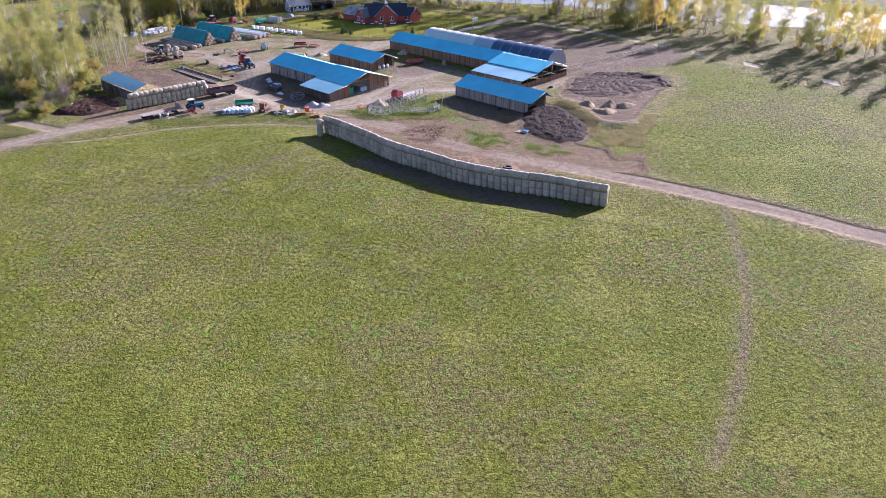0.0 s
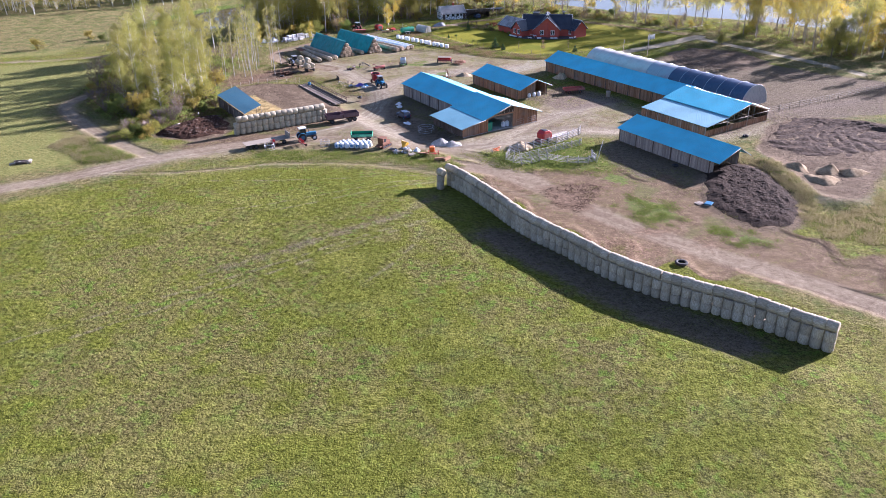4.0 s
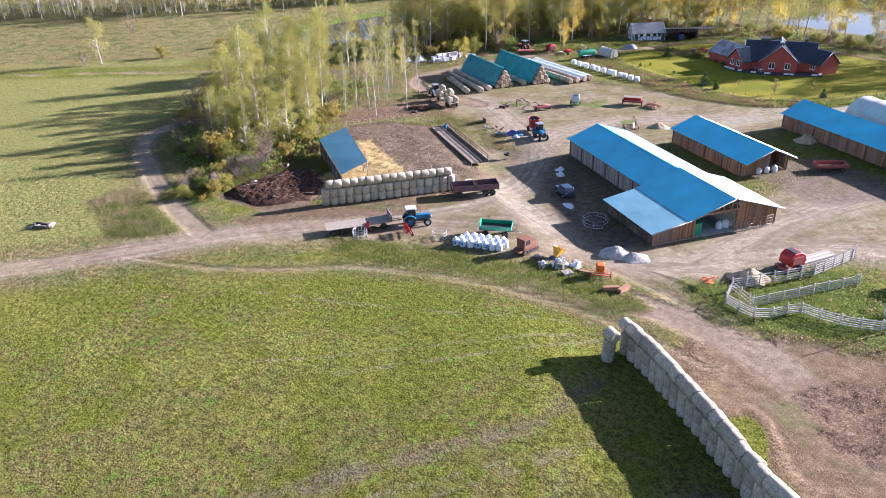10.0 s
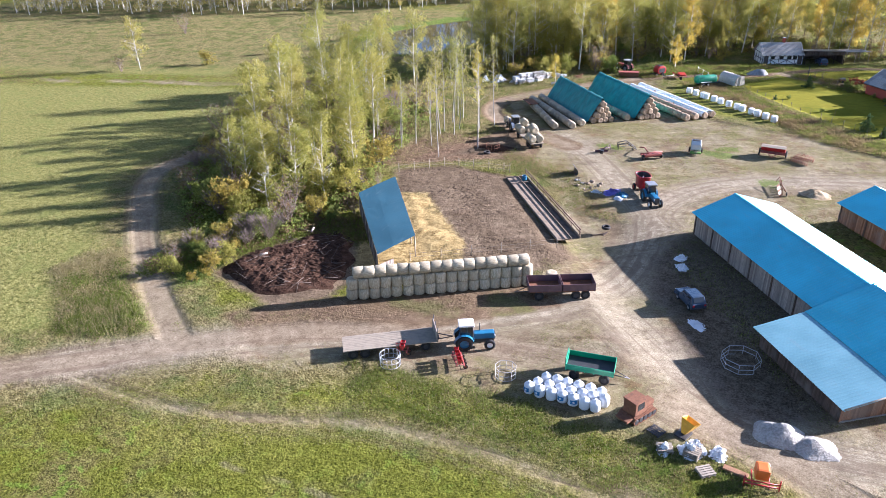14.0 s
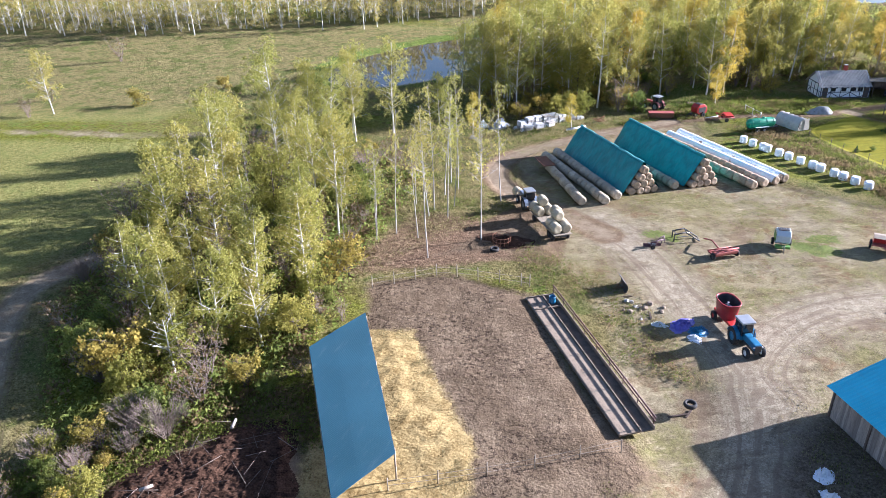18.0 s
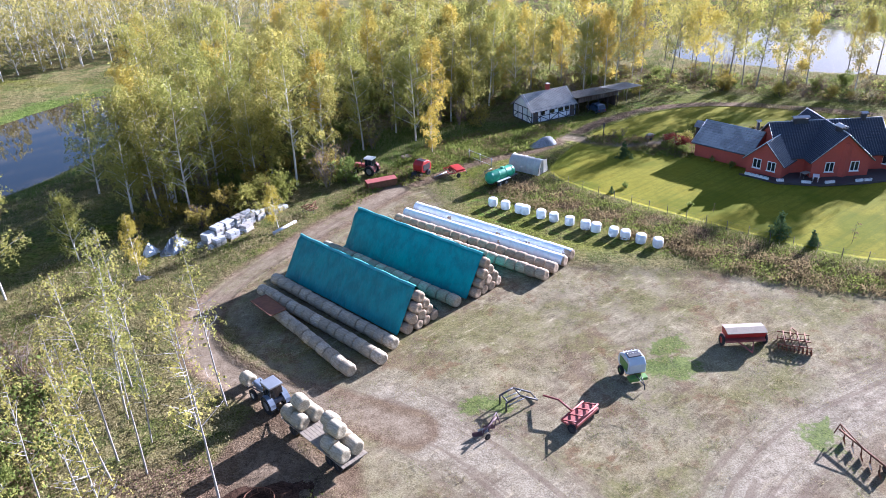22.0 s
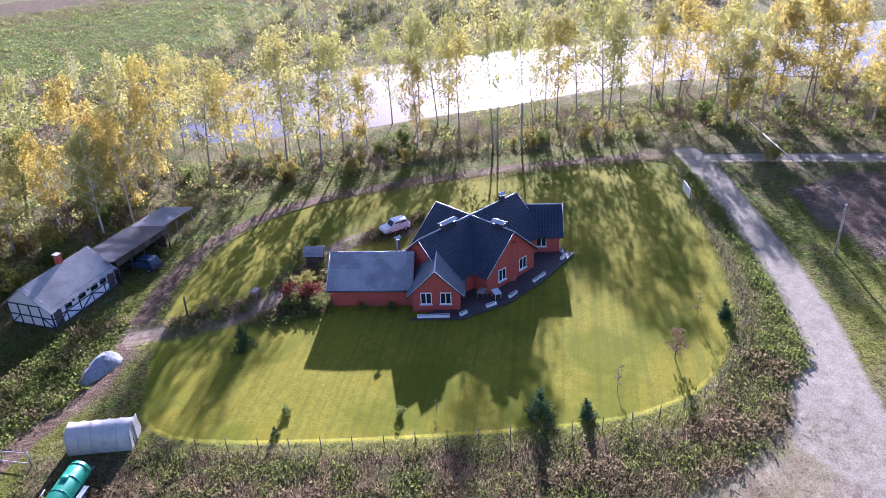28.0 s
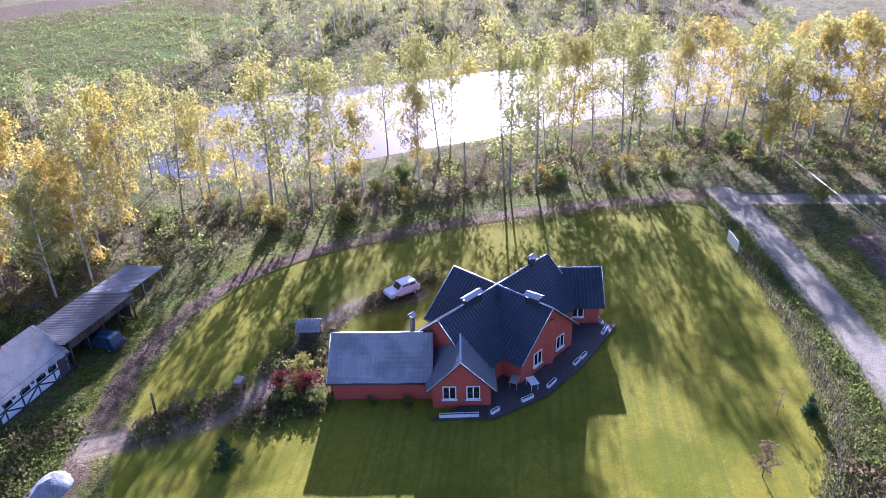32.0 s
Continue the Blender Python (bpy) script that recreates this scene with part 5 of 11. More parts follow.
def tarped_stack(fx, fy, bx, by, d=1.09):
    """A ridge-shaped stack of four layers under a teal tarpaulin, with its near end bare; (fx, fy) is the middle of that end."""
    ax = Vector((fx - bx, fy - by, 0))
    long, n = ax.length, ax.normalized()
    side = Vector((-n.y, n.x, 0))
    head = math.degrees(math.atan2(n.y, n.x))
    f = Vector((fx, fy, 0))
    for deep in range(2):
        for lay in range(4):
            for i in range(4 - lay):
                p = f - n * (0.6 + 1.22 * deep) + side * (i - (3 - lay) / 2) * d * 1.02 + n * random.uniform(-0.12, 0.12)
                bale(p.x, p.y, d / 2 + lay * d * 0.87, True, head, "straw-coloured round bale at the open end of a tarped stack", "bales of the tarped stacks", BROWN_BALES, 0.89)
    top = d / 2 + 3 * d * 0.87 + d / 2 + 0.32
    half = 2.02 * d + 0.62
    bm = fresh()
    rows, m = [], int((long - 0.9) / 0.7)
    for i in range(m + 1):
        p = f - n * (0.75 + (long - 0.9) * i / m)
        ring = []
        for j in range(25):
            s = -1 + 2 * j / 24
            z = top * (1 - abs(s)) ** 0.92 + 0.10
            wave = 0.10 * noise.noise(Vector((i * 0.9, s * 1.3, fx))) + 0.12 * noise.noise(Vector((i * 0.28, s * 2.5, fy))) + 0.045 * abs(math.sin(i * 1.57)) + 0.03 * random.uniform(-1, 1) + 0.04 * math.sin(j * 2.09) * (1 - abs(s))
            q = p + side * (s * half + math.copysign(wave * 0.8, s)) + n * random.uniform(-0.03, 0.03)
            ring.append(bm.verts.new((q.x, q.y, max(0.25, z + wave))))
        rows.append(ring)
    for r, q in zip(rows, rows[1:]):
        for j in range(24):
            bm.faces.new((r[j], q[j], q[j + 1], r[j + 1])).smooth = True
    cap = rows[-1]
    foot = [bm.verts.new((v.co.x - n.x * 0.3, v.co.y - n.y * 0.3, 0.2)) for v in cap]
    for j in range(24):
        bm.faces.new((cap[j], foot[j], foot[j + 1], cap[j + 1])).smooth = True
    ob = empty_thing("tarpaulin", fx, fy)
    tagged(ob, "teal tarpaulin over a ridge of stacked bales", "tarpaulin")
    sheet_ob = part("sheet", bm, TARP, ob)
    sheet_ob.matrix_parent_inverse = ob.matrix_world.inverted()
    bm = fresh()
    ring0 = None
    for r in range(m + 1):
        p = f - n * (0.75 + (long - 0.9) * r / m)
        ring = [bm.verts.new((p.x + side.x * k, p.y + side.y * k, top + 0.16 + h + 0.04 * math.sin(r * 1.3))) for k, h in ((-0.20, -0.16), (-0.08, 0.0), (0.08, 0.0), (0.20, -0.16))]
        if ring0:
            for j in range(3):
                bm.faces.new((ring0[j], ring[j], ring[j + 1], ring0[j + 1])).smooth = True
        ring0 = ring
    rid = part("ridge_fold", bm, TARP_LIT, ob, "fold along the ridge, coloured paler as sunlit")
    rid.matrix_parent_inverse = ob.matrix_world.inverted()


tarped_stack(-48.2, 226.4, -60.9, 240.2)
tarped_stack(-41.0, 232.0, -54.7, 246.4)

WRAPPED = bale_mesh("wrapped_bale", FILM, FILM, 1.35, 1.25)
for s in (0.0, 0.085, 0.176, 0.215, 0.315, 0.395, 0.49, 0.585, 0.645, 0.745, 0.81, 0.895, 0.985):
    x, y = -37.6 + s * 17.3, 253.6 - s * 14.6
    ob = new("wrapped_bale", WRAPPED)
    ob.matrix_world = pose(x, y, 0.55, random.uniform(-5, 5), random.uniform(-5, 5), random.uniform(0, 360)) @ Matrix.Scale(random.uniform(0.86, 0.93), 4)
    tagged(ob, "white film-wrapped round bale standing in weeds", "wrapped bale", "row of wrapped bales")

# ---- trees ----
RNG = np.random.RandomState(11)


def leaf_cloud(name, centres, radii, count, size, mat, droop=0.3, flat=1.0, strand=0.0):
    """Many small leaf clusters round the twigs' ends; strand: how far they hang down in strings, in metres."""
    c = np.asarray(centres)
    w = np.asarray(radii) ** 2
    each = 9
    n = max(1, count // each)
    count = n * each
    pick = RNG.choice(len(c), n, p=w / w.sum())
    d = RNG.normal(size=(n, 3))
    d /= np.linalg.norm(d, axis=1, keepdims=True) + 1e-9
    r = np.asarray(radii)[pick] * RNG.uniform(0, 1, n) ** 0.45
    p = c[pick] + d * r[:, None] * np.array((1, 1, flat))
    p[:, 2] -= droop * r * RNG.uniform(0, 1, n)
    # a sprig: leaves strung along a short line that hangs outwards
    way = d * np.array((0.5, 0.5, 0.25)) + np.array((0, 0, -1.0)) * (0.25 if strand == 0 else 1.0) + RNG.normal(0, 0.35, size=(n, 3))
    way /= np.linalg.norm(way, axis=1, keepdims=True)
    span = (strand or size * 3.0) * RNG.uniform(0.5, 1.3, n)
    f = np.linspace(0, 1, each)[None, :, None]
    p = (p[:, None, :] + way[:, None, :] * span[:, None, None] * f + RNG.normal(0, size * 0.85, size=(n, each, 3))).reshape(-1, 3)
    a = RNG.normal(size=(count, 3))
    a[:, 2] -= droop
    a /= np.linalg.norm(a, axis=1, keepdims=True)
    b = np.cross(a, RNG.normal(size=(count, 3)))
    b /= np.linalg.norm(b, axis=1, keepdims=True)
    s = (size * RNG.uniform(0.6, 1.4, count))[:, None]
    v = np.stack([p - a * s, p + b * s * 0.75 + a * s * 0.4, p - b * s * 0.75 + a * s * 0.5], 1)
    v = v.reshape(n, each * 9)[RNG.permutation(n)].reshape(-1, 3)
    me = bpy.data.meshes.new(name)
    me.vertices.add(count * 3), me.loops.add(count * 3), me.polygons.add(count)
    me.vertices.foreach_set("co", v.astype(np.float32).ravel())
    me.loops.foreach_set("vertex_index", np.arange(count * 3, dtype=np.int32))
    me.polygons.foreach_set("loop_start", np.arange(0, count * 3, 3, dtype=np.int32))
    me.update(calc_edges=True)
    me.materials.append(mat)
    return me


def limb(bm, p, d, length, r, bend, steps=4, seg=5, mi=0):
    """A tapered, bending limb; returns its points."""
    p, d = Vector(p), Vector(d).normalized()
    pts, rings = [p.copy()], []
    for i in range(steps + 1):
        a = d.orthogonal().normalized()
        b = d.cross(a)
        rr = max(0.008, r * (1 - 0.85 * i / steps))
        rings.append([bm.verts.new(p + rr * (math.cos(6.283 * j / seg) * a + math.sin(6.283 * j / seg) * b)) for j in range(seg)])
        if i < steps:
            d = (d + Vector((random.uniform(-1, 1), random.uniform(-1, 1), random.uniform(-0.4, 0.6))) * bend).normalized()
            p = p + d * length / steps
            pts.append(p.copy())
    for q, s in zip(rings, rings[1:]):
        for j in range(seg):
            f = bm.faces.new((q[j], q[(j + 1) % seg], s[(j + 1) % seg], s[j]))
            f.smooth = True
            f.material_index = mi
    bm.faces.new(rings[-1])
    return pts


def tree_model(name, height, spread, bare, limbs, count, leaf, leafmat, bark, radius, label, stems=1, upright=0.5, rough=0.0, cluster=1.0):
    """A tapered trunk with limbs, and a ragged crown of leaf clusters with gaps."""
    bm = fresh()
    ends, rads = [], []
    for s in range(stems):
        lean = Vector((random.uniform(-1, 1), random.uniform(-1, 1), 0)) * (0.04 if stems == 1 else 0.35)
        trunk = limb(bm, (lean.x * 0.4, lean.y * 0.4, -0.1), Vector((lean.x, lean.y, 1)), height * (1 if s == 0 else random.uniform(0.65, 0.95)), radius, 0.035 if stems == 1 else 0.09, 8, 7)
        top = trunk[-1]
        ends.append(top), rads.append(spread * 0.28 * cluster)
        for i in range(limbs // stems):
            f = bare + (0.97 - bare) * (i + random.random()) / (limbs // stems)
            k = min(7, int(f * 8))
            base = trunk[k].lerp(trunk[k + 1], f * 8 - k)
            ang = random.uniform(0, 6.283)
            q_ = (f - bare) / (1 - bare)
            out = spread * (0.26 + 0.80 * math.sin(math.pi * min(1.0, 0.28 + q_ * 0.70)) ** 0.9) * random.uniform(0.6, 1.15)
            pts = limb(bm, base, (math.cos(ang), math.sin(ang), upright * random.uniform(0.7, 1.9)), out * 1.25, radius * (1 - f) * 0.55 + 0.015, 0.16, 4, 3)
            for q, w in ((pts[1], 0.20), (pts[2], 0.32), (pts[3], 0.40), (pts[4], 0.40)):
                ends.append(q), rads.append(spread * w * random.uniform(0.6, 1.2) * cluster)
            for _ in range(1 if stems == 1 else 2):
                tw = limb(bm, pts[random.choice((2, 3))], (random.uniform(-1, 1), random.uniform(-1, 1), random.uniform(-0.3, 0.8)), out * 0.5, 0.02, 0.2, 2, 3)
                ends.append(tw[-1]), rads.append(spread * 0.30 * random.uniform(0.5, 1.2) * cluster)
    ob = new(name)
    tagged(ob, label, "bush" if stems > 2 else "tree")
    tr = part("trunk", bm, bark, ob)
    if count:
        cr = new("crown", leaf_cloud("crown", [tuple(e) for e in ends], rads, count, leaf, leafmat, 0.5, 1.0, 0.9 if stems == 1 and height > 9 else 0.0))
        cr.parent = ob
    ob.location = (0, 0, -400)
    return ob


BIRCH_LABEL = "tall birch with white trunk and yellow-green autumn leaves"
MODELS = {
    "birch": [tree_model("birch_tree", h, s, b, n, 5200, 0.145, LEAF_BIRCH, BARK_WHITE, 0.17, BIRCH_LABEL, cluster=0.82) for h, s, b, n in ((18.0, 3.3, 0.16, 32), (19.5, 3.7, 0.20, 36), (15.5, 3.2, 0.12, 28), (17.0, 2.8, 0.18, 32), (18.5, 3.1, 0.28, 30))],
    "gold": [tree_model("birch_tree", h, s, 0.18, 30, 5000, 0.150, LEAF_YELLOW, BARK_WHITE, 0.16, "birch in full yellow autumn colour", cluster=0.82) for h, s in ((15.0, 2.8), (18.0, 2.8))],
    "thin": [tree_model("birch_tree", h, s, 0.40, 24, 700, 0.10, LEAF_BIRCH, BARK_PALE, 0.085, "thin pale-trunked tree with sparse leaves") for h, s in ((15.0, 1.6), (16.5, 1.4), (12.5, 1.2))],
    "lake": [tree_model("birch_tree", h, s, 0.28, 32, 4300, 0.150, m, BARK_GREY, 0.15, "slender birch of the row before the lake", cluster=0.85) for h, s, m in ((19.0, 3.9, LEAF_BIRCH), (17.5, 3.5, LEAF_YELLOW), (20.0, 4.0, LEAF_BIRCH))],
    "alder": [tree_model("alder_tree", h, s, 0.10, 26, 6400, 0.155, LEAF_OLIVE, BARK_DARK, 0.17, "olive-green broadleaf tree in the wood", cluster=0.8) for h, s in ((11.5, 3.0), (13.0, 3.3))],
    "bush": [tree_model("bush", h, s, 0.15, 15, 3000, 0.10, m, BARK_DARK, 0.05, "green shrub at the wood's edge", 5) for h, s, m in ((2.6, 1.3, LEAF_GREEN), (3.4, 1.6, LEAF_OLIVE))],
    "drybush": [tree_model("bush", h, s, 0.1, 40, 480, 0.08, LEAF_BROWN, BARK_TWIG, 0.045, "bare grey-brown shrub with few leaves", 6, 0.9) for h, s in ((3.6, 1.5), (5.2, 1.8))],
    "goldbush": [tree_model("bush", 2.8, 1.4, 0.15, 15, 2000, 0.095, LEAF_AMBER, BARK_DARK, 0.05, "yellow autumn shrub in the undergrowth", 5)],
    "redbush": [tree_model("bush", 2.2, 1.2, 0.15, 15, 900, 0.12, LEAF_RED, BARK_DARK, 0.04, "dark red ornamental shrub by the house", 5)],
    "dead": [tree_model("dead_tree", 6.5, 2.2, 0.3, 14, 0, 0.1, LEAF_BROWN, BARK_WHITE, 0.14, "dead bleached tree without leaves")],
    "young": [tree_model("young_tree", 3.4, 0.75, 0.22, 18, 900, 0.07, LEAF_BROWN, BARK_DARK, 0.05, "young brown-leaved tree staked in the lawn")],
    "sapling": [tree_model("sapling", 3.0, 0.5, 0.25, 12, 110, 0.06, LEAF_BROWN, BARK_DARK, 0.03, "bare young sapling in the lawn")],
}


def spruce_model(h, r):
    bm = fresh()
    tube(bm, (0, 0, -0.1), (0, 0, h * 0.95), 0.06, 0.015, 6)
    ob = new("small_conifer")
    part("trunk", bm, BARK_DARK, ob)
    ends, rads = [], []
    for i in range(60):
        f = random.random() ** 1.2
        a = random.uniform(0, 6.283)
        rr = r * (1 - f) * random.uniform(0.3, 0.95)
        ends.append((rr * math.cos(a), rr * math.sin(a), 0.15 + f * (h - 0.2))), rads.append(0.12 + 0.2 * r * (1 - f))
    cr = new("crown", leaf_cloud("crown", ends, rads, 2600, 0.075, LEAF_SPRUCE, 0.3))
    cr.parent = ob
    tagged(ob, "small dark conifer planted on the lawn", "tree")
    ob.location = (0, 0, -400)
    return ob


def broom_model(h, spread, stems=70):
    """A bare shrub: many thin stems that rise from one root and fork twice."""
    bm = fresh()
    for i in range(stems):
        a, out = random.uniform(0, 6.283), spread * random.uniform(0.1, 1.15)
        base = Vector((0.12 * math.cos(a), 0.12 * math.sin(a), -0.05))
        mid = Vector((out * 0.45 * math.cos(a), out * 0.45 * math.sin(a), h * random.uniform(0.28, 0.5)))
        tube(bm, base, mid, 0.020, 0.013, 3, False)
        for _ in range(3):
            b = a + random.uniform(-0.6, 0.6)
            fork = mid + Vector((out * 0.35 * math.cos(b), out * 0.35 * math.sin(b), h * random.uniform(0.2, 0.33)))
            tube(bm, mid, fork, 0.012, 0.008, 3, False)
            for _ in range(3):
                c = b + random.uniform(-0.8, 0.8)
                tube(bm, fork, fork + Vector((out * 0.25 * math.cos(c), out * 0.25 * math.sin(c), h * random.uniform(0.05, 0.25))), 0.009, 0.004, 3, False)
    ob = new("bare_shrub")
    part("brushwood", bm, BARK_TWIG, ob)
    tagged(ob, "bare grey-brown shrub with many thin stems", "bush")
    ob.location = (0, 0, -400)
    return ob


MODELS["twigs"] = [broom_model(3.2, 1.9), broom_model(2.6, 1.7)]
MODELS["spruce"] = [spruce_model(2.6, 1.15), spruce_model(2.2, 0.85)]
PLANTED = []


def plant(kind, x, y, size=1.0, group=""):
    src = random.choice(MODELS[kind])
    ob = copy_thing(src, Matrix.Translation((x, y, ground_z(x, y) - 0.03)) @ pose(0, 0, 0, random.uniform(-2, 2), random.uniform(-2, 2), random.uniform(0, 360)) @ Matrix.Scale(size, 4))
    ob.scale = (size,) * 3
    PLANTED.append((x, y))
    if group:
        ob["group"] = group
    return ob


def grove(kinds, outline, count, gap, group, lo=0.75, hi=1.2, keep=()):
    """Trees thrown into an outline, no two nearer than the gap."""
    xs, ys = [p[0] for p in outline], [p[1] for p in outline]
    mine, tries = [], 0
    while len(mine) < count and tries < count * 30:
        tries += 1
        x, y = random.uniform(min(xs), max(xs)), random.uniform(min(ys), max(ys))
        if poly_dist(np.array([x]), np.array([y]), outline)[0] < 0 or any(math.hypot(x - a, y - b) < gap for a, b in mine):
            continue
        if any(math.hypot(x - a, y - b) < r for a, b, r in keep) or ground_z(x, y) < -0.35:
            continue
        mine.append((x, y))
        plant(random.choice(kinds), x, y, random.uniform(lo, hi), group)


def far_wood(name, label, kinds, outline, count, gap, lo, hi, leaves_each=800):
    """Distant trees that nobody could count, as one object."""
    xs, ys = [p[0] for p in outline], [p[1] for p in outline]
    mine, tries, vs, mats, n0 = [], 0, [], [], 0
    while len(mine) < count and tries < count * 30:
        tries += 1
        x, y = random.uniform(min(xs), max(xs)), random.uniform(min(ys), max(ys))
        if poly_dist(np.array([x]), np.array([y]), outline)[0] < 0 or any(math.hypot(x - a, y - b) < gap for a, b in mine) or ground_z(x, y) < -0.35:
            continue
        mine.append((x, y))
    tris, ids = [], []
    for x, y in mine:
        src = random.choice(MODELS[random.choice(kinds)])
        s, a = random.uniform(lo, hi), random.uniform(0, 6.283)
        for child in src.children:
            me = child.data
            co = np.empty(len(me.vertices) * 3, np.float32)
            me.vertices.foreach_get("co", co)
            co = co.reshape(-1, 3)
            me.calc_loop_triangles()
            t = np.empty(len(me.loop_triangles) * 3, np.int32)
            me.loop_triangles.foreach_get("vertices", t)
            t = t.reshape(-1, 3)
            leafy = child.name.startswith("crown")
            if leafy:
                t = t[:leaves_each]
                co = co[:leaves_each * 3].reshape(-1, 3, 3)
                mid = co.mean(1, keepdims=True)
                co = (mid + (co - mid) * 1.75).reshape(-1, 3)
            co = co * s
            co = np.stack([co[:, 0] * math.cos(a) - co[:, 1] * math.sin(a) + x, co[:, 0] * math.sin(a) + co[:, 1] * math.cos(a) + y, co[:, 2] + ground_z(x, y)], 1)
            vs.append(co), tris.append(t + n0), ids.append(np.full(len(t), 1 if leafy else 0, np.int32))
            n0 += len(co)
    v, t, mi = np.concatenate(vs), np.concatenate(tris), np.concatenate(ids)
    me = bpy.data.meshes.new(name)
    me.vertices.add(len(v)), me.loops.add(t.size), me.polygons.add(len(t))
    me.vertices.foreach_set("co", v.astype(np.float32).ravel())
    me.loops.foreach_set("vertex_index", t.astype(np.int32).ravel())
    me.polygons.foreach_set("loop_start", np.arange(0, t.size, 3, dtype=np.int32))
    me.polygons.foreach_set("material_index", mi)
    me.update(calc_edges=True)
    me.materials.append(BARK_WHITE), me.materials.append(LEAF_FAR)
    return tagged(new(name, me), label, "wood", kind="stuff")


GROVE_W = [(-76, 158), (-86, 164), (-96, 173), (-106, 186), (-110, 205), (-104, 222), (-90, 228), (-80, 222), (-77, 206), (-75, 196), (-72, 186), (-69, 172), (-72, 164)]
grove(["birch", "birch", "birch", "birch", "thin", "alder"], [(-82, 168), (-96, 178), (-106, 192), (-106, 214), (-92, 222), (-84, 214), (-79, 198), (-76, 184), (-76, 172)], 27, 3.6, "trees of the west grove", 0.55, 0.9)
grove(["drybush", "drybush", "twigs", "drybush", "bush", "bush", "bush", "goldbush"], GROVE_W, 76, 2.4, "shrubs of the west grove", 0.9, 1.6)
for x_, y_, k_ in ((-80.4, 172.6, 0.68), (-76.9, 179.8, 0.72), (-77.1, 187.7, 0.8), (-75.4, 186.2, 0.7), (-91.6, 184.0, 0.85), (-86.7, 204.7, 0.8)):
    plant("birch", x_, y_, k_, "trees of the west grove")
grove(["thin"], [(-78, 196), (-66, 196), (-62, 206), (-66, 222), (-76, 222)], 17, 2.0, "thin trees by the muddy pen")
for x_, y_, k_ in ((-104, 231, 0.9), (-108, 227, 0.8), (-100, 236, 0.85), (-106, 222, 0.9), (-98, 226, 0.8), (-97, 232, 0.8), (-102, 226, 0.7), (-93, 238, 0.8), (-88, 246, 0.6), (-112, 216, 0.6)):
    plant("birch", x_, y_, k_, "trees by the pond")
grove(["birch", "birch", "gold", "alder"], [(-92, 262), (-80, 254), (-66, 262), (-56, 276), (-44, 282), (-36, 292), (-24, 308), (-6, 318), (-14, 336), (-60, 340), (-98, 312), (-96, 284)], 96, 4.0, "trees of the north wood", 0.8, 1.1)
grove(["birch", "birch", "birch", "gold"], [(-86, 253), (-74, 258), (-63, 266), (-69, 274), (-88, 266)], 16, 2.6, "trees of the north wood", 0.75, 1.0)
grove(["bush", "drybush", "goldbush"], [(-88, 250), (-64, 256), (-52, 272), (-38, 280), (-24, 300), (-8, 310), (-40, 310), (-84, 280)], 36, 2.8, "shrubs of the north wood", 0.8, 1.3)
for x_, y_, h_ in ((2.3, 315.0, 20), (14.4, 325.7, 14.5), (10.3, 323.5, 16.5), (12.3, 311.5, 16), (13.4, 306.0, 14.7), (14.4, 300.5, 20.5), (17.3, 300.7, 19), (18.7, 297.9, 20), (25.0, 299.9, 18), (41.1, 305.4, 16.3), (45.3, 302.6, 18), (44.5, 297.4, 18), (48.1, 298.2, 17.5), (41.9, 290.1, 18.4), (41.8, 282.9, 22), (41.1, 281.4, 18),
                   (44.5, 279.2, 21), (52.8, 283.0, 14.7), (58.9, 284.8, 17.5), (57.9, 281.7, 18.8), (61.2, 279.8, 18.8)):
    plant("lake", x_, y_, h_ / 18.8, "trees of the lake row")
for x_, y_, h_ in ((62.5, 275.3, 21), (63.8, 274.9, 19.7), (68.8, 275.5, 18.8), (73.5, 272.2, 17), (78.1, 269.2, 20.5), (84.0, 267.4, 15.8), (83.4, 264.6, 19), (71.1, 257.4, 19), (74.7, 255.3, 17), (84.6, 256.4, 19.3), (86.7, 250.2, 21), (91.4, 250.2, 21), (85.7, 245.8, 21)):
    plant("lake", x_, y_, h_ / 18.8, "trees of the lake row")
grove(["lake", "gold", "thin"], [(-10, 312), (8, 302), (30, 292), (40, 291), (26, 306), (12, 318), (-4, 328)], 12, 3.0, "trees of the lake row", 0.6, 0.95)
grove(["drybush", "drybush", "goldbush", "bush"], [(-8, 312), (8, 300), (22, 292), (36, 284), (50, 273), (64, 262), (74, 266), (48, 290), (24, 306), (4, 318)], 22, 2.4, "shrubs of the lake row", 0.6, 1.1)
grove(["goldbush", "bush", "goldbush", "drybush"], [(-86, 249), (-66, 254), (-56, 267), (-48, 276), (-58, 282), (-80, 262)], 26, 2.2, "sunlit shrubs at the north wood's edge", 0.8, 1.5)
grove(["drybush", "drybush", "bush", "goldbush", "drybush"], [(-42, 282), (-31, 295), (-10, 301), (12, 297), (30, 287), (50, 273), (58, 263), (62, 270), (40, 290), (16, 306), (-8, 314), (-38, 304)], 44, 2.4, "undergrowth behind the outbuilding and track", 0.4, 1.0)
grove(["lake", "lake", "gold"], [(66, 262), (76, 246), (92, 222), (120, 236), (108, 258), (84, 280)], 12, 5.0, "trees by the lake's east shore", 0.75, 1.05)
grove(["drybush", "bush", "drybush"], [(64, 262), (76, 244), (92, 220), (120, 236), (108, 258), (84, 280)], 30, 2.6, "shrubs by the lake's east shore", 0.6, 1.2)
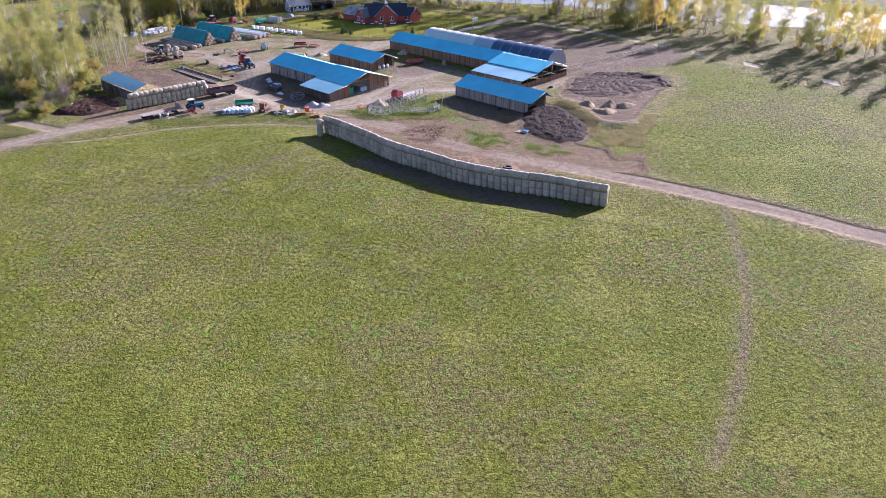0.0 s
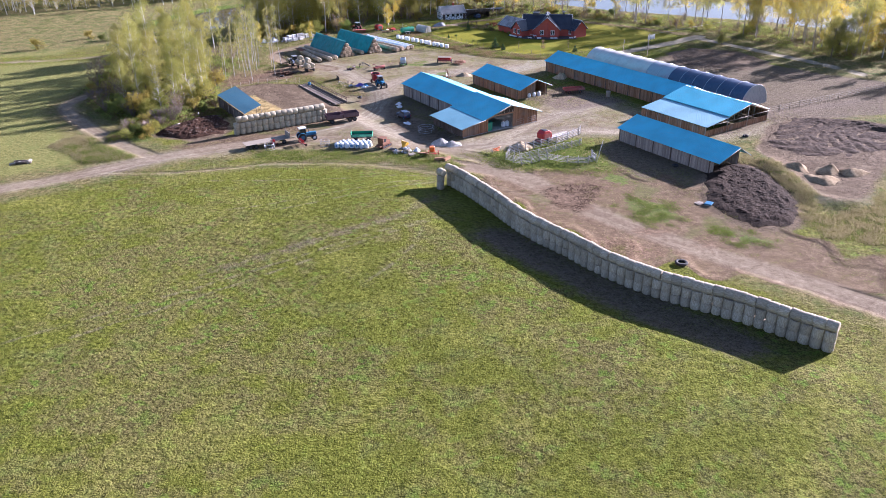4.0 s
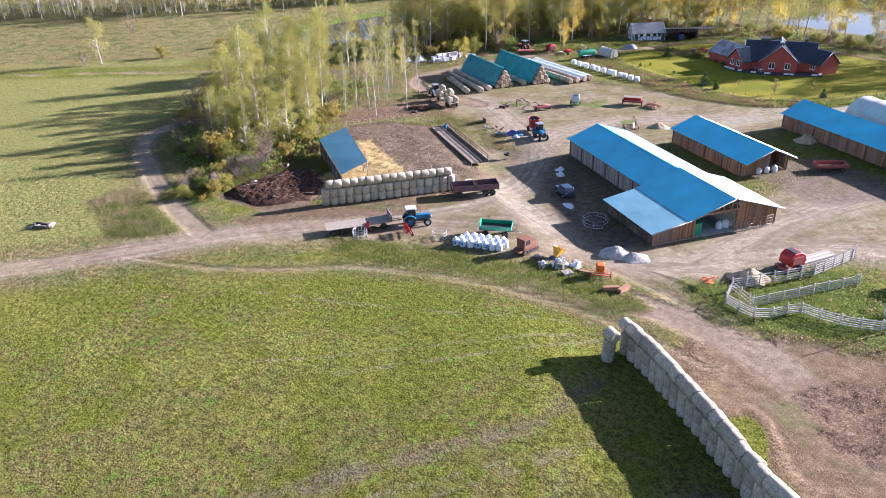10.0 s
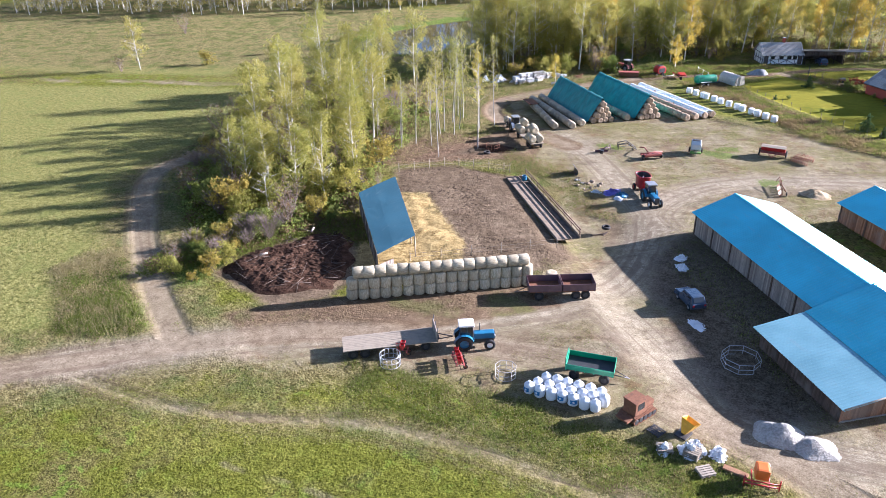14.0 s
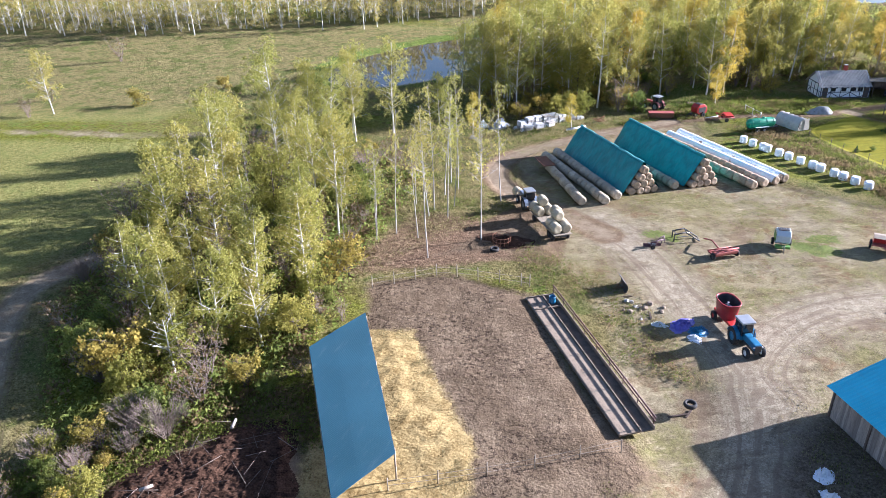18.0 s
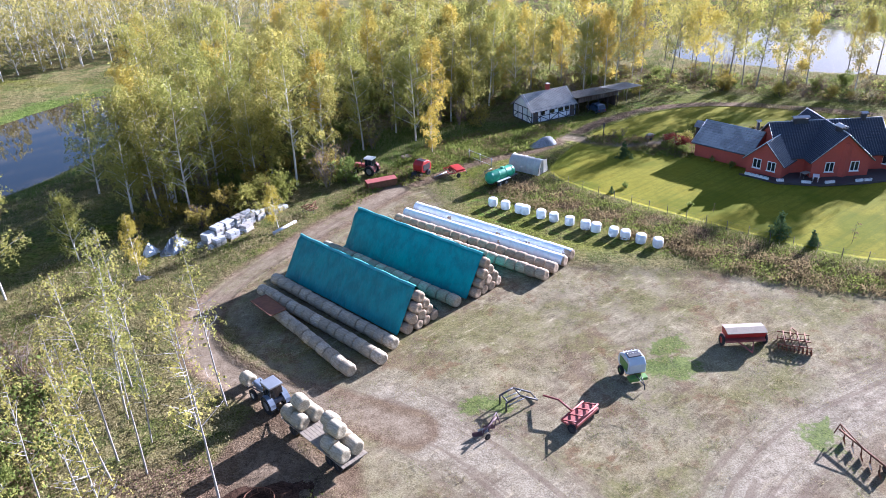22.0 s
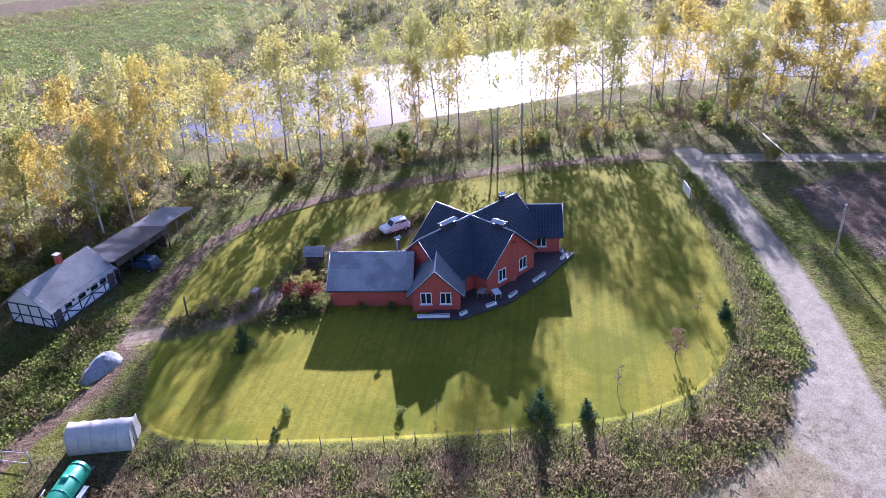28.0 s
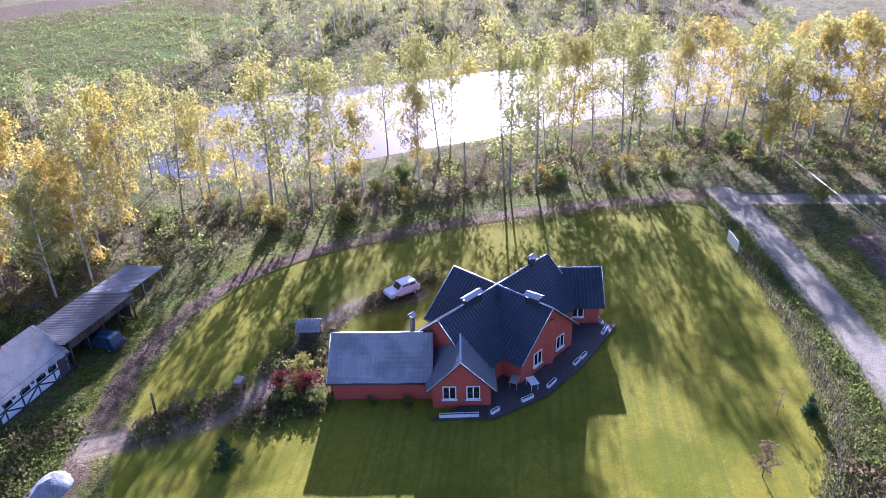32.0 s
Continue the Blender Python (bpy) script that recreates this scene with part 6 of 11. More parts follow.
EAST_WOOD = [(86.6, 228.0), (100.6, 218.0), (109.5, 199.9), (119.8, 188.9), (129.5, 177.1), (159.3, 122.5), (181.3, 147.5), (148.9, 201.7), (139.2, 213.5), (128.9, 224.5), (120.0, 242.6), (106.0, 252.6)]
grove(["lake", "birch", "alder", "birch", "gold"], EAST_WOOD, 72, 3.0, "trees along the east road", 0.6, 0.85)
grove(["drybush", "bush", "drybush", "goldbush"], EAST_WOOD, 50, 2.2, "shrubs along the east road", 0.6, 1.2)
grove(["birch", "gold", "birch"], [(-40, 288), (-31, 297), (-14, 303), (-4, 304), (2, 310), (-8, 316), (-30, 312), (-42, 300)], 17, 3.6, "tall birches behind the outbuilding", 0.8, 1.05)
far_wood("far_wood", "distant birch wood with pale trunks beyond the meadow", ["birch", "birch", "gold", "lake"], [(-275, 256), (-245, 272), (-218, 285), (-190, 293), (-170, 306), (-145, 320), (-136, 336), (-122, 352), (-100, 368), (-70, 392), (-90, 425), (-150, 400), (-190, 360), (-270, 322)], 190, 3.6, 0.7, 1.0)
far_wood("far_scrub", "dark brown scrub below the distant birches", ["drybush", "bush", "alder"], [(-275, 264), (-245, 280), (-190, 300), (-145, 328), (-122, 358), (-100, 376), (-110, 384), (-200, 330), (-272, 288)], 170, 2.6, 0.5, 1.0, 500)
far_wood("lake_wood", "distant scrub and trees beyond the lake", ["birch", "alder", "alder", "bush", "drybush"], [(-10, 345), (20, 372), (60, 372), (100, 348), (150, 310), (190, 290), (240, 330), (150, 420), (60, 400), (0, 392)], 150, 4.0, 0.4, 0.8, 800)
far_wood("north_wood", "dark wood on the far side of the marsh", ["birch", "alder"], [(110, 370), (160, 340), (220, 310), (300, 330), (260, 440), (150, 470), (112, 440)], 90, 5.0, 0.7, 1.0, 800)

# ---- brick house ----


def wpart(name, bm, mat, parent, label=""):
    """A part whose mesh is given in the place's own metres."""
    ob = part(name, bm, mat, parent, label)
    ob.matrix_parent_inverse = parent.matrix_world.inverted()
    return ob


def tile_roof(name, color, rough, dirty=0.15):
    k = Mat(name)
    n, f = k.noise(0.5, 3), k.noise(6.0, 2)
    c = k.mix(k.step(n, 0.3, 0.7), tuple(x * 0.8 for x in color), tuple(x * 1.2 for x in color))
    c = k.mix(k.math("MULTIPLY", k.step(f, 0.5, 0.8), dirty), c, (0.16, 0.16, 0.15))
    return k.done(c, k.step(n, 0.3, 0.7, rough - 0.06, rough + 0.08), 0.0, 0.5)


TILE_DARK = tile_roof("dark_metal_tiles", (0.030, 0.036, 0.050), 0.42)
TILE_GREY = tile_roof("grey_metal_tiles", (0.330, 0.315, 0.300), 0.26)
TILE_MID = tile_roof("mid_grey_metal_tiles", (0.120, 0.118, 0.120), 0.36)
SLATE_OLD = tile_roof("old_corrugated_cement", (0.400, 0.375, 0.340), 0.6, 0.6)
LIMEWASH = simple("limewash", (0.86, 0.87, 0.88), 0.8, vary=0.05, dirty=0.05)
DECK = simple("dark_wet_deck", (0.060, 0.048, 0.045), 0.7, vary=0.3)
EDGE = simple("pale_trim", (0.62, 0.62, 0.64), 0.45, vary=0.1, dirty=0.05)


def tiles(bm, a, b, c, d, step=0.36, course=0.42):
    """A slope of stepped, waved tiles from the eave a-b up to the ridge d-c."""
    a, b, c, d = (Vector(p) for p in (a, b, c, d))
    n = (b - a).cross(d - a).normalized()
    cols = max(2, int(max((b - a).length, (c - d).length) / step)) * 2
    rows = max(2, int((d - a).length / course))
    prev = None
    for r in range(rows):
        for t, lift in ((r / rows, 0.045), ((r + 1) / rows, 0.0)):
            p, q = a.lerp(d, t), b.lerp(c, t)
            line = [bm.verts.new(p.lerp(q, i / cols) + n * (lift * 1.3 + (0.055 if i % 2 else 0.0))) for i in range(cols + 1)]
            if prev:
                for i in range(cols):
                    bm.faces.new((prev[i], prev[i + 1], line[i + 1], line[i]))
            prev = line


house = empty_thing("brick_house", 9.0, 260.0)
tagged(house, "red brick house with cross-shaped dark metal-tiled roof", "house")


def wing(x, y, ang, length, half, eave, ridge, over=0.45, tile=None, ends=(True, True), name="wall", skip_back=False):
    """A gabled wing: starts with a gable at (x, y) and runs along ang."""
    tile = tile or TILE_DARK
    m = pose(x, y, 0, 0, 0, ang)
    bm = fresh()
    sec = [(-half, 0), (half, 0), (half, eave), (0, ridge - 0.12), (-half, eave)]
    rings = [[bm.verts.new(m @ Vector((xx, s, z))) for s, z in sec] for xx in (0.0, length)]
    bm.faces.new(rings[0]), bm.faces.new(rings[1][::-1])
    for i in range(5):
        j = (i + 1) % 5
        bm.faces.new((rings[0][j], rings[0][i], rings[1][i], rings[1][j]))
    wpart(name, bm, BRICK, house)
    sl = (ridge - eave) / half
    lo = eave - over * sl
    x0, x1 = -over if ends[0] else 0.0, length + (over if ends[1] else 0.0)
    for sgn in (1, -1):
        bm = fresh()
        c = [(x0, sgn * (half + over), lo), (x1, sgn * (half + over), lo), (x1, 0, ridge), (x0, 0, ridge)]
        if sgn > 0:
            c = [c[1], c[0], c[3], c[2]]
        c = [m @ Vector(p) for p in c]
        tiles(bm, *c)
        wpart("roof_slope", bm, tile, house)
        bm = fresh()
        slab(bm, *[p - Vector((0, 0, 0.03)) for p in c], 0.10)
        wpart("soffit", bm, DARKSTEEL, house)
        bm = fresh()
        a, b = m @ Vector((x0, sgn * (half + over + 0.06), lo - 0.03)), m @ Vector((x1, sgn * (half + over + 0.06), lo - 0.03))
        tube(bm, a, b, 0.07, seg=6)
        wpart("gutter", bm, DARKSTEEL, house)
        for e, xx in zip(ends, (x0, x1)):
            if e:
                bm = fresh()
                tube(bm, m @ Vector((xx, sgn * (half + over), lo + 0.02)), m @ Vector((xx, 0, ridge + 0.03)), 0.04, seg=4)
                wpart("verge_trim", bm, EDGE, house, "pale metal verge trim")
    bm = fresh()
    tube(bm, m @ Vector((x0, 0, ridge + 0.03)), m @ Vector((x1, 0, ridge + 0.03)), 0.08, seg=6)
    wpart("ridge_cap", bm, EDGE if tile is TILE_MID else STEEL, house, "grey metal ridge cap")
    return m


def window(m, w=1.25, h=1.35, sill=1.0):
    """A white two-leaf window on a wall; m: its place, with x out of the wall."""
    bm = fresh()
    for y0, y1, z0, z1 in ((-w / 2, w / 2, h - 0.09, h), (-w / 2, w / 2, 0, 0.09), (-w / 2, -w / 2 + 0.09, 0.09, h - 0.09), (w / 2 - 0.09, w / 2, 0.09, h - 0.09), (-0.05, 0.05, 0.09, h - 0.09)):
        box(bm, 0.0, 0.07, y0, y1, sill + z0, sill + z1, m)
    fr = wpart("window", bm, WHITE, house, "white plastic window frame")
    for y0, y1 in ((-w / 2 + 0.09, -0.05), (0.05, w / 2 - 0.09)):
        bm = fresh()
        box(bm, 0.005, 0.03, y0, y1, sill + 0.09, sill + h - 0.09, m)
        part("pane", bm, GLASS, fr)
    bm = fresh()
    box(bm, 0.0, 0.2, -w / 2 - 0.08, w / 2 + 0.08, sill - 0.06, sill, m)
    part("sill", bm, WHITE, fr)


W1 = wing(9.9, 254.9, 87.0, 10.9, 3.9, 2.85, 6.3)
W2 = wing(2.7, 261.2, -3.0, 15.0, 3.9, 2.85, 6.3)
G1 = wing(0.5, 257.3, 39.5, 7.0, 2.45, 2.5, 4.95, tile=TILE_MID, ends=(True, False))
RW = wing(20.6, 256.2, 129.6, 5.6, 2.55, 2.7, 5.1)
GAR = wing(-2.85, 268.75, -51.0, 8.6, 3.4, 2.35, 4.55, tile=TILE_GREY, ends=(True, False), name="garage_wall")
BACK = wing(13.6, 266.6, 200.0, 5.0, 1.6, 2.3, 3.6)
# a flat-fronted bay with two faces under the south gable
for p, q in (((6.7, 257.4), (10.2, 254.5)), ((10.2, 254.5), (13.7, 256.0))):
    a = math.atan2(q[1] - p[1], q[0] - p[0])
    bm = fresh()
    nx_, ny_ = math.sin(a) * 0.15, -math.cos(a) * 0.15
    pts = [(p[0], p[1]), (q[0], q[1]), (q[0] - nx_ * 2, q[1] - ny_ * 2 + 0.6), (p[0] - nx_ * 2, p[1] - ny_ * 2 + 0.6)]
    lo = [bm.verts.new((u, v, 0)) for u, v in pts]
    hi = [bm.verts.new((u, v, 2.75 + (2.2 if abs(u - 10.2) < 0.6 else 0.0))) for u, v in pts]
    bm.faces.new(lo[::-1]), bm.faces.new(hi)
    for i in range(4):
        bm.faces.new((lo[i], lo[(i + 1) % 4], hi[(i + 1) % 4], hi[i]))
    wpart("bay_wall", bm, BRICK, house)
    window(pose((p[0] + q[0]) / 2 + nx_ * 0.1, (p[1] + q[1]) / 2 + ny_ * 0.1, 0, 0, 0, math.degrees(a) - 90), 1.1, 1.5, 0.9)
for s in (-1.0, 1.0):
    window(G1 @ pose(-0.01, s * 1.0, 0, 0, 0, 180), 1.15, 1.35, 0.95)
window(RW @ pose(2.1, 2.56, 0, 0, 0, 90), 1.2, 1.4, 0.95)
for s in (-1.9, 1.5):
    window(W1 @ pose(-0.01, s, 0, 0, 0, 180), 1.2, 1.4, 0.95)
window(pose(5.6, 257.9, 0, 0, 0, -93), 1.0, 1.6, 0.7)
window(W1 @ pose(11.61, 0, 0, 0, 0, 0), 1.4, 1.4, 1.0)
window(W2 @ pose(15.01, 0, 0, 0, 0, 0), 1.4, 1.4, 1.0)


def chimney(x, y, w, l, z0, z1, ang):
    bm = fresh()
    rbox(bm, -l / 2, l / 2, -w / 2, w / 2, z0, z1, 0.03, pose(x, y, 0, 0, 0, ang))
    ch = wpart("chimney", bm, DARKSTEEL, house, "dark clad chimney")
    bm = fresh()
    m = pose(x, y, 0, 0, 0, ang)
    slab(bm, m @ Vector((-l / 2 - 0.15, -w / 2 - 0.12, z1 + 0.2)), m @ Vector((l / 2 + 0.15, -w / 2 - 0.12, z1 + 0.2)), m @ Vector((l / 2 + 0.15, 0, z1 + 0.42)), m @ Vector((-l / 2 - 0.15, 0, z1 + 0.42)), 0.04)
    slab(bm, m @ Vector((l / 2 + 0.15, w / 2 + 0.12, z1 + 0.2)), m @ Vector((-l / 2 - 0.15, w / 2 + 0.12, z1 + 0.2)), m @ Vector((-l / 2 - 0.15, 0, z1 + 0.42)), m @ Vector((l / 2 + 0.15, 0, z1 + 0.42)), 0.04)
    for sx in (-1, 1):
        for sy in (-1, 1):
            p = m @ Vector((sx * (l / 2 - 0.06), sy * (w / 2 - 0.06), z1))
            tube(bm, p, p + Vector((0, 0, 0.25)), 0.025, seg=4)
    part("chimney_cap", bm, STEEL, ch, "grey metal chimney cap")


chimney(6.6, 260.9, 0.6, 2.0, 5.2, 6.7, -3)
chimney(10.0, 256.6, 0.8, 1.3, 5.2, 6.6, 93)
chimney(15.4, 260.5, 0.5, 0.6, 5.4, 6.9, -3)
chimney(2.6, 264.6, 0.35, 0.35, 3.0, 5.2, 0)

# dark deck in front of the house, with planters and a table
bm = fresh()
deck_pts = [(-2.4, 258.2), (1.0, 254.2), (6.2, 252.4), (12.5, 252.2), (19.4, 253.0), (18.2, 257.0), (6.0, 258.5), (1.5, 257.0)]
lo, hi = [bm.verts.new((x, y, 0.0)) for x, y in deck_pts], [bm.verts.new((x, y, 0.22)) for x, y in deck_pts]
bm.faces.new(hi), bm.faces.new(lo[::-1])
for i in range(len(deck_pts)):
    j = (i + 1) % len(deck_pts)
    bm.faces.new((lo[i], lo[j], hi[j], hi[i]))
tagged(part("terrace_deck", bm, DECK), "dark timber terrace round the front of the house", "terrace", kind="structure")
for x, y, l, a in ((-0.7, 256.6, 3.3, -49), (1.6, 254.6, 0.9, -10), (4.6, 253.4, 1.2, -18), (7.6, 252.9, 1.3, 2), (11.6, 252.8, 1.0, 3), (12.8, 252.8, 1.0, 3), (17.6, 253.3, 1.2, 8), (18.9, 254.6, 1.2, 60)):
    ob = empty_thing("planter_box", x, y, a, 0.22)
    tagged(ob, "long white planter box on the dark terrace", "planter", "planters of the terrace")
    bm = fresh()
    for y0, y1, x0, x1 in ((-0.14, -0.10, -l / 2, l / 2), (0.10, 0.14, -l / 2, l / 2), (-0.10, 0.10, -l / 2, -l / 2 + 0.04), (-0.10, 0.10, l / 2 - 0.04, l / 2)):
        box(bm, x0, x1, y0, y1, 0, 0.32)
    part("box", bm, WHITE, ob)
    bm = fresh()
    box(bm, -l / 2 + 0.04, l / 2 - 0.04, -0.10, 0.10, 0.02, 0.26)
    part("soil", bm, DECK, ob)


def garden_table(x, y, a, mat, label):
    ob = empty_thing("garden_table", x, y, a, 0.22)
    tagged(ob, label, "table")
    bm = fresh()
    rbox(bm, -0.6, 0.6, -0.4, 0.4, 0.70, 0.75, 0.02)
    part("tabletop", bm, mat, ob)
    for sx in (-0.5, 0.5):
        for sy in (-0.3, 0.3):
            bm = fresh()
            tube(bm, (sx, sy, 0), (sx, sy, 0.7), 0.03, seg=6)
            part("leg", bm, mat, ob)


garden_table(5.4, 255.3, 20, WOOD_POLE, "grey wooden garden table on the terrace")
garden_table(6.2, 254.0, 60, WHITE, "white garden table on the terrace")

# ---- half-timbered outbuilding with sheds ----
hut = empty_thing("outbuilding", -20.0, 291.0)
tagged(hut, "white half-timbered outbuilding with corrugated roof and open sheds", "outbuilding")
HA = 24.0
HM = pose(-26.4, 285.7, 0, 0, 0, HA)  # x along the front, y into the building


def hut_build():
    L, D, e, r = 9.2, 5.6, 2.5, 4.6
    for name, p, q, top in (("front_wall", (0, 0), (L, 0), lambda s: e), ("end_wall", (0, D), (0, 0), lambda s: e + (r - e) * (1 - abs(2 * s - 1))), ("end_wall", (L, 0), (L, D), lambda s: e + (r - e) * (1 - abs(2 * s - 1))), ("back_wall", (L, D), (0, D), lambda s: e)):
        bm = fresh()
        n = 24
        d = Vector((q[0] - p[0], q[1] - p[1], 0))
        side = Vector((-d.y, d.x, 0)).normalized() * 0.18
        rows = []
        for i in range(n + 1):
            b = Vector((*p, 0)) + d * i / n
            rows.append([bm.verts.new(HM @ (b + o + Vector((0, 0, z)))) for o, z in ((side * 0, 0), (side * 0, top(i / n)), (side, top(i / n)), (side, 0))])
        for a, b in zip(rows, rows[1:]):
            for k in range(4):
                bm.faces.new((a[k], b[k], b[(k + 1) % 4], a[(k + 1) % 4]))
        bm.faces.new(rows[0][::-1]), bm.faces.new(rows[-1])
        wpart(name, bm, LIMEWASH, hut, "whitewashed panel wall")
    beams = []
    for i in range(6):
        x = i * L / 5
        beams.append(((x, -0.03, 0), (x, -0.03, e)))
    for z in (0.1, 1.15, e - 0.08):
        beams.append(((0, -0.03, z), (L, -0.03, z)))
    for i in range(5):
        x = i * L / 5
        beams.append(((x, -0.03, 1.1 if i % 2 else 0.1), (x + L / 5, -0.03, 0.1 if i % 2 else 1.1)))
    for i in range(5):
        y = i * D / 4
        beams.append(((-0.03, y, 0), (-0.03, y, e)))
    for z in (0.1, 1.2, e):
        beams.append(((-0.03, 0, z), (-0.03, D, z)))
    beams += [((-0.03, 0, 0.1), (-0.03, D / 4, 1.2)), ((-0.03, D, 0.1), (-0.03, D * 3 / 4, 1.2))]
    for a, b in beams:
        bm = fresh()
        tube(bm, HM @ Vector(a), HM @ Vector(b), 0.075, seg=4, smooth=False)
        wpart("timber", bm, simple_dark, hut, "dark timber beam")
    for x in (1.8, 3.8, 5.6, 6.9):
        bm = fresh()
        box(bm, x, x + 0.9, -0.05, 0.02, 1.3, 2.0, HM)
        w = wpart("window", bm, GLASS, hut, "dark narrow window")
    for x in (0.25, 8.0):
        bm = fresh()
        box(bm, x, x + 1.0, -0.04, 0.02, 0.05, 2.05, HM)
        wpart("door", bm, WOOD_DARK, hut, "dark open doorway")
    o = 0.5
    sl = (r - e) / (D / 2)
    bm = fresh()
    sheet(bm, HM @ Vector((-o, -o, e - o * sl)), HM @ Vector((L + 0.1, -o, e - o * sl)), HM @ Vector((L + 0.1, D / 2, r)), HM @ Vector((-o, D / 2, r)), 0.26, 0.06)
    wpart("roof_slope", bm, SLATE_OLD, hut, "grey corrugated roof with mossy stains")
    bm = fresh()
    sheet(bm, HM @ Vector((L + 0.1, D + o, e - o * sl)), HM @ Vector((-o, D + o, e - o * sl)), HM @ Vector((-o, D / 2, r)), HM @ Vector((L + 0.1, D / 2, r)), 0.26, 0.06)
    wpart("roof_slope", bm, SLATE_OLD, hut)
    bm = fresh()
    rbox(bm, 5.0, 5.55, D / 2 - 0.1, D / 2 + 0.5, r - 0.5, r + 0.95, 0.03, HM)
    ch = wpart("chimney", bm, BRICK, hut, "short red brick chimney")
    bm = fresh()
    rbox(bm, 4.93, 5.62, D / 2 - 0.17, D / 2 + 0.57, r + 0.95, r + 1.05, 0.02, HM)
    part("chimney_cap", bm, CONCRETE, ch)
    for i in range(9):
        bm = fresh()
        x = 0.3 + i * 1.05
        rbox(bm, x, x + 0.3, -o - 0.16, -o - 0.02, e - o * sl - 0.10, e - o * sl + 0.14, 0.02, HM)
        wpart("rafter_end", bm, simple_dark, hut, "dark rafter end under the eave")
    # open shed with a low dark roof
    bm = fresh()
    sheet(bm, HM @ Vector((L - 0.3, -0.6, 3.2)), HM @ Vector((L + 9.4, -0.6, 3.0)), HM @ Vector((L + 9.4, D, 2.2)), HM @ Vector((L - 0.3, D, 2.4)), 0.3, 0.04)
    wpart("shed_roof", bm, TILE_MID, hut, "dark sheet roof of the open shed")
    for i in range(5):
        for y, z in ((-0.3, 2.95), (D - 0.2, 2.2)):
            bm = fresh()
            p = HM @ Vector((L + 0.4 + i * 2.2, y, 0))
            tube(bm, p, p + Vector((0, 0, z)), 0.08, seg=6)
            wpart("post", bm, WOOD_DARK, hut)
    bm = fresh()
    p, q = HM @ Vector((L + 9.2, D - 0.1, 0)), HM @ Vector((L, D - 0.1, 0))
    boards(bm, (p.x, p.y), (q.x, q.y), 0, lambda s: 2.15)
    tagged(wpart("shed_back", bm, WOOD_DARK, hut), kind="stuff")
    bm = fresh()
    p, q = HM @ Vector((L + 9.2, 0.2, 0)), HM @ Vector((L + 9.2, D - 0.1, 0))
    boards(bm, (p.x, p.y), (q.x, q.y), 0, lambda s: 2.8 - 0.7 * s)
    tagged(wpart("shed_end", bm, WOOD_DARK, hut), kind="stuff")
    bm = fresh()
    p, q = HM @ Vector((L + 0.5, -0.3, 0)), HM @ Vector((L + 9.2, -0.3, 0))
    boards(bm, (p.x, p.y), (q.x, q.y), 2.1, lambda s: 3.0)
    tagged(wpart("shed_fascia", bm, WOOD_DARK, hut), kind="stuff")
    bm = fresh()
    sheet(bm, HM @ Vector((L + 9.4, 0.6, 2.6)), HM @ Vector((L + 15.4, 0.2, 2.7)), HM @ Vector((L + 15.4, 5.0, 2.3)), HM @ Vector((L + 9.4, 5.4, 2.2)), 0.26, 0.06)
    wpart("canopy_roof", bm, SLATE_OLD, hut, "grey corrugated canopy on posts")
    for x, y in ((12.2, 0.6), (15.2, 0.5), (15.2, 4.6), (12.2, 4.8)):
        bm = fresh()
        p = HM @ Vector((L + x, y, 0))
        tube(bm, p, p + Vector((0, 0, 2.5)), 0.06, seg=6)
        wpart("post", bm, WOOD_POLE, hut)


simple_dark = simple("dark_blue_timber", (0.045, 0.055, 0.085), 0.8)
hut_build()
# ---- shed in the muddy pen ----
shed = empty_thing("open_shed", -60.8, 170.4)
tagged(shed, "open cattle shelter with dark blue sheet-metal roof on posts", "shed")
SE, SS, SW_, SN = Vector((-54.1, 165.7, 3.2)), Vector((-56.1, 160.5, 2.75)), Vector((-67.5, 174.8, 2.75)), Vector((-65.4, 181.0, 3.2))
M1, M2 = SS.lerp(SE, 0.42) + Vector((0, 0, 0.05)), SW_.lerp(SN, 0.42) + Vector((0, 0, 0.05))
bm = fresh()
sheet(bm, SW_, SS, M1, M2, 0.2, 0.016)
wpart("roof_slope", bm, ROOF_NAVY, shed)
bm = fresh()
sheet(bm, SE, SN, M2, M1, 0.2, 0.016)
wpart("roof_slope", bm, ROOF_NAVY, shed)
for i in range(6):
    for a, b in ((SE, SN), (SS, SW_)):
        p = a.lerp(b, 0.03 + 0.188 * i)
        bm = fresh()
        tube(bm, (p.x, p.y, 0), (p.x, p.y, p.z - 0.05), 0.07, seg=6)
        wpart("post", bm, WOOD_POLE, shed)
bm = fresh()
boards(bm, (SW_.x, SW_.y), (SS.x, SS.y), 0, lambda s: 2.5)
wpart("back_wall", bm, WOOD_DARK, shed)
bm = fresh()
boards(bm, (SS.x, SS.y), (SS.x * 0.6 + SE.x * 0.4, SS.y * 0.6 + SE.y * 0.4), 0, lambda s: 1.4)
wpart("end_wall", bm, WOOD_GREY, shed)

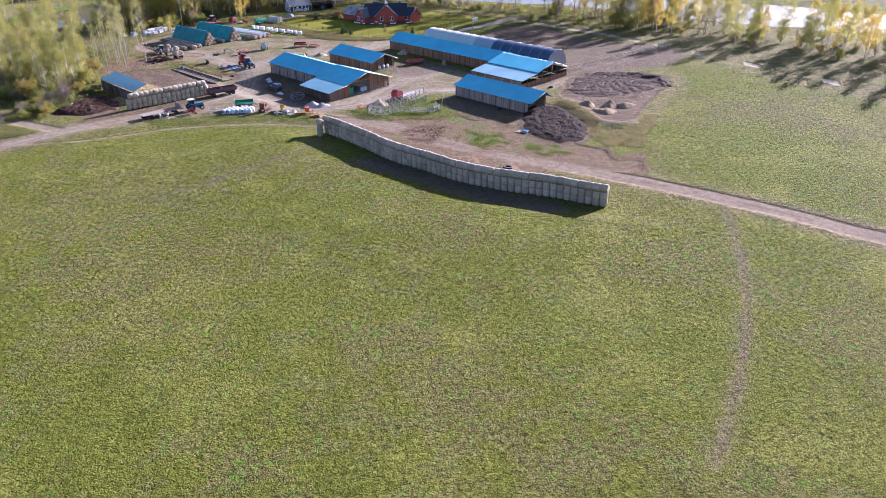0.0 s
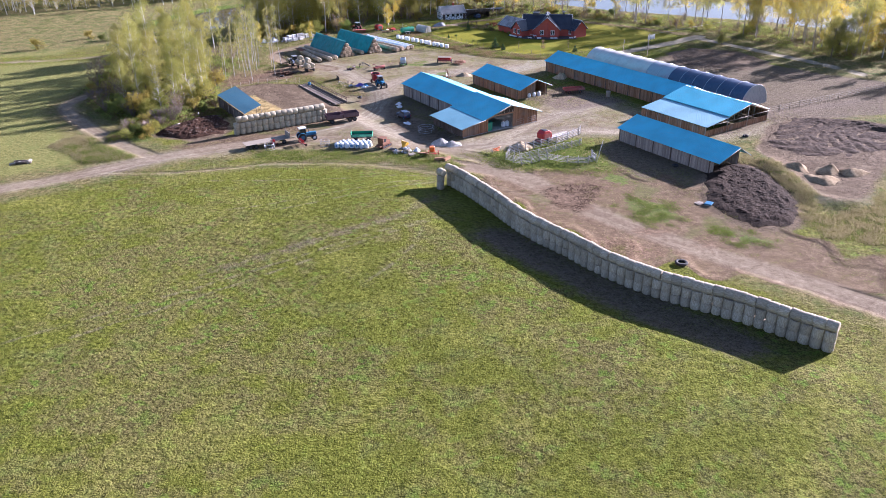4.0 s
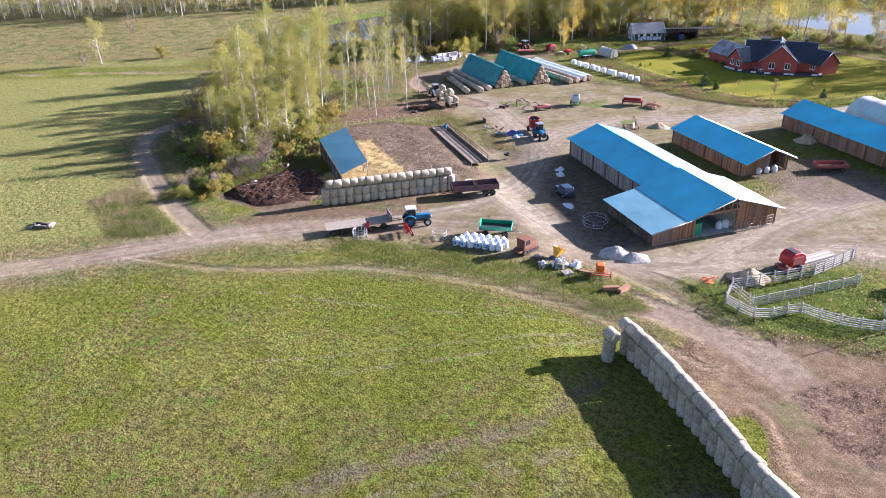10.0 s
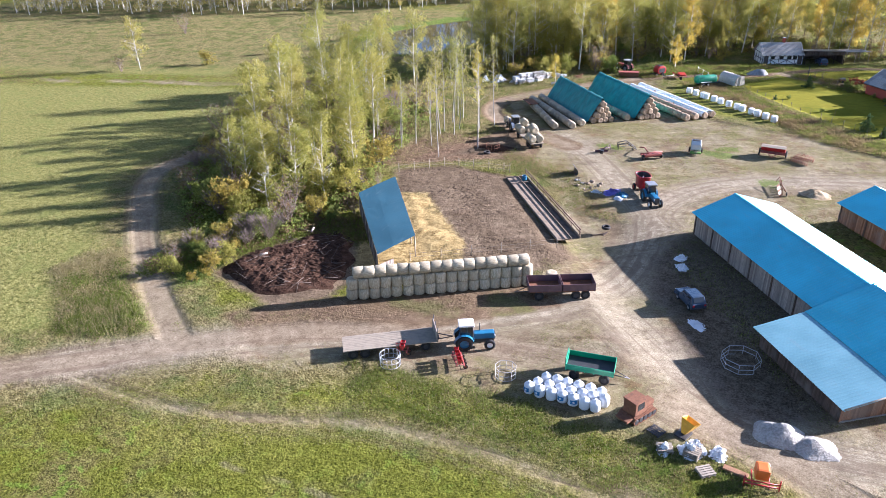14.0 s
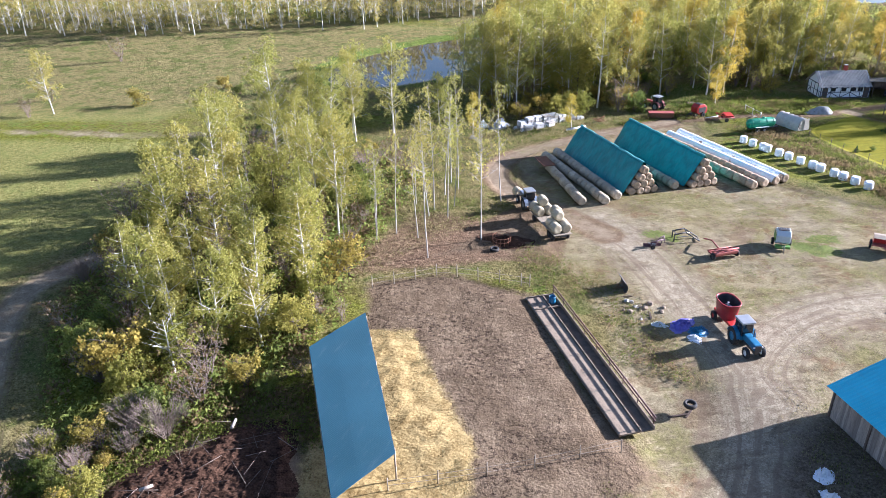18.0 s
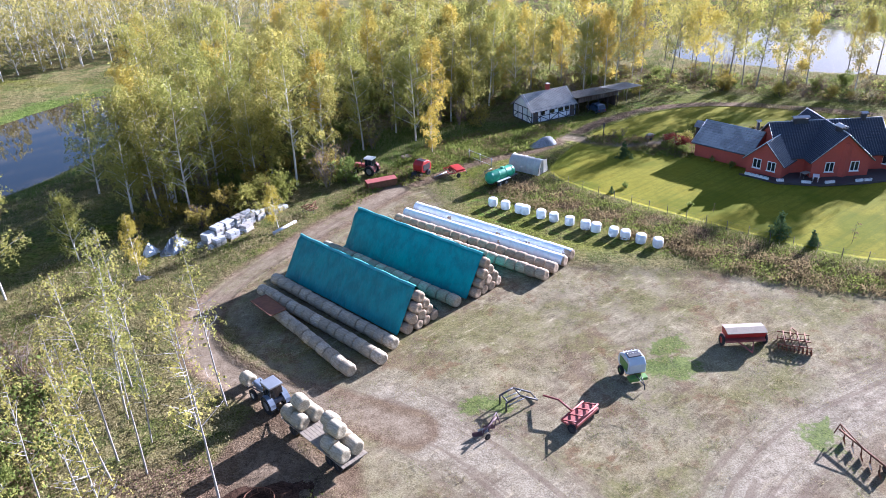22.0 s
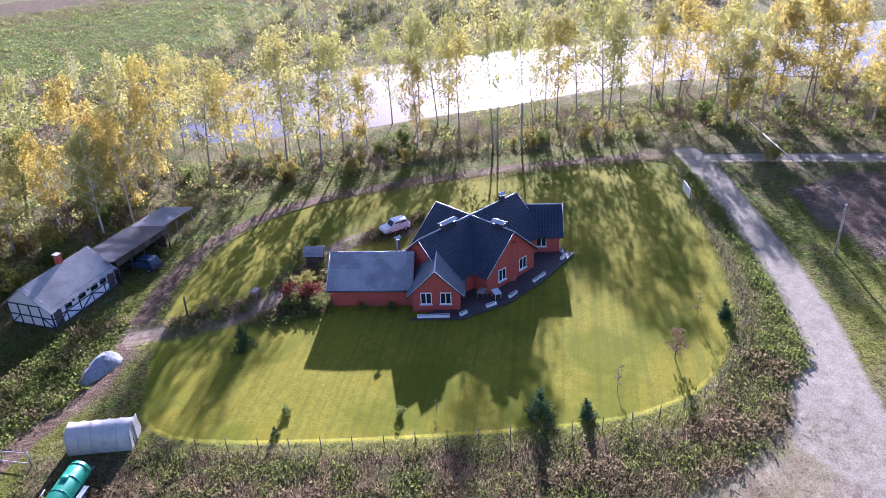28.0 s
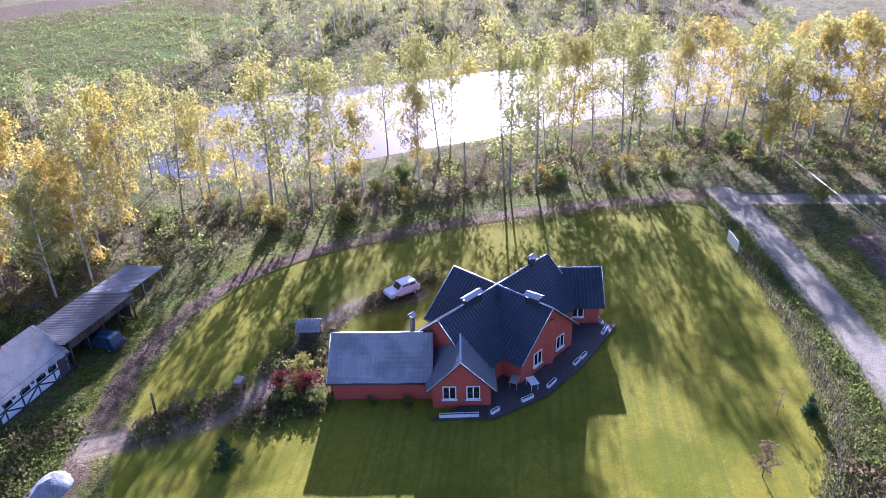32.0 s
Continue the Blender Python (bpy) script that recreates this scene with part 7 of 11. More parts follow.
# ---- feed bunk of concrete with a rail ----
bunk = empty_thing("feed_bunk", -47.0, 185.0)
tagged(bunk, "long concrete feed bunk with a steel rail beside the pen", "feed trough")
BM_ = pose(-54.0, 194.0, 0, 0, 0, -51.5)
for name, y0, y1, z0, z1, mat in (("front_kerb", -0.12, 0.0, 0.0, 0.26, BUNK_KERB), ("apron", 0.0, 1.65, 0.0, 0.17, DIRTY_CONCRETE), ("kerb", 1.67, 1.79, 0.0, 0.30, BUNK_KERB), ("trough_floor", 1.79, 2.82, 0.0, 0.10, BUNK_FLOOR), ("back_kerb", 2.82, 2.95, 0.0, 0.42, BUNK_KERB)):
    bm = fresh()
    rbox(bm, 0, 21.5, y0, y1, z0, z1, 0.03, BM_)
    wpart(name, bm, mat, bunk)
for i in range(9):
    p = BM_ @ Vector((0.2 + i * 2.63, 2.9, 0.4))
    bm = fresh()
    tube(bm, p, p + Vector((0, 0, 0.85)), 0.05, seg=6)
    wpart("rail_post", bm, BUNK_RUST, bunk)
bm = fresh()
tube(bm, BM_ @ Vector((0, 2.9, 1.22)), BM_ @ Vector((21.5, 2.9, 1.22)), 0.07, seg=6)
tube(bm, BM_ @ Vector((0, 2.9, 0.85)), BM_ @ Vector((21.5, 2.9, 0.85)), 0.06, seg=6)
wpart("rail", bm, BUNK_RUST, bunk, "rusty steel rail")
for x in (0.0, 2.4):
    bm = fresh()
    rbox(bm, x, x + 0.15, 0.0, 2.85, 0.12, 0.30, 0.03, BM_)
    wpart("end_kerb", bm, BUNK_KERB, bunk)
ob = empty_thing("water_barrel", -51.3, 194.2)
tagged(ob, "small blue water barrel standing in the feed bunk", "barrel")
bm = fresh()
lathe(bm, [(0, 0.1), (0.34, 0.1), (0.36, 0.3), (0.36, 0.8), (0.32, 0.9), (0.30, 0.88), (0.30, 0.6), (0, 0.6)], 16)
part("drum", bm, BLUE, ob)

# ---- vehicles and machines; each is built with x ahead ----


def bx(parent, name, mat, x0, x1, y0, y1, z0, z1, r=0.03, label="", m=None):
    bm = fresh()
    rbox(bm, x0, x1, y0, y1, z0, z1, min(r, (x1 - x0) / 3, (y1 - y0) / 3, (z1 - z0) / 3), m)
    return part(name, bm, mat, parent, label)


def tb(parent, name, mat, *bars, r=0.04, label="", seg=6):
    bm = fresh()
    for p, q in bars:
        tube(bm, p, q, r, seg=seg)
    return part(name, bm, mat, parent, label)


def wheel(parent, x, y, r, w, rim=None, lean=0.0):
    bm = fresh()
    m = pose(x, y, r, 90 + lean, 0, 0)
    prof = [(r * 0.55, -w / 2 + 0.02), (r * 0.86, -w / 2), (r * 0.97, -w / 2 + 0.05), (r, -w * 0.2), (r, w * 0.2), (r * 0.97, w / 2 - 0.05), (r * 0.86, w / 2), (r * 0.55, w / 2 - 0.02)]
    lathe(bm, prof, 18, m)
    if r > 0.4:
        for i in range(18):
            a = 2 * math.pi * i / 18
            for s in (-1, 1):
                mm = m @ pose(0, 0, s * w * 0.22, 0, 0, math.degrees(a) + s * 5)
                box(bm, r * 0.97, r * 1.03, -0.03, 0.03, -w * 0.2, w * 0.2, mm)
    t = part("wheel", bm, RUBBER, parent, "black rubber tyre")
    bm = fresh()
    lathe(bm, [(0, -w * 0.18), (r * 0.2, -w * 0.2), (r * 0.45, -w * 0.1), (r * 0.57, -w * 0.36), (r * 0.57, w * 0.36), (r * 0.45, w * 0.1), (r * 0.2, w * 0.2), (0, w * 0.18)], 16, m)
    part("rim", bm, rim or STEEL, t)


def tractor(x, y, a, paint, label, loader=False, scale=1.0, roof=None):
    ob = empty_thing("tractor", x, y, a)
    ob.scale = (scale,) * 3
    tagged(ob, label, "tractor")
    bm = fresh()
    rbox(bm, 0.55, 2.55, -0.36, 0.36, 0.95, 1.55, 0.10)
    part("hood", bm, paint, ob)
    bx(ob, "grille", DARKSTEEL, 2.53, 2.62, -0.30, 0.30, 0.85, 1.45)
    bx(ob, "chassis", DARKSTEEL, -0.6, 2.5, -0.22, 0.22, 0.55, 0.95)
    bx(ob, "cab_floor", paint, -0.75, 0.6, -0.62, 0.62, 0.85, 1.25)
    for sx, sy in ((-0.7, -0.58), (-0.7, 0.58), (0.5, -0.5), (0.5, 0.5), (-0.1, -0.6), (-0.1, 0.6)):
        tb(ob, "cab_pillar", DARKSTEEL, ((sx, sy, 1.2), (sx * 0.92, sy * 0.95, 2.5)), r=0.045)
    bx(ob, "cab_roof", roof or WHITE, -0.85, 0.62, -0.66, 0.66, 2.48, 2.66, 0.08, "pale cab roof")
    bx(ob, "windscreen", GLASS, 0.46, 0.49, -0.48, 0.48, 1.5, 2.46, 0.01)
    bx(ob, "rear_window", GLASS, -0.70, -0.67, -0.54, 0.54, 1.4, 2.46, 0.01)
    for s in (-1, 1):
        bx(ob, "side_window", GLASS, -0.66, 0.44, min(s * 0.54, s * 0.57), max(s * 0.54, s * 0.57), 1.35, 2.46, 0.01)
        bm = fresh()
        for i in range(7):
            t0, t1 = math.radians(10 + i * 24), math.radians(34 + i * 24)
            slab(bm, (-0.35 + 0.9 * math.cos(t1), s * 0.45, 0.8 + 0.9 * math.sin(t1)), (-0.35 + 0.9 * math.cos(t0), s * 0.45, 0.8 + 0.9 * math.sin(t0)), (-0.35 + 0.9 * math.cos(t0), s * 0.95, 0.8 + 0.9 * math.sin(t0)), (-0.35 + 0.9 * math.cos(t1), s * 0.95, 0.8 + 0.9 * math.sin(t1)), 0.03)
        bmesh.ops.remove_doubles(bm, verts=bm.verts, dist=0.035)
        part("fender", bm, paint, ob)
        wheel(ob, -0.35, s * 0.78, 0.80, 0.42, paint if not loader else STEEL)
        wheel(ob, 2.05, s * 0.75, 0.52, 0.30, WHITE)
        bx(ob, "headlight", WHITE, 2.5, 2.6, min(s * 0.3, s * 0.45), max(s * 0.3, s * 0.45), 1.25, 1.4, 0.03)
    tb(ob, "exhaust_pipe", DARKSTEEL, ((1.2, 0.25, 1.5), (1.2, 0.25, 2.35)), r=0.05)
    bx(ob, "seat", DARKSTEEL, -0.45, 0.0, -0.25, 0.25, 1.25, 1.75, 0.08)
    tb(ob, "hitch", DARKSTEEL, ((-0.6, -0.3, 0.7), (-1.2, -0.3, 0.5)), ((-0.6, 0.3, 0.7), (-1.2, 0.3, 0.5)))
    if loader:
        tb(ob, "loader_arm", RED if loader is True else loader, ((0.4, -0.6, 1.6), (2.6, -0.6, 1.0)), ((2.6, -0.6, 1.0), (3.2, -0.6, 0.5)), ((0.4, 0.6, 1.6), (2.6, 0.6, 1.0)), ((2.6, 0.6, 1.0), (3.2, 0.6, 0.5)), r=0.07)
        tb(ob, "fork", DARKSTEEL, ((3.2, -0.5, 0.5), (4.2, -0.5, 0.45)), ((3.2, 0.5, 0.5), (4.2, 0.5, 0.45)), ((3.2, -0.7, 0.5), (3.2, 0.7, 0.5)), r=0.05)
    return ob


def body_open(parent, name, mat, x0, x1, y0, y1, z0, z1, inner=None, t=0.05):
    """An open box: floor and four sides as parts."""
    bx(parent, "floor", inner or DARKSTEEL, x0, x1, y0, y1, z0, z0 + 0.08, 0.01)
    for a in ((x0, x1, y0, y0 + t), (x0, x1, y1 - t, y1), (x0, x0 + t, y0 + t, y1 - t), (x1 - t, x1, y0 + t, y1 - t)):
        bx(parent, name, mat, *a, z0 + 0.08, z1, 0.015)
    for x in np.linspace(x0 + 0.1, x1 - 0.1, 6):
        for y in (y0 - 0.03, y1 + 0.0):
            bx(parent, "stake", mat, x - 0.04, x + 0.04, y, y + 0.03, z0, z1 - 0.02, 0.01)


tractor(-41.4, 152.2, 30, BLUE, "blue wheeled tractor hitched before a flat trailer")

flat = empty_thing("flat_trailer", -47.8, 148.8, 36)
tagged(flat, "long flat trailer with worn grey plank deck", "trailer")
bx(flat, "frame", DARKSTEEL, -4.3, 4.6, -0.5, 0.5, 0.75, 0.95)
for i in range(9):
    bx(flat, "deck_plank", DUSTGREY, -4.5, 4.2, -1.25 + i * 0.28, -1.25 + i * 0.28 + 0.265, 0.98, 1.06, 0.01)
bx(flat, "headboard", WOOD_GREY, 4.2, 4.3, -1.25, 1.25, 1.0, 2.1, 0.02)
for y in (-1.2, 0.0, 1.2):
    tb(flat, "headboard_post", DARKSTEEL, ((4.33, y, 0.9), (4.33, y, 2.5)))
for x in (-3.6, -2.5):
    for y in (-1.0, 1.0):
        wheel(flat, x, y, 0.45, 0.3, DARKSTEEL)
for y in (-0.6, 0.6):
    wheel(flat, 3.2, y * 1.5, 0.42, 0.26, DARKSTEEL)
tb(flat, "drawbar", DARKSTEEL, ((4.5, -0.5, 0.8), (6.0, 0, 0.6)), ((4.5, 0.5, 0.8), (6.0, 0, 0.6)), r=0.05)

dump = empty_thing("dump_trailer", -36.4, 165.0, 28)
tagged(dump, "brown-violet two-bay dump trailer, empty", "trailer")
bx(dump, "frame", DARKSTEEL, -3.4, 3.4, -0.5, 0.5, 0.7, 0.95)
body_open(dump, "side_panel", PURPLE, -3.5, -0.05, -1.15, 1.15, 1.0, 1.85, RUST)
body_open(dump, "side_panel", PURPLE, 0.05, 3.5, -1.15, 1.15, 1.0, 1.85, RUST)
for x in (-2.4, 1.5, 2.5):
    for y in (-0.95, 0.95):
        wheel(dump, x, y, 0.48, 0.32, DARKSTEEL)
tb(dump, "drawbar", DARKSTEEL, ((-3.4, -0.5, 0.8), (-4.9, 0, 0.5)), ((-3.4, 0.5, 0.8), (-4.9, 0, 0.5)), r=0.05)

green = empty_thing("green_trailer", -29.6, 152.6, 8)
tagged(green, "green farm trailer with low steel sides, empty", "trailer")
bx(green, "frame", DARKSTEEL, -1.9, 1.9, -0.45, 0.45, 0.7, 0.95)
body_open(green, "side_panel", GREEN, -2.1, 2.1, -1.15, 1.15, 1.0, 1.6)
bx(green, "tailboard", GREEN, -2.2, -2.12, -0.6, 1.1, 1.05, 1.85, 0.02)
for x in (-1.3, 1.3):
    for y in (-0.95, 0.95):
        wheel(green, x, y, 0.45, 0.3, DARKSTEEL)
tb(green, "drawbar", DARKSTEEL, ((1.9, -0.4, 0.8), (3.4, 0, 0.4)), ((1.9, 0.4, 0.8), (3.4, 0, 0.4)))


def big_bag(x, y, rz, k):
    ob = empty_thing("bulk_bag", x, y, rz)
    tagged(ob, "white woven bulk bag with a blue printed square" if k else "white woven bulk bag, bulging and tied", "bulk bag", "bulk bags in the yard")
    bm = fresh()
    h = random.uniform(1.0, 1.15)
    lathe(bm, [(0, 0), (0.38, 0), (0.44, 0.08), (0.455, 0.3), (0.445, 0.5), (0.455, 0.72), (0.42, h - 0.22), (0.30, h - 0.13), (0.16, h - 0.10), (0.09, h - 0.02), (0.13, h + 0.06), (0.05, h + 0.05), (0, h + 0.04)], 18)
    for v in bm.verts:
        v.co.x *= 1 + 0.05 * math.sin(v.co.z * 9 + x)
        v.co += Vector((random.uniform(-1, 1), random.uniform(-1, 1), 0)) * 0.015
    bag = part("sack", bm, BAGWHITE, ob)
    if k:
        bm = fresh()
        for s in range(5):
            a0, a1 = math.radians(-124 + s * 14), math.radians(-110 + s * 14)
            vs = [bm.verts.new((0.478 * math.cos(a), 0.478 * math.sin(a), z)) for a, z in ((a0, 0.30), (a1, 0.30), (a1, 0.70), (a0, 0.70))]
            bm.faces.new(vs)
        part("print", bm, BAGBLUE, ob, "blue printed square")
        bm = fresh()
        lathe(bm, [(0.0, 0.0), (0.1, 0.0), (0.1, 0.01), (0, 0.01)], 10, pose(0.485 * math.cos(math.radians(-89)), 0.485 * math.sin(math.radians(-89)), 0.50, 90, 0, 0))
        part("print_dot", bm, BAGWHITE, ob)


for r, (x0, y0, n) in enumerate(((-33.7, 148.1, 7), (-33.2, 149.0, 7), (-32.8, 149.9, 6))):
    for i in range(n):
        big_bag(x0 + i * 0.97 + random.uniform(-0.06, 0.06), y0 + i * 0.02 + random.uniform(-0.1, 0.1), random.uniform(-20, 20), r == 0 and i in (0, 1, 3, 4))


def crawler(x, y, a):
    ob = empty_thing("crawler_tractor", x, y, a)
    ob.scale = (0.88,) * 3
    tagged(ob, "old rusty crawler tractor with a brown cab", "tractor")
    for s in (-1, 1):
        bm = fresh()
        path = [(-1.3, 0.1), (1.2, 0.1), (1.55, 0.35), (1.45, 0.7), (-1.4, 0.75), (-1.65, 0.4)]
        for (x0, z0), (x1, z1) in zip(path, path[1:] + path[:1]):
            n = max(1, int(math.hypot(x1 - x0, z1 - z0) / 0.2))
            for i in range(n):
                px_, pz_ = x0 + (x1 - x0) * (i + 0.5) / n, z0 + (z1 - z0) * (i + 0.5) / n
                box(bm, -0.08, 0.08, -0.22, 0.22, -0.04, 0.04, pose(px_, s * 0.75, pz_, 0, -math.degrees(math.atan2(z1 - z0, x1 - x0)), 0))
        part("track", bm, RUST, ob, "rusty steel crawler track")
        for xx in (-1.2, -0.6, 0.0, 0.6, 1.2):
            bm = fresh()
            tube(bm, (xx, s * 0.55, 0.38), (xx, s * 0.95, 0.38), 0.25, seg=12)
            part("road_wheel", bm, DARKSTEEL, ob)
    bx(ob, "hull", RUST, -1.5, 1.5, -0.5, 0.5, 0.4, 0.85)
    bx(ob, "hood", RUST, 0.2, 1.7, -0.4, 0.4, 0.85, 1.35, 0.06)
    bx(ob, "cab", RUST, -1.3, 0.2, -0.72, 0.72, 0.85, 2.25, 0.06, "faded red-brown cab")
    bx(ob, "cab_roof", RUST, -1.4, 0.32, -0.8, 0.8, 2.25, 2.36, 0.04)
    for s in (-1, 1):
        bx(ob, "side_window", GLASS, -1.0, -0.1, min(s * 0.71, s * 0.74), max(s * 0.71, s * 0.74), 1.4, 2.1, 0.01)
    bx(ob, "windscreen", GLASS, 0.19, 0.22, -0.55, 0.55, 1.5, 2.1, 0.01)
    bx(ob, "rear_bed", RUST, -2.3, -1.5, -0.7, 0.7, 0.55, 0.75)


crawler(-24.6, 149.0, 62)


def heap(name, x, y, rx, ry, h, mat, label, category="heap", rot=0.0, seed=1, lumps=0.16, n=26, flat=0.0):
    """A mound of loose stuff with an uneven outline."""
    bm = fresh()
    rows = []
    r = random.Random(seed)
    ph = [r.uniform(0, 6.28) for _ in range(6)]
    for i in range(n + 1):
        f = i / n
        ring = []
        for j in range(36):
            a = 2 * math.pi * j / 36
            edge = 1 + 0.13 * math.sin(2 * a + ph[0]) + 0.08 * math.sin(3 * a + ph[1]) + 0.05 * math.sin(7 * a + ph[2])
            z = h * min(1.0, (1.0 + flat) * (math.cos(f * math.pi) + 1) / 2)
            z *= 1 + lumps * (math.sin(3 * a + 5 * f + ph[3]) + 0.7 * math.sin(5 * a - 7 * f + ph[4])) * f * (1 - f) * 4 * 0.5
            z += r.uniform(-1, 1) * max(lumps, 0.3) * 0.2 * (1 - f)
            ring.append(bm.verts.new((rx * f * edge * math.cos(a), ry * f * edge * math.sin(a), z - 0.04)))
        rows.append(ring)
    for p, q in zip(rows, rows[1:]):
        for j in range(36):
            k = (j + 1) % 36
            bm.faces.new((p[j], p[k], q[k], q[j])).smooth = True
    bmesh.ops.remove_doubles(bm, verts=bm.verts, dist=0.001)
    ob = part(name, bm, mat)
    ob.matrix_world = pose(x, y, ground_z(x, y), 0, 0, rot)
    return tagged(ob, label, category)


def loose(name, dark, light, scale=6.0, strength=0.8):
    k = Mat(name)
    a, b = k.noise(scale, 4, 0.65), k.noise(scale * 0.2, 3)
    c = k.mix(k.step(k.math("ADD", k.math("MULTIPLY", a, 0.6), k.math("MULTIPLY", b, 0.4)), 0.32, 0.66), dark, light)
    k.bump(a, strength, 0.1)
    return k.done(c, 0.95, 0.0, 0.05)


CHALK = loose("pale_gravel", (0.240, 0.225, 0.200), (0.450, 0.430, 0.390))
STRAWM = loose("loose_straw", (0.230, 0.165, 0.095), (0.540, 0.435, 0.280))
MANURE = loose("dark_manure", (0.010, 0.007, 0.005), (0.060, 0.042, 0.030), 4.5, 0.8)
TANM = loose("tan_earth", (0.165, 0.115, 0.062), (0.370, 0.285, 0.175), 5.0, 0.5)
WETMUD = loose("rutted_wet_mud", (0.020, 0.014, 0.010), (0.100, 0.070, 0.048), 2.6, 0.8)
SANDM = loose("grey_sand", (0.17, 0.175, 0.18), (0.33, 0.34, 0.35))
BRUSHM = loose("brown_brushwood", (0.012, 0.007, 0.005), (0.085, 0.048, 0.031), 7.0, 0.7)

GRAVEL_SPOTS = (([(-16.2, 151.6), (-15.2, 153.2), (-13.2, 153.6), (-11.8, 152.2), (-12.2, 150.2), (-14.4, 149.4)], 1.25), ([(-13.2, 151.2), (-12.0, 152.6), (-10.2, 152.0), (-9.4, 150.4), (-10.6, 149.2), (-12.6, 149.4)], 1.0))
def dumped_bed(name, outline, h, mat, label, category, step=0.28, rough=0.5, slope=2.4, piled=0.35):
    """Loads tipped side by side: a flat-topped bed with a broken, cloddy surface."""
    xs, ys = [p[0] for p in outline], [p[1] for p in outline]
    ax, ay = np.arange(min(xs) - 1, max(xs) + 1, step), np.arange(min(ys) - 1, max(ys) + 1, step)
    qx, qy = np.meshgrid(ax, ay)
    d = poly_dist(qx, qy, outline)
    z = np.zeros_like(qx)
    for j in range(qx.shape[0]):
        for i in range(qx.shape[1]):
            p = Vector((qx[j, i], qy[j, i], 3.0))
            e = d[j, i] + 0.9 * noise.noise(p * 0.5)
            f = max(0.0, min(1.0, e / slope))
            loads = 1 - 0.9 * min(1.0, noise.voronoi(Vector((p.x * 0.55, p.y * 0.55, 0)))[0][0])
            clod = noise.noise(p * 0.9) * 0.5 + noise.noise(p * 2.3) * 0.35 + noise.noise(p * 5.0) * 0.3
            z[j, i] = f * (h * (0.72 + piled * loads + (0.35 - piled) * (0.5 + noise.noise(p * 0.35))) + rough * clod * 0.5) - (0.15 if e <= 0 else 0.0) + ground_z(p.x, p.y)
    w = qx.shape[1]
    faces = [(j * w + i, j * w + i + 1, (j + 1) * w + i + 1, (j + 1) * w + i) for j in range(qx.shape[0] - 1) for i in range(w - 1) if d[j, i] > -1.2]
    me = bpy.data.meshes.new(name)
    me.from_pydata(np.stack([qx.ravel(), qy.ravel(), z.ravel()], 1).tolist(), [], faces)
    me.materials.append(mat)
    return tagged(new(name, me), label, category)


YELLOWSTRAW = loose("yellow_straw", (0.165, 0.110, 0.042), (0.430, 0.325, 0.145), 4.5, 0.6)
dumped_bed("straw_bedding", rounded(STRAW_BED, True, 1), 0.16, YELLOWSTRAW, "lumpy yellow straw bedding spread beside the shelter", "straw bedding", 0.2, 0.20, 3.0, 0.0)["kind"] = "stuff"
for x, y, r_ in ((49.4, 140.4, 2.3), (53.8, 139.8, 2.4), (51.8, 135.4, 2.8), (58.0, 138.8, 2.4)):
    ring_ = [(x + r_ * (1 + 0.12 * math.sin(3 * a + x)) * math.cos(a), y + 0.85 * r_ * (1 + 0.12 * math.sin(2 * a + y)) * math.sin(a)) for a in (j * math.pi / 6 for j in range(12))]
    dumped_bed("earth_mound", ring_, 1.25, TANM, "tan earth heap with straw on the churned field", "earth heap", 0.16, 0.22, r_ * 0.85, 0.05)
for pts, h in GRAVEL_SPOTS:
    dumped_bed("gravel_mound", rounded(pts, True, 1), h, CHALK, "pale grey gravel heap beside the long barn", "gravel heap", 0.14, 0.12, 1.7)
dumped_bed("sand_mound", rounded([(-28.8, 274.4), (-28.0, 276.6), (-25.6, 277.4), (-23.8, 276.6), (-24.2, 274.8), (-26.6, 273.8)], True, 1), 1.25, SANDM, "pale blue-grey sand heap beside the track", "sand heap", 0.14, 0.12, 1.5)
dumped_bed("straw_mound", rounded([(-0.8, 149.8), (0.8, 151.8), (3.2, 151.6), (4.4, 149.6), (2.6, 147.6), (0.2, 147.8)], True, 1), 1.4, STRAWM, "weathered straw heap behind the cattle pen", "straw heap", 0.14, 0.25, 1.8)


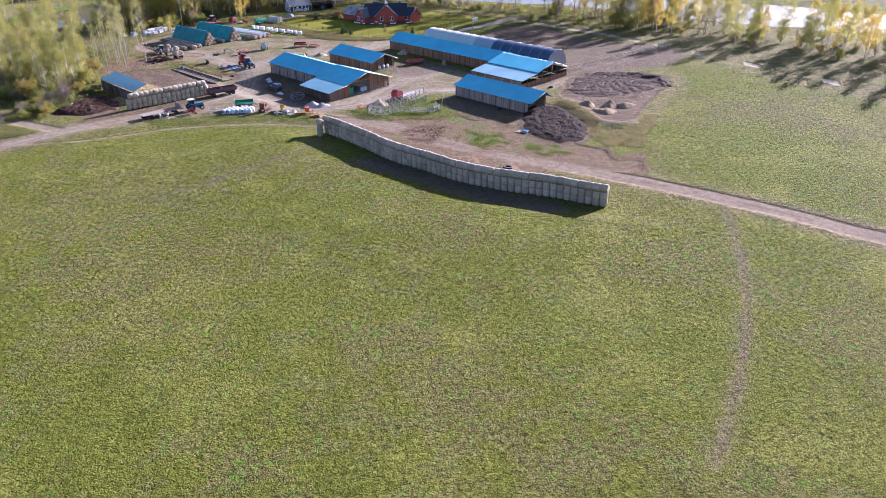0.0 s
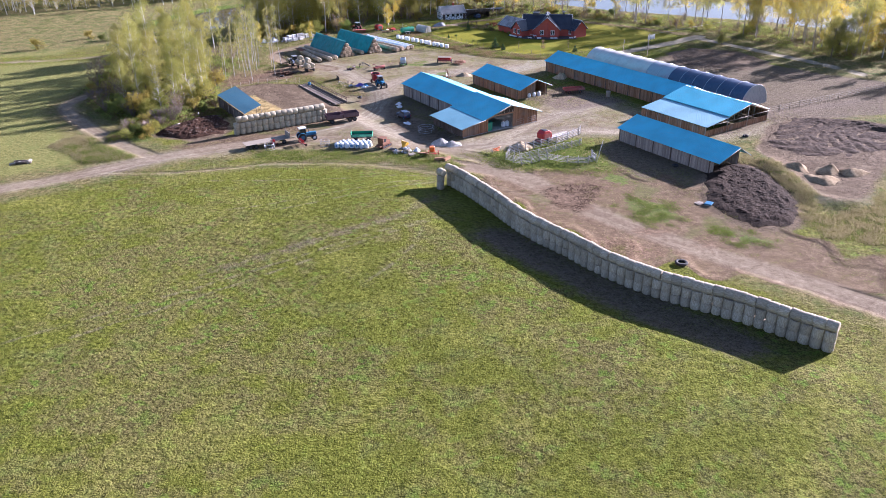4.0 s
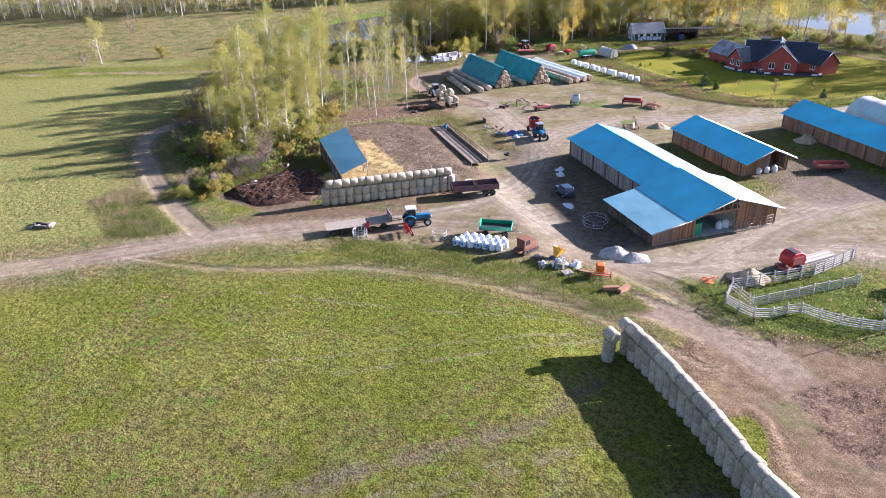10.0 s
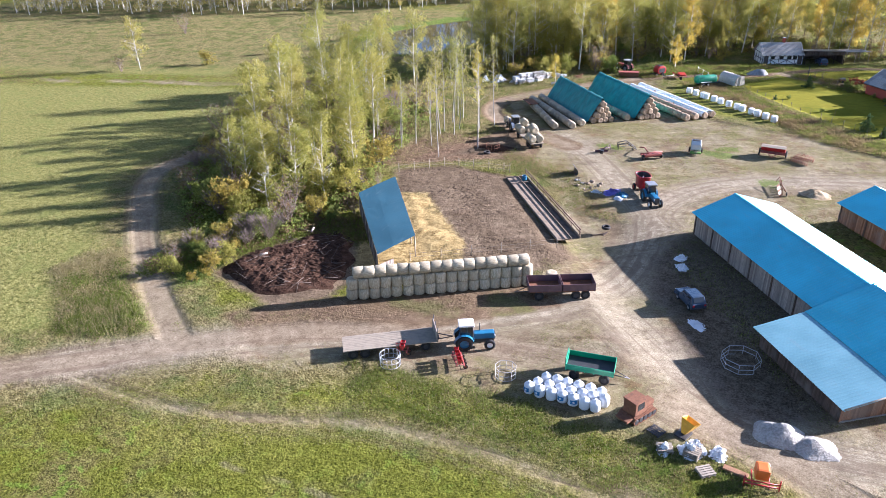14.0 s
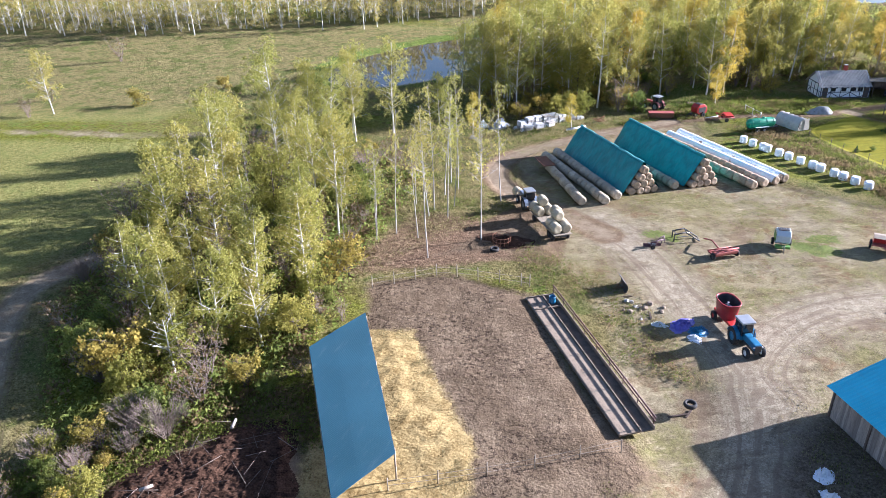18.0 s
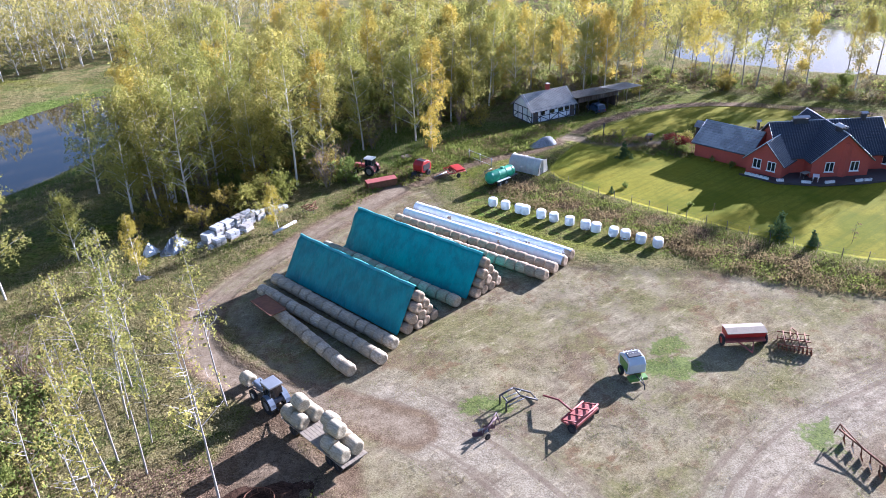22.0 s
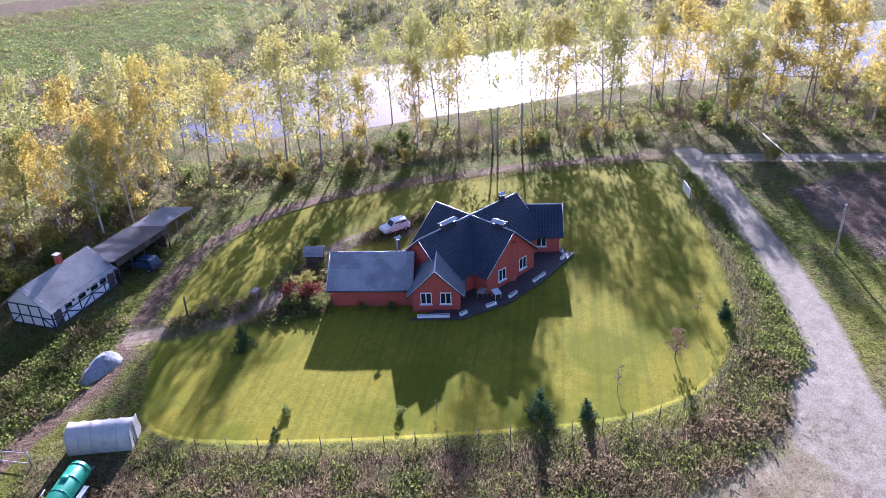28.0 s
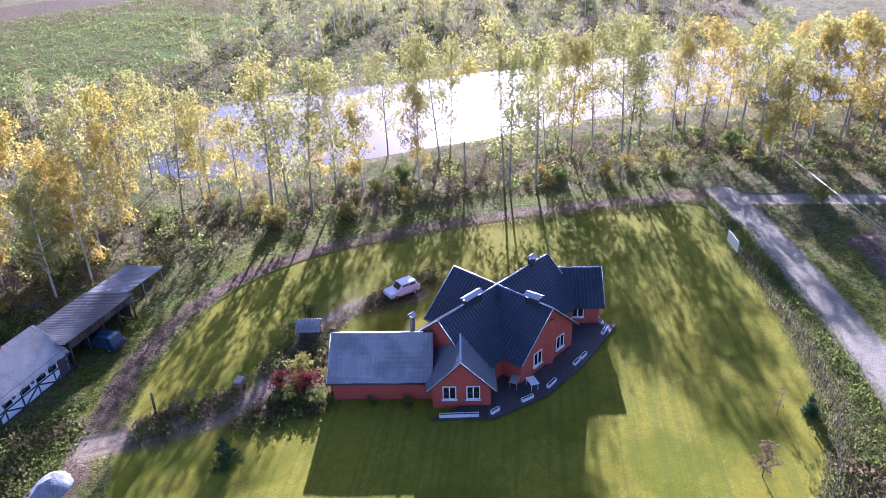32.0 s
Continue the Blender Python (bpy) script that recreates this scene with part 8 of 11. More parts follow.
def churned_field(outline, bank):
    """Deep curved wheel ruts in wet earth, with a dark bank pushed up along one side."""
    xs, ys = [p[0] for p in outline], [p[1] for p in outline]
    ax, ay = np.arange(min(xs) - 2, max(xs) + 2, 0.4), np.arange(min(ys) - 2, max(ys) + 2, 0.4)
    qx, qy = np.meshgrid(ax, ay)
    d, e = poly_dist(qx, qy, outline), line_dist(qx, qy, bank, 3.2)
    z = np.zeros_like(qx)
    for j in range(qx.shape[0]):
        for i in range(qx.shape[1]):
            p = Vector((qx[j, i], qy[j, i], 0.0))
            warp = noise.noise(p * 0.05) * 14
            s = (p.x * -0.42 + p.y * 0.90 + warp) * 2.1
            rut = math.sin(s) * 0.5 + math.sin(s * 0.37 + warp) * 0.5
            near = d[j, i] + 1.6 * noise.noise(p * 0.3)
            f = max(0.0, min(1.0, near / 2.0))
            g = max(0.0, min(1.0, (e[j, i] + noise.noise(p * 0.4)) / 2.6))
            z[j, i] = ground_z(p.x, p.y) - 0.22 + f * (0.30 + 0.11 * rut + 0.10 * noise.noise(p * 1.3)) + g * (0.35 + 0.3 * noise.noise(p * 0.9))
    w = qx.shape[1]
    faces = [(j * w + i, j * w + i + 1, (j + 1) * w + i + 1, (j + 1) * w + i) for j in range(qx.shape[0] - 1) for i in range(w - 1) if d[j, i] > -1.8]
    me = bpy.data.meshes.new("churned_ground")
    me.from_pydata(np.stack([qx.ravel(), qy.ravel(), z.ravel()], 1).tolist(), [], faces)
    me.materials.append(WETMUD)
    tagged(new("churned_ground", me), "dark wet earth with deep curved wheel ruts", "churned earth", kind="structure")


churned_field(rounded([(46, 150), (50, 160), (54, 168), (66, 172), (79, 165), (75, 155), (66, 148), (56, 144.5)], True, 1), [(60, 170), (70, 168), (76, 162), (75, 155)])
dumped_bed("manure_mound", rounded([(30.8, 126), (33.4, 138.6), (37.6, 143.5), (43.4, 141.6), (45.6, 129.6), (43.2, 118.6), (37.4, 115.6), (33, 119.4)], True, 1), 0.42, MANURE, "large dark manure heap beside the low barn", "manure heap", 0.24, 0.5, 2.4, 0.1)
dumped_bed("brushwood_mound", rounded([(-73.6, 153.5), (-73.6, 158.6), (-71, 162.4), (-70.4, 165.6), (-68.6, 167.2), (-64.8, 168.6), (-62.7, 166), (-59.4, 160), (-60, 155), (-64, 151.5)], True, 1), 0.6, BRUSHM, "dark heap of cut brushwood at the grove's edge", "brush heap", 0.16, 0.75, 2.0, 0.0)
sticks = random.Random(5)
for i in range(70):
    x, y = sticks.uniform(-71.5, -60), sticks.uniform(152.5, 166)
    if poly_dist(np.array([x]), np.array([y]), MUD_BURN)[0] < 0.8:
        continue
    bm = fresh()
    a, l, z = sticks.uniform(0, 6.28), sticks.uniform(0.6, 1.6), ground_z(x, y) + 0.55
    tube(bm, (-l * math.cos(a), -l * math.sin(a), sticks.uniform(-0.1, 0.3)), (l * math.cos(a), l * math.sin(a), sticks.uniform(0.0, 0.9)), sticks.uniform(0.012, 0.035), 0.01, 4)
    ob = part("branch", bm, BARK_TWIG if i % 5 == 0 else BARK_DARK)
    ob.location = (x, y, z)
    tagged(ob, "cut branch lying on the brushwood heap", "branch", "cut branches on the brush heap")
for i, (x, y) in enumerate(((-69.6, 157.4), (-68.3, 165.4))):
    bm = fresh()
    tube(bm, (-0.45, 0, 0.0), (0.45, 0.2, 0.1), 0.13, 0.11, 12)
    ob = part("log_section", bm, WOOD_GREY)
    ob.matrix_world = pose(x, y, ground_z(x, y) + 1.1, 0, 0, 35 + 60 * i)
    tagged(ob, "pale cut log on the brushwood heap", "log")
heap("straw_mound", 12.0, 204.0, 2.4, 1.9, 1.2, STRAWM, "pale straw heap beside the gravel road", "straw heap", 10, 23, 0.25)
heap("straw_mound", -13.0, 205.5, 2.6, 1.6, 0.8, STRAWM, "low pale straw heap behind the barns", "straw heap", 10, 24, 0.25)
heap("manure_mound", -60.5, 206.0, 3.2, 2.0, 0.5, BRUSHM, "low brown manure heap north of the pen", "manure heap", 10, 25, 0.3)


def ring_feeder(x, y, r, h, mat, label, n=16, rz=0):
    ob = empty_thing("ring_feeder", x, y, rz)
    tagged(ob, label, "feeder")
    for z in (0.05, h * 0.5, h):
        bm = fresh()
        for i in range(n):
            a, b = 2 * math.pi * i / n, 2 * math.pi * (i + 1) / n
            tube(bm, (r * math.cos(a), r * math.sin(a), z), (r * math.cos(b), r * math.sin(b), z), 0.03, seg=5, cap=False)
        part("hoop", bm, mat, ob)
    for i in range(n):
        a = 2 * math.pi * i / n
        tb(ob, "upright", mat, ((r * math.cos(a), r * math.sin(a), 0), (r * math.cos(a), r * math.sin(a), h)), r=0.025, seg=5)


ring_feeder(-46.6, 146.6, 0.95, 1.1, STEEL, "galvanised ring feeder in the grass", 14)
ring_feeder(-36.4, 149.4, 0.95, 1.0, RAIL_GREY, "pale ring feeder in the grass", 10)
ring_feeder(-17.8, 160.8, 1.7, 1.0, STEEL, "wide galvanised ring feeder in the barn's shade", 8)


def cultivator(x, y, a, mat, label, w=2.2, l=1.8, tines=7, wheels=True, fold=False):
    ob = empty_thing("cultivator", x, y, a)
    tagged(ob, label, "farm implement")
    for xx in np.linspace(-l / 2, l / 2, 4):
        tb(ob, "cross_beam", mat, ((xx, -w / 2, 0.75), (xx, w / 2, 0.75)), r=0.06, seg=4)
    for yy in (-w / 2, 0, w / 2):
        tb(ob, "side_beam", mat, ((-l / 2, yy, 0.78), (l / 2, yy, 0.78)), r=0.06, seg=4)
    for i in range(tines):
        yy = -w / 2 + w * (i + 0.5) / tines
        xx = -l / 2 if i % 2 else l * 0.15
        tb(ob, "tine", DARKSTEEL, ((xx, yy, 0.75), (xx - 0.3, yy, 0.45)), ((xx - 0.3, yy, 0.45), (xx - 0.05, yy, 0.04)), r=0.03, seg=4)
    tb(ob, "headstock", mat, ((l / 2, -0.4, 0.78), (l / 2 + 0.5, 0, 1.35)), ((l / 2, 0.4, 0.78), (l / 2 + 0.5, 0, 1.35)), ((l / 2 + 0.5, 0, 1.35), (-l / 4, 0, 0.8)), r=0.05, seg=4)
    if wheels:
        for s in (-1, 1):
            wheel(ob, 0.0, s * (w / 2 + 0.15), 0.33, 0.18, DARKSTEEL)
    if fold:
        for s in (-1, 1):
            tb(ob, "folded_wing", mat, ((-l / 2, s * w / 2, 0.8), (-l / 2, s * w * 0.55, 1.5)), ((l / 2, s * w / 2, 0.8), (l / 2, s * w * 0.55, 1.5)), ((-l / 2, s * w * 0.55, 1.5), (l / 2, s * w * 0.55, 1.5)), r=0.05, seg=4)
    return ob




def planter(x, y, a, w, rows, label):
    """A mounted row planter: hoppers over a toolbar, with coulters and press wheels."""
    ob = empty_thing("row_planter", x, y, a)
    tagged(ob, label, "planter")
    bx(ob, "toolbar", DULLRED, -0.08, 0.08, -w / 2, w / 2, 0.55, 0.71, 0.02)
    bx(ob, "rear_bar", DULLRED, -0.78, -0.66, -w / 2, w / 2, 0.45, 0.55, 0.02)
    tb(ob, "headstock", DULLRED, ((0.08, -0.35, 0.6), (0.35, 0, 1.2)), ((0.08, 0.35, 0.6), (0.35, 0, 1.2)), ((0.35, 0, 1.2), (-0.7, 0, 0.9)), r=0.045, seg=4)
    for i in range(rows):
        yy = -w / 2 + w * (i + 0.5) / rows
        bm = fresh()
        lathe(bm, [(0.0, 0.70), (0.16, 0.70), (0.30, 1.05), (0.32, 1.18), (0.28, 1.20), (0.26, 1.05), (0.0, 0.80)], 4, pose(-0.3, yy, 0, 0, 0, 45), smooth=False)
        part("hopper", bm, RED, ob, "dull red seed hopper")
        tb(ob, "link_arm", DULLRED, ((0.0, yy, 0.62), (-0.7, yy, 0.5)), r=0.04, seg=4)
        tb(ob, "coulter", DARKSTEEL, ((-0.25, yy, 0.6), (-0.4, yy, 0.04)), r=0.035, seg=4)
        wheel(ob, -0.85, yy, 0.22, 0.10, RUST)


planter(-46.6, 148.4, 200, 1.1, 2, "small red two-row planter in the grass")
planter(-41.2, 149.0, 215, 2.2, 4, "faded red row planter standing in the grass")


def disc_harrow(x, y, a):
    """Two gangs of discs at an angle under a square frame."""
    ob = empty_thing("disc_harrow", x, y, a)
    tagged(ob, "rust-brown disc harrow with a lattice frame", "harrow")
    for yy in (-0.9, -0.3, 0.3, 0.9):
        tb(ob, "side_beam", RUST, ((-1.3, yy, 0.8), (1.1, yy, 0.8)), r=0.055, seg=4)
    for xx in (-1.2, -0.2, 0.9):
        tb(ob, "cross_beam", RUST, ((xx, -1.35, 0.72), (xx, 1.35, 0.72)), r=0.06, seg=4)
    tb(ob, "drawbar", RUST, ((1.1, -0.3, 0.8), (2.2, 0, 0.5)), ((1.1, 0.3, 0.8), (2.2, 0, 0.5)), r=0.05, seg=4)
    tb(ob, "mast", RUST, ((0.2, -0.3, 0.8), (0.2, 0, 1.3)), ((0.2, 0.3, 0.8), (0.2, 0, 1.3)), r=0.045, seg=4)
    for gang, (xx, lean) in enumerate(((-1.1, 0.22), (0.6, -0.22))):
        tb(ob, "axle", DARKSTEEL, ((xx - lean, -1.4, 0.32), (xx + lean, 1.4, 0.32)), r=0.03, seg=6)
        for i in range(9):
            yy = -1.32 + i * 0.33
            bm = fresh()
            lathe(bm, [(0, 0.05), (0.18, 0.03), (0.31, -0.02), (0.32, -0.03), (0.18, 0.015), (0, 0.035)], 14, pose(xx + lean * yy / 1.4, yy, 0.32, 90, 0, math.degrees(lean) * 0.5))
            part("disc", bm, RUST, ob)


def loader_arms(x, y, a):
    """A front loader set down off its tractor: two bent arms with cross tubes."""
    ob = empty_thing("loader_frame", x, y, a)
    tagged(ob, "black steel loader arms set down on the yard", "loader arms")
    for s in (-0.55, 0.55):
        tb(ob, "arm", DARKSTEEL, ((-1.5, s, 0.9), (-0.2, s, 1.25)), ((-0.2, s, 1.25), (1.5, s, 0.15)), r=0.085, seg=4)
        tb(ob, "ram", STEEL, ((-1.1, s * 0.85, 0.55), (0.5, s * 0.85, 0.75)), r=0.045, seg=6)
        tb(ob, "upright", DARKSTEEL, ((-1.45, s, 0.0), (-1.45, s, 1.0)), r=0.08, seg=4)
    for xx, z in ((-1.3, 0.95), (-0.1, 1.2), (1.45, 0.2)):
        tb(ob, "cross_tube", DARKSTEEL, ((xx, -0.6, z), (xx, 0.6, z)), r=0.06, seg=6)


def plough(x, y, a, mat, label, bodies=3, long=2.6):
    """A beam with mouldboards hung on it at a slant."""
    ob = empty_thing("plough", x, y, a)
    tagged(ob, label, "plough")
    tb(ob, "beam", mat, ((-long / 2, -0.25, 0.8), (long / 2, 0.25, 0.8)), r=0.08, seg=4)
    tb(ob, "headstock", mat, ((long / 2, -0.2, 0.5), (long / 2, 0.25, 1.3)), ((long / 2, 0.6, 0.5), (long / 2, 0.25, 1.3)), ((long / 2, 0.25, 1.3), (-long * 0.1, 0, 0.8)), r=0.05, seg=4)
    for i in range(bodies):
        xx = -long / 2 + 0.3 + i * (long - 0.6) / max(1, bodies - 1)
        tb(ob, "leg", mat, ((xx, 0, 0.8), (xx - 0.15, 0, 0.12)), r=0.05, seg=4)
        bm = fresh()
        rows = [[bm.verts.new((xx - 0.1 - 0.75 * f, 0.05 + 0.38 * f + 0.10 * math.sin(h * 2.2), 0.05 + h * 0.42)) for h in (0, 0.5, 1.0)] for f in (0, 0.35, 0.7, 1.0)]
        for p_, q_ in zip(rows, rows[1:]):
            for j in range(2):
                bm.faces.new((p_[j], q_[j], q_[j + 1], p_[j + 1])).smooth = True
        bmesh.ops.solidify(bm, geom=list(bm.faces), thickness=0.02)
        part("mouldboard", bm, STEEL if i % 2 else mat, ob)
    wheel(ob, -long / 2 + 0.2, -0.5, 0.28, 0.12, DARKSTEEL)


loader_arms(-41.0, 214.2, 20)
plough(-43.8, 211.0, 35, PURPLE, "small dark red plough on the yard", 3, 1.8)
disc_harrow(-15.1, 218.9, 68)
ring_feeder(-60.9, 205.2, 1.1, 1.0, RUST, "rusty ring feeder in trampled rough grass", 14)
cultivator(-61.6, 255.4, 40, RUST, "rusty implement in the weeds by the wood", 2.0, 1.2, 5, False)
cultivator(-3.0, 146.2, 20, ORANGE, "small orange implement beside the straw heap", 1.3, 0.9, 4, False)
plough(-17.2, 205.2, 98, RUST, "long rust-brown plough on the pale yard", 5, 4.2)


def disc_mower(x, y, a):
    ob = empty_thing("trailed_mower", x, y, a)
    tagged(ob, "faded red trailed mower with a long drawbar", "mower")
    bx(ob, "cutter_bar", DULLRED, -0.9, 0.5, -1.5, 1.5, 0.45, 0.62, 0.05)
    bx(ob, "cover", DULLRED, -1.0, -0.2, -1.45, 1.45, 0.62, 0.9, 0.06, "faded red cover")
    for yy in (-1.4, -0.5, 0.5, 1.4):
        tb(ob, "frame_bar", DULLRED, ((0.5, yy, 0.6), (-0.9, yy, 1.15)), r=0.06, seg=4)
    tb(ob, "top_beam", DULLRED, ((-0.9, -1.5, 1.15), (-0.9, 1.5, 1.15)), ((0.5, -1.5, 0.65), (0.5, 1.5, 0.65)), r=0.08, seg=4)
    tb(ob, "drawbar", DULLRED, ((0.4, 0.2, 0.8), (1.8, 0.1, 1.1)), ((1.8, 0.1, 1.1), (3.4, 0.0, 0.6)), r=0.09, seg=6)
    for s in (-1, 1):
        wheel(ob, -0.6, s * 1.55, 0.40, 0.24, DARKSTEEL)


disc_mower(-36.7, 211.6, 131)


def baler(x, y, a, body, trim, label, scale=1.0):
    ob = empty_thing("round_baler", x, y, a)
    ob.scale = (scale,) * 3
    tagged(ob, label, "baler")
    bm = fresh()
    prof = [(-1.5, 0.6), (-1.75, 1.2), (-1.5, 1.95), (-0.8, 2.4), (0.3, 2.4), (0.9, 1.9), (0.9, 0.9), (0.3, 0.5)]
    sides = []
    for yy in (-0.9, 0.9):
        sides.append([bm.verts.new((px_, yy, pz_)) for px_, pz_ in prof])
    bm.faces.new(sides[0]), bm.faces.new(sides[1][::-1])
    for i in range(8):
        j = (i + 1) % 8
        bm.faces.new((sides[0][j], sides[0][i], sides[1][i], sides[1][j]))
    bmesh.ops.recalc_face_normals(bm, faces=bm.faces)
    bmesh.ops.bevel(bm, geom=list(bm.edges), offset=0.05, segments=1, affect="EDGES")
    part("body", bm, body, ob)
    for s in (-1, 1):
        bx(ob, "side_panel", trim, -1.2, 0.5, min(s * 0.9, s * 0.95), max(s * 0.9, s * 0.95), 0.9, 1.9, 0.05)
        wheel(ob, -0.5, s * 1.1, 0.48, 0.32, trim)
    bx(ob, "net_box", DARKSTEEL, -0.7, 0.2, -0.7, 0.7, 2.38, 2.5, 0.03)
    for yy in (-0.6, -0.3, 0.0, 0.3, 0.6):
        tb(ob, "top_slat", body, ((-1.3, yy, 2.2), (-0.3, yy, 2.52)), r=0.04, seg=4)
    bx(ob, "pickup", trim, 0.7, 1.4, -0.95, 0.95, 0.25, 0.6, 0.05)
    tb(ob, "drawbar", DARKSTEEL, ((0.8, -0.3, 0.9), (2.6, 0, 0.6)), ((0.8, 0.3, 0.9), (2.6, 0, 0.6)), ((2.6, 0, 0.6), (2.6, 0, 0.1)), r=0.05)


PALEBODY = simple("pale_grey_machine_paint", (0.52, 0.57, 0.58), 0.4, vary=0.12, dirty=0.2)
baler(-30.6, 216.6, -82, PALEBODY, LEAFGREEN, "pale grey round baler with green trim", 0.85)
baler(-46.4, 266.2, -130, RED, DARKSTEEL, "red round baler parked in weeds", 0.9)
baler(6.0, 153.4, 222, RED, DULLRED, "red round baler with an open chamber by the pen", 0.95)


def seed_drill(x, y, a):
    ob = empty_thing("seed_drill", x, y, a)
    tagged(ob, "red seed drill with a pale hopper lid", "seed drill")
    bm = fresh()
    prof = [(-0.55, 0.95), (-0.75, 1.55), (0.75, 1.55), (0.5, 0.95)]
    sides = [[bm.verts.new((px_, yy, pz_)) for px_, pz_ in prof] for yy in (-1.75, 1.75)]
    bm.faces.new(sides[0]), bm.faces.new(sides[1][::-1])
    for i in range(4):
        bm.faces.new((sides[0][(i + 1) % 4], sides[0][i], sides[1][i], sides[1][(i + 1) % 4]))
    bmesh.ops.recalc_face_normals(bm, faces=bm.faces)
    part("hopper", bm, RED, ob)
    bm = fresh()
    slab(bm, (-0.8, -1.8, 1.58), (0.0, -1.8, 1.74), (0.0, 1.8, 1.74), (-0.8, 1.8, 1.58), 0.03)
    slab(bm, (0.0, -1.8, 1.74), (0.8, -1.8, 1.58), (0.8, 1.8, 1.58), (0.0, 1.8, 1.74), 0.03)
    part("lid", bm, DUSTGREY, ob, "pale grey hopper lid")
    bx(ob, "frame", DULLRED, -0.7, 0.7, -1.8, 1.8, 0.55, 0.75, 0.03)
    for i in range(12):
        yy = -1.65 + 0.3 * i
        tb(ob, "coulter", DARKSTEEL, ((-0.3, yy, 0.95), (-0.7, yy, 0.1)), r=0.03, seg=4)
    for s in (-1, 1):
        wheel(ob, 0.1, s * 1.95, 0.55, 0.22, RED)
    tb(ob, "drawbar", DULLRED, ((0.7, -0.7, 0.65), (2.2, 0, 0.5)), ((0.7, 0.7, 0.65), (2.2, 0, 0.5)), r=0.06)


seed_drill(-19.4, 219.9, -93)


CRIMSON = simple("dull_crimson_paint", (0.270, 0.018, 0.026), 0.5, vary=0.3, dirty=0.3)


def mixer_wagon(x, y, a):
    ob = empty_thing("feed_mixer", x, y, a)
    tagged(ob, "red oval vertical feed mixer wagon, empty tub", "feed mixer")

    def oval(bm, rows, mi=0):
        prev = None
        for k, z in rows:
            ring = []
            for j in range(28):
                t = 2 * math.pi * j / 28
                ring.append(bm.verts.new((math.copysign(abs(math.cos(t)) ** 0.75, math.cos(t)) * 1.32 * k, math.copysign(abs(math.sin(t)) ** 0.75, math.sin(t)) * 0.98 * k, z)))
            if prev:
                for j in range(28):
                    f = bm.faces.new((prev[j], prev[(j + 1) % 28], ring[(j + 1) % 28], ring[j]))
                    f.smooth = True
            prev = ring
        return prev
    bm = fresh()
    oval(bm, [(0.80, 0.75), (0.88, 1.5), (0.97, 2.35), (1.03, 2.37), (1.03, 2.47), (0.95, 2.47), (0.93, 2.36)])
    part("tub", bm, CRIMSON, ob)
    bm = fresh()
    last = oval(bm, [(0.935, 2.36), (0.84, 1.4), (0.74, 0.95)])
    bm.faces.new(last)
    part("tub_lining", bm, DARKSTEEL, ob, "worn bare steel lining")
    bm = fresh()
    for i in range(22):
        t = i * 0.55
        r0 = 0.85 - 0.03 * i
        p = Vector((r0 * math.cos(t), r0 * math.sin(t), 1.0 + 0.05 * i))
        q = Vector(((r0 - 0.03) * math.cos(t + 0.55), (r0 - 0.03) * math.sin(t + 0.55), 1.05 + 0.05 * i))
        c0, c1 = Vector((0, 0, p.z)), Vector((0, 0, q.z))
        slab(bm, c0 + (p - c0) * 0.2, p, q, c1 + (q - c1) * 0.2, 0.02)
    tube(bm, (0, 0, 0.95), (0, 0, 2.2), 0.16, 0.08)
    part("auger", bm, STEEL, ob, "steel mixing auger")
    bx(ob, "chassis", RED, -1.5, 2.2, -0.5, 0.5, 0.5, 0.75)
    for s in (-1, 1):
        wheel(ob, -0.6, s * 0.9, 0.45, 0.3, RED)
    tb(ob, "drawbar", RED, ((1.8, -0.4, 0.6), (3.0, 0, 0.5)), ((1.8, 0.4, 0.6), (3.0, 0, 0.5)), r=0.06)


mixer_wagon(-34.9, 197.4, -58)
tractor(-33.1, 194.0, -58, BLUE, "bright blue tractor hitched to the feed mixer", roof=STEEL)
tractor(-61.3, 216.3, 129, simple("grey_blue_paint", (0.17, 0.21, 0.27), 0.45), "grey-blue tractor before the bale trailer", loader=DARKSTEEL, roof=STEEL)
tractor(-53.8, 267.6, 150, DULLRED, "old red tractor with a loader in the weeds", loader=True, roof=WHITE)


def bale_trailer():
    ob = empty_thing("bale_trailer", -56.9, 211.3, -50)
    tagged(ob, "flat bale trailer loaded with round bales", "trailer")
    for i in range(8):
        bx(ob, "deck_plank", DUSTGREY, -4.0, 4.2, -1.15 + i * 0.29, -1.15 + i * 0.29 + 0.27, 0.95, 1.03, 0.01)
    bx(ob, "frame", DARKSTEEL, -4.0, 4.2, -0.4, 0.4, 0.7, 0.93)
    for x in (-2.6, 2.2, 3.2):
        for s in (-1, 1):
            wheel(ob, x, s * 0.95, 0.45, 0.3, DARKSTEEL)
    tb(ob, "drawbar", DARKSTEEL, ((-4.0, -0.4, 0.8), (-5.4, 0, 0.5)), ((-4.0, 0.4, 0.8), (-5.4, 0, 0.5)))
    m = pose(-56.9, 211.3, 0, 0, 0, -50)
    for gx_ in (-3.2, -1.95, 0.75, 2.0, 3.3):
        for gy_ in (-0.62, 0.62):
            if (gx_, gy_) == (0.75, -0.62):
                continue
            p = m @ Vector((gx_, gy_, 1.03 + 0.6))
            bale(p.x, p.y, p.z, True, -50, "straw-coloured round bale loaded on the trailer", "bales on the trailer", BALES)
    for gx_, gy_ in ((-2.6, 0.0), (2.0, 0.1), (0.9, 0.4)):
        p = m @ Vector((gx_, gy_, 1.03 + 0.6 + 1.08))
        bale(p.x, p.y, p.z, True, -50, "straw-coloured round bale on top of the load", "bales on the trailer", BALES)


